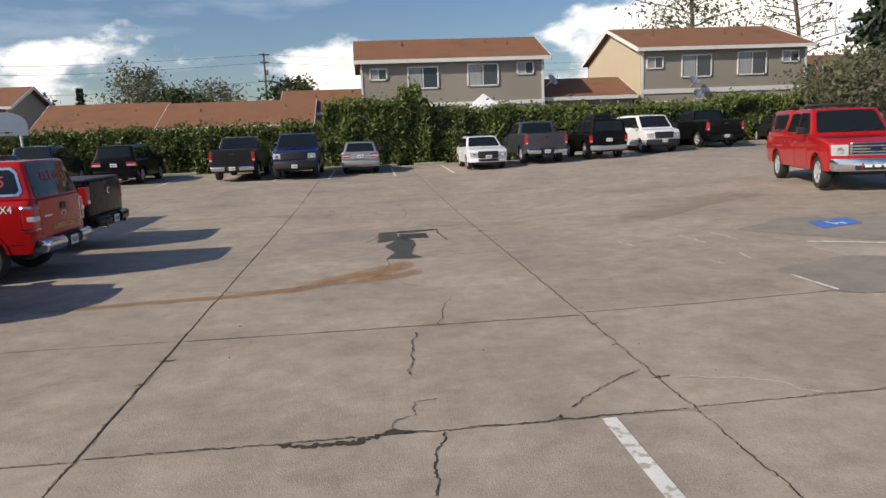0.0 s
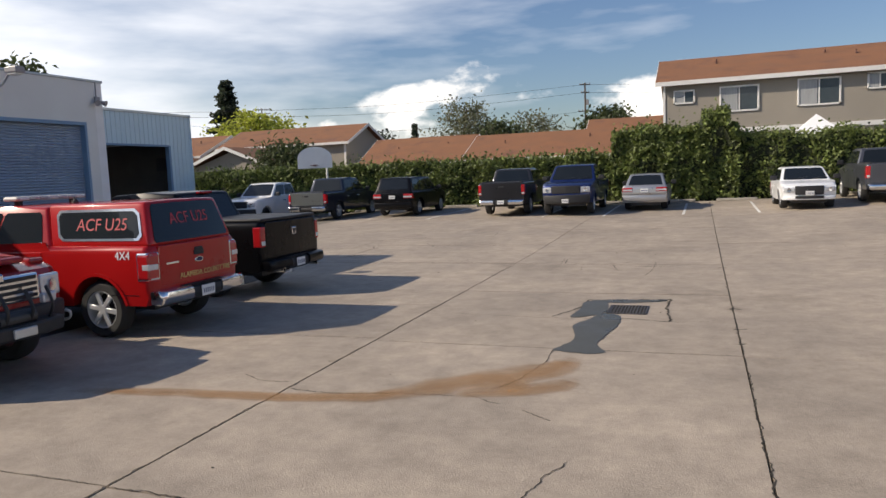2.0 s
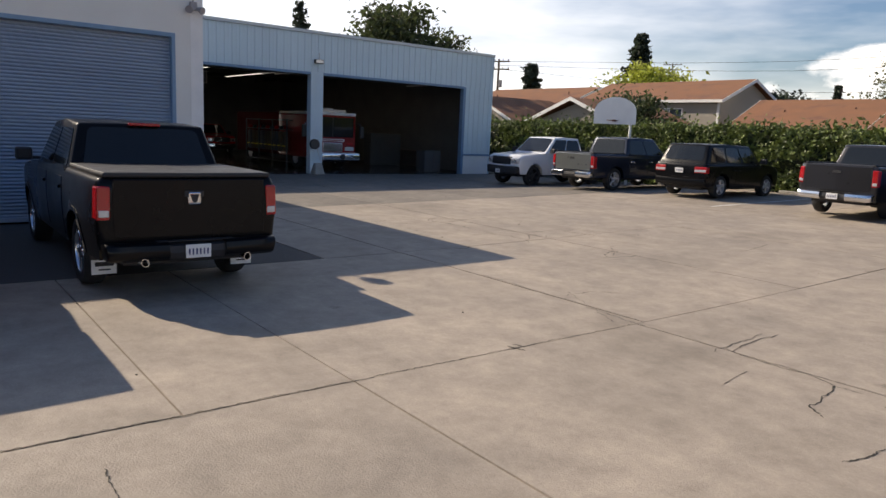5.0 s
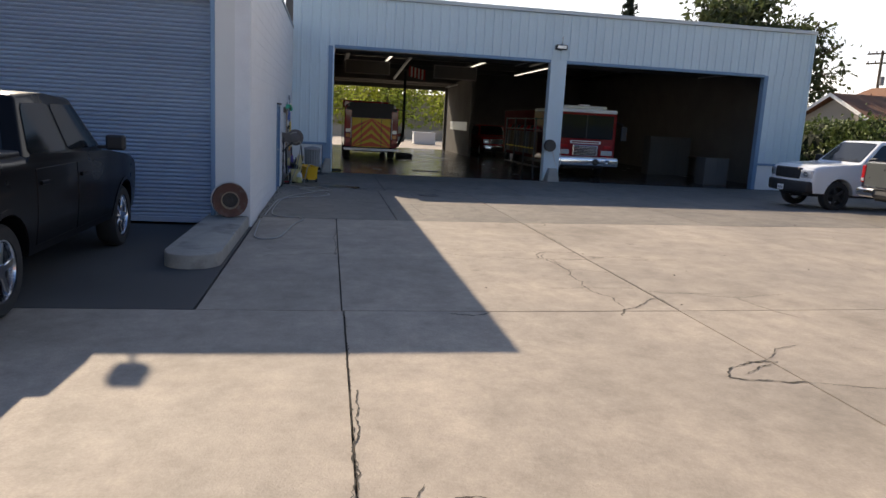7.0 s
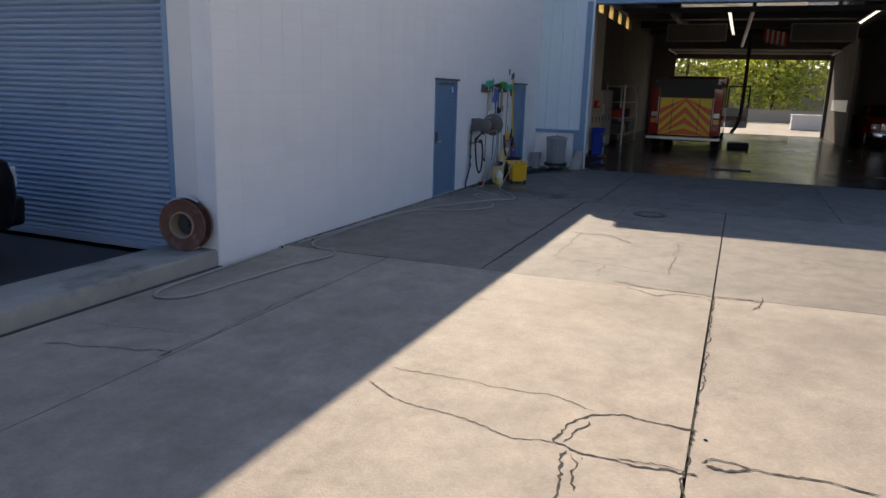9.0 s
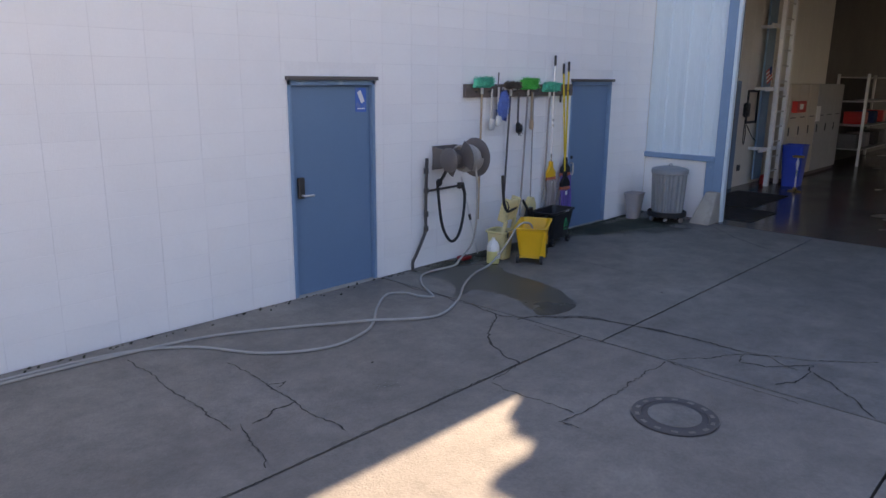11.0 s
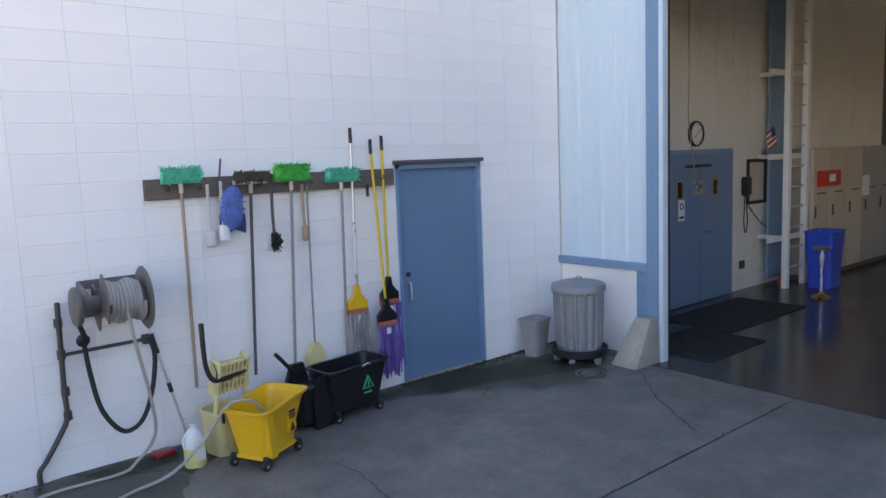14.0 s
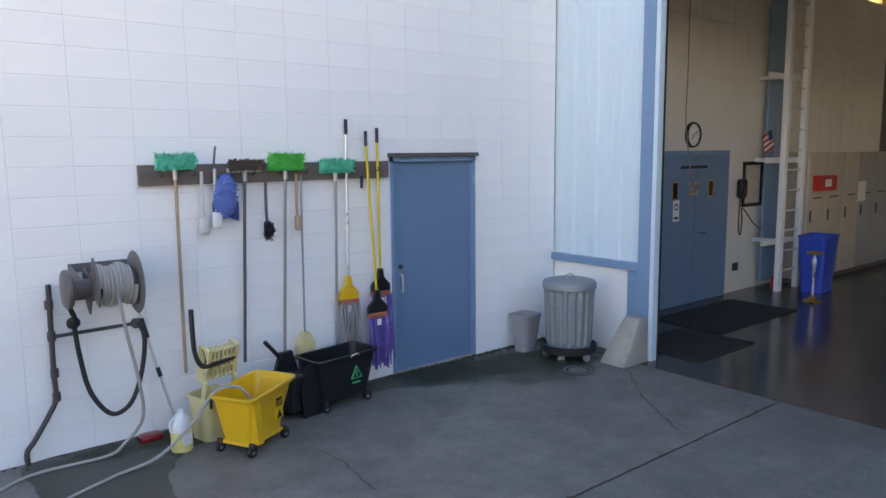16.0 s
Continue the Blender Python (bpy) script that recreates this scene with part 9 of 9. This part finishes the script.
t = thing("ladder", "white steel wall ladder with dark rungs up to the roof", "ladder")
for x in (-29.05, -29.62):
    part("rail", B(x - 0.05, x + 0.05, 18.90, 18.98, 0.0, 5.38, 0.006), "white_paint", t)
for k in range(17):
    part("rung", cyl(bmesh.new(), (-29.60, 18.94, 0.3 + k * 0.30), (-29.07, 18.94, 0.3 + k * 0.30), 0.016, seg=8), "pale_plastic", t)
for z in (0.75, 1.95, 3.15):
    part("wall_bracket", B(-29.66, -28.62, 18.86, 18.895, z - 0.04, z + 0.04, 0.004), "white_paint", t)
    part("standoff", B(-29.10, -29.0, IY, 18.86, z - 0.03, z + 0.03, 0.004), "white_paint", t)
part("channel", B(-29.55, -29.12, 18.60, 18.64, 0.1, 5.3, 0.004), "blue_trim", t)
t = thing("small_flag", "small striped flag on a stick by the ladder", "flag", pose(-28.78, 18.93, 1.99))
part("stick", cyl(bmesh.new(), (0, 0, 0), (-0.05, 0, 0.52), 0.006, seg=6), "wood_handle", t)
for k in range(7):
    part("stripe", box(bmesh.new(), 0.0, 0.26, 0.0, 0.004, 0.16 + k * 0.038, 0.198 + k * 0.038, 0, pose(-0.03, 0, 0, 0, 22, 0)), "red_box" if k % 2 == 0 else "paper", t)
part("canton", box(bmesh.new(), 0.0, 0.11, -0.003, 0.007, 0.29, 0.426, 0, pose(-0.03, 0, 0, 0, 22, 0)), "navy_cloth", t)


def locker(x0, x1, mat, label):
    t = thing("locker", label, "locker", group="lockers")
    part("body", B(x0, x1, IY, 18.96, 0.08, 2.05, 0.006), mat, t)
    part("plinth", B(x0, x1, IY, 18.94, 0.0, 0.08), "wood_grey", t)
    n = max(1, round((x1 - x0) / 0.6))
    for k in range(n):
        a, b = x0 + (x1 - x0) * k / n, x0 + (x1 - x0) * (k + 1) / n
        d = part("door", B(a + 0.008, b - 0.008, 18.961, 18.98, 0.10, 2.03, 0.004), mat, t)
        part("handle", B(b - 0.10, b - 0.07, 18.981, 19.0, 0.98, 1.16, 0.004), "steel_dark", d)
        part("vent", B(a + 0.15, b - 0.15, 18.981, 18.984, 1.34, 1.36), "steel_dark", d)
    return t


locker(-31.02, -29.80, "cream", "cream steel locker against the wall")
locker(-31.65, -31.05, "cream", "narrow cream steel locker against the wall")
locker(-33.6, -31.68, "grey_locker", "grey steel locker against the wall")
t = thing("first_aid_box", "red metal box with a white label", "box")
part("body", B(-30.50, -29.92, 18.985, 19.10, 1.46, 1.70, 0.01), "red_box", t)
part("label", B(-30.30, -30.08, 19.101, 19.104, 1.53, 1.64), "paper", t)
one("paper_sheet", B(-31.90, -31.62, 18.985, 18.995, 1.22, 1.56), "paper", "white paper sheets clipped to the locker", "paper")
t = thing("recycling_bin", "tall blue plastic recycling bin", "bin", pose(-29.55, 19.28, 0, 0, 0, 5))
tub(t, "tub", "blue_bin", 0.46, 0.32, 0.58, 0.40, 0.0, 0.84, lip=0.012)
t = thing("brass_stand", "old brass pedestal stand", "stand", pose(-28.67, 19.62, 0))
part("foot", lathe(bmesh.new(), ((0, 0), (0.12, 0), (0.125, 0.015), (0.10, 0.03), (0.05, 0.045), (0.02, 0.09), (0, 0.1)), None, 24), "brass", t, smooth=True)
part("stem", lathe(bmesh.new(), ((0.016, 0.06), (0.014, 0.30), (0.022, 0.5), (0.03, 0.52), (0.03, 0.6), (0.015, 0.62), (0.015, 0.68)), None, 16), "alu_handle", t, smooth=True)
part("tray", lathe(bmesh.new(), ((0, 0.66), (0.10, 0.67), (0.11, 0.70), (0.105, 0.70), (0.095, 0.68), (0, 0.68)), None, 24), "brass", t, smooth=True)
one("red_can", lathe(bmesh.new(), ((0, 0), (0.08, 0), (0.08, 0.16), (0.05, 0.2), (0, 0.2)), pose(-29.3, 18.8, 0)), "red_box", "small red can under the ladder", "can")
for a in ((-27.95, -26.1, 18.80, 19.75), (-26.0, -24.9, 19.3, 20.2)):
    one("floor_mat", B(a[0], a[1], a[2], a[3], 0.003, 0.016, 0.004), "rubber", "black rubber floor mat by the door", "floor mat", group="floor mats")

# fire engine seen from behind


def fire_engine_rear():
    t = thing("fire_engine", "red fire engine with an orange and yellow chevron rear", "fire engine", pose(-33.0, 21.65, 0, 0, 0, 180))
    part("body", B(0.0, 5.2, -1.22, 1.22, 0.55, 2.35, 0.04), "engine_red", t)
    part("cab", B(5.35, 8.2, -1.22, 1.22, 0.6, 2.75, 0.08, 2), "engine_red", t)
    part("chassis", B(0.2, 8.0, -0.8, 0.8, 0.35, 0.6), "trim_black", t)
    part("step", B(-0.35, 0.02, -1.25, 1.25, 0.42, 0.52, 0.015), "steel_pale", t)
    part("hose_bed", B(0.0, 4.8, -1.0, 1.0, 2.3, 2.55, 0.03), "trim_black", t)
    panel = part("chevron_panel", B(-0.012, 0.0, -0.87, 0.87, 0.56, 1.86), "chev_yellow", t)
    for s in (1, -1):
        for k in range(5):
            z = 0.18 + k * 0.38
            pts = [(0.0, z + 0.42), (s * 0.86, z - 0.44), (s * 0.86, z - 0.23), (0.0, z + 0.63)]
            pts = [(y, min(1.855, max(0.565, q))) for y, q in pts]
            if max(q for _, q in pts) - min(q for _, q in pts) > 0.1:
                part("stripe", prism(bmesh.new(), pts, -0.018 - 0.0005 * k, -0.011, "x"), "chev_orange", panel)
    for y in (-0.45, 0.45):
        part("seam", B(-0.021, -0.01, y - 0.008, y + 0.008, 0.57, 1.85), "trim_black", panel)
    part("upper_panel", B(-0.01, 0.0, -1.15, 1.15, 1.88, 2.33), "trim_black", t)
    for s in (1, -1):
        w = part("side_column", B(-0.06, 0.0, s * 0.90, s * 1.20, 0.56, 2.2, 0.01), "engine_red", t)
        for z, m in ((0.75, "lamp_red"), (0.98, "lamp_amber"), (1.2, "lamp_clear")):
            part("lamp", box(bmesh.new(), -0.09, -0.06, s * 0.95, s * 1.15, z, z + 0.16, 0.01), m, w)
        part("beacon", lathe(bmesh.new(), ((0, 0.14), (0.08, 0.12), (0.1, 0.05), (0.1, 0), (0, 0)), pose(0.15, s * 1.0, 2.36)), "lamp_clear", t)
        part("grab_rail", tube(bmesh.new(), ((-0.08, s * 0.92, 1.9), (-0.11, s * 0.92, 1.7), (-0.11, s * 0.92, 1.1), (-0.08, s * 0.92, 0.95)), 0.015, 6), "steel_pale", t)
    # the cab door stands open, square to the side
    door = part("open_door", B(5.60, 5.66, -2.10, -1.24, 0.70, 1.50, 0.01), "white_paint", t, "open cab door, white inside with a red band")
    part("band", B(5.585, 5.599, -2.08, -1.26, 0.98, 1.16), "engine_red", door)
    bm = bmesh.new()
    for a in ((-2.10, -2.04, 1.50, 2.35), (-1.30, -1.24, 1.50, 2.35), (-2.10, -1.24, 2.35, 2.41)):
        box(bm, 5.60, 5.66, *a, 0.008)
    part("window_frame", bm, "trim_black", door)
    part("rear_step_light", B(-0.37, -0.35, -0.9, 0.9, 0.44, 0.50), "steel_pale", t)
    wheel_set(t, (1.6, 7.0), 1.2, 0.50, 0.3, "alloy", 8, 0.58)
    return t


fire_engine_rear()


def fire_engine_front():
    t = thing("fire_engine", "dark red fire engine with a white roof, facing the yard", "fire engine", pose(-27.05, 29.70, 0))
    part("cab", B(-3.2, 0.0, -1.24, 1.24, 0.55, 2.55, 0.07, 2), "engine_red", t)
    part("roof", B(-3.2, 0.03, -1.22, 1.22, 2.52, 2.66, 0.04, 2), "white_paint", t)
    # The body takes the shaded copy of the cab's red.
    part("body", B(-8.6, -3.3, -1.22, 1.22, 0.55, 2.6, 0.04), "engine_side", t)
    part("chassis", B(-8.4, -0.1, -0.8, 0.8, 0.35, 0.6), "trim_black", t)
    ws = part("windshield", box(bmesh.new(), -0.02, 0.018, -1.10, 1.10, 1.52, 2.44, 0.03, seg=2), "glass", t)
    part("divider", B(0.015, 0.024, -0.02, 0.02, 1.53, 2.43), "trim_black", ws)
    part("name_band", B(0.0, 0.012, -0.62, 0.62, 1.33, 1.44), "white_letter", t)
    part("name_bar", B(0.010, 0.016, -0.56, 0.56, 1.36, 1.41), "engine_red", t)
    g = part("grille", box(bmesh.new(), 0.0, 0.05, -0.52, 0.52, 0.86, 1.28, 0.02, seg=2), "chrome", t)
    for k in range(6):
        part("slot", B(0.05, 0.056, -0.46, 0.46, 0.90 + k * 0.06, 0.93 + k * 0.06), "trim_black", g)
    b = part("bumper", box(bmesh.new(), -0.1, 0.45, -1.24, 1.24, 0.48, 0.80, 0.05, seg=2), "chrome", t, smooth=True)
    part("siren", lathe(bmesh.new(), ((0, 0.05), (0.06, 0.06), (0.13, 0.02), (0.13, 0)), pose(0.45, 0.3, 0.64, 0, 90, 0)), "steel_dark", b)
    part("horn", lathe(bmesh.new(), ((0, 0.05), (0.05, 0.06), (0.1, 0.02), (0.1, 0)), pose(0.45, 0.75, 0.64, 0, 90, 0)), "chrome", b)
    part("bumper_coat", B(-0.05, 0.40, -1.2, 1.2, 0.795, 0.82, 0.004), "white_paint", b)
    for s in (1, -1):
        part("headlight", box(bmesh.new(), 0.0, 0.05, s * 0.66, s * 1.12, 0.90, 1.08, 0.02, seg=2), "lamp_clear", t)
        part("warning_lamp", box(bmesh.new(), 0.0, 0.04, s * 0.74, s * 1.08, 1.16, 1.28, 0.015), "lamp_red", t)
        part("mirror", box(bmesh.new(), 0.05, 0.15, s * 1.38, s * 1.62, 1.5, 2.05, 0.03), "trim_black", t)
        part("mirror_arm", tube(bmesh.new(), ((0.0, s * 1.15, 2.2), (0.1, s * 1.4, 2.15), (0.1, s * 1.5, 2.0)), 0.018, 6), "chrome", t)
    bar = part("light_bar", B(-0.7, -0.35, -0.9, 0.9, 2.66, 2.80, 0.02), "lamp_clear", t)
    part("speaker", B(-0.68, -0.37, -0.2, 0.2, 2.80, 2.84), "white_paint", bar)
    wheel_set(t, (-1.4, -6.8), 1.2, 0.52, 0.3, "alloy", 8, 0.58)


fire_engine_front()
pk, X = vehicle("pickup_truck", "red pickup truck parked inside by the rear bay", "pickup truck", (-43.3, 29.4), 0, color="red", L=5.8, W=1.95, H=1.85, plates="", group="vehicles in the bays")
for entry in CARS:
    rounded(*entry)
t = thing("storage_cabinet", "white metal storage cabinet, bay shade put in its colour", "cabinet")
part("body", B(-26.6, -25.9, 34.2, 35.2, 0.0, 1.05, 0.01), "dim_cabinet", t)
part("door", B(-25.9, -25.88, 34.22, 34.69, 0.04, 1.02, 0.004), "dim_cabinet", t)
part("door", B(-25.9, -25.88, 34.71, 35.18, 0.04, 1.02, 0.004), "dim_cabinet", t)
t = thing("tall_cabinet", "tall pale cabinet, bay shade put in its colour", "cabinet")
part("body", B(-32, -31.3, 34.4, 36.4, 0.0, 1.75, 0.01), "dim_cabinet", t)
for k in range(3):
    part("door", B(-31.3, -31.28, 34.42 + k * 0.66, 35.04 + k * 0.66, 0.05, 1.7, 0.004), "dim_cabinet", t)
t = thing("work_bench", "cluttered bench at the side of the dark bay", "bench")
part("top", B(-32.5, -29, 36.3, 37.0, 0.86, 0.92, 0.005), "wood_grey", t)
for x in (-32.4, -29.1):
    part("leg", B(x - 0.05, x + 0.05, 36.35, 36.95, 0, 0.86), "steel_dark", t)
t = thing("wall_board", "grey notice board high on the bay wall", "board")
part("panel", B(-26.9, -25.9, 37.0, 37.06, 2.9, 3.6, 0.005), "dim_cabinet", t)
# things on the pillar between the bays
t = thing("pillar_reel", "dark hose reel with a hanging cable on the pillar", "hose reel", pose(SX + 0.05, 27.45, 1.25))
part("drum", lathe(bmesh.new(), ((0, 0), (0.2, 0), (0.21, 0.02), (0.21, 0.14), (0.2, 0.16), (0, 0.16)), pose(0, 0, 0, 0, 90, 0), 24), "steel_dark", t, smooth=True)
part("cable", tube(bmesh.new(), ((0.1, 0.1, -0.15), (0.12, 0.2, -0.5), (0.12, 0.3, -0.72), (0.12, 0.42, -0.6), (0.1, 0.40, -0.2)), 0.012, 6), "pale_plastic", t)
t = thing("hung_flag", "striped flag hung under the bay roof", "flag", pose(-40.0, 24.0, 4.25))
for k in range(9):
    part("stripe", B(-0.005, 0.005, k * 0.1, k * 0.1 + 0.1, -0.0 - 0.02 * k, 0.55 - 0.02 * k), "red_box" if k % 2 == 0 else "paper", t)
part("cord", cyl(bmesh.new(), (0, 0.45, 0.4), (0, 0.45, 1.16), 0.006, seg=6), "steel_dark", t)
one("floor_drain", B(-27.1, -26.5, 22.9, 23.9, 0.003, 0.008), "trim_black", "dark slotted floor drain in the bay", "drain")
one("wheel_chock", box(bmesh.new(), -36.6, -35.6, 23.1, 23.9, 0.0, 0.22, 0.06, seg=2), "rubber", "black rubber gear bag on the bay floor", "bag")
rack = thing("gear_rack", "dark steel rack of hung turnout coats beside the engine", "gear rack")
for x in (-33.2, -31.6, -30.0, -28.4):
    part("post", B(x - 0.03, x + 0.03, 28.0, 28.06, 0, 2.25, 0.004), "steel_dark", rack)
for z in (0.25, 1.75, 2.2):
    part("shelf", B(-33.2, -28.4, 27.98, 28.32, z, z + 0.03), "steel_dark", rack)
rng = random.Random(61)
for k in range(9):
    x = -32.9 + k * 0.52
    bm = box(bmesh.new(), -0.19, 0.19, -0.09, 0.09, 0.75, 1.68, 0.06, None, 2)
    for v in bm.verts:
        v.co.x *= 0.72 + 0.3 * (1.7 - v.co.z)
        v.co += Vector((noise.noise(v.co * 4 + Vector((k, 0, 0))), noise.noise(v.co * 4 + Vector((0, k, 3))), 0)) * 0.03
    coat = one("turnout_coat", bm, "coat_tan" if k % 3 else "dark_handle", "dark tan turnout coat hanging on the rack", "coat", "turnout coats", smooth=True, m=pose(x, 28.12, 0, 0, 0, rng.uniform(-12, 12)))
    part("stripe", box(bmesh.new(), -0.155, 0.155, -0.112, -0.09, 0.98, 1.03, 0.004), "chev_yellow", coat)
    one("helmet", lathe(bmesh.new(), ((0.15, 0.0), (0.155, 0.012), (0.115, 0.03), (0.105, 0.09), (0.06, 0.145), (0, 0.16)), pose(x, 28.15, 1.782), 18), "black_plastic" if k % 2 else "dark_red", "dark fire helmet on the gear rack", "helmet", "fire helmets", smooth=True)
t = thing("side_shelf", "open steel shelving along the inner bay wall", "shelf")
for x in (-34.4, -38.0):
    for y in (18.62, 19.3):
        part("post", B(x - 0.03, x + 0.03, y - 0.03, y + 0.03, 0, 2.3), "steel_pale", t)
for z in (0.4, 1.0, 1.6, 2.2):
    part("board", B(-38.0, -34.4, 18.6, 19.33, z, z + 0.03), "grey_locker", t)
for k in range(7):
    one("gear_box", box(bmesh.new(), -34.8 - k * 0.48, -34.45 - k * 0.48, 18.7, 19.2, 1.03 if k % 2 else 0.43, 1.35 if k % 2 else 0.8, 0.02), ("dark_handle", "red_box", "grey_bin", "navy_cloth")[k % 4], "packed gear box on the bay shelf", "box", group="gear boxes")
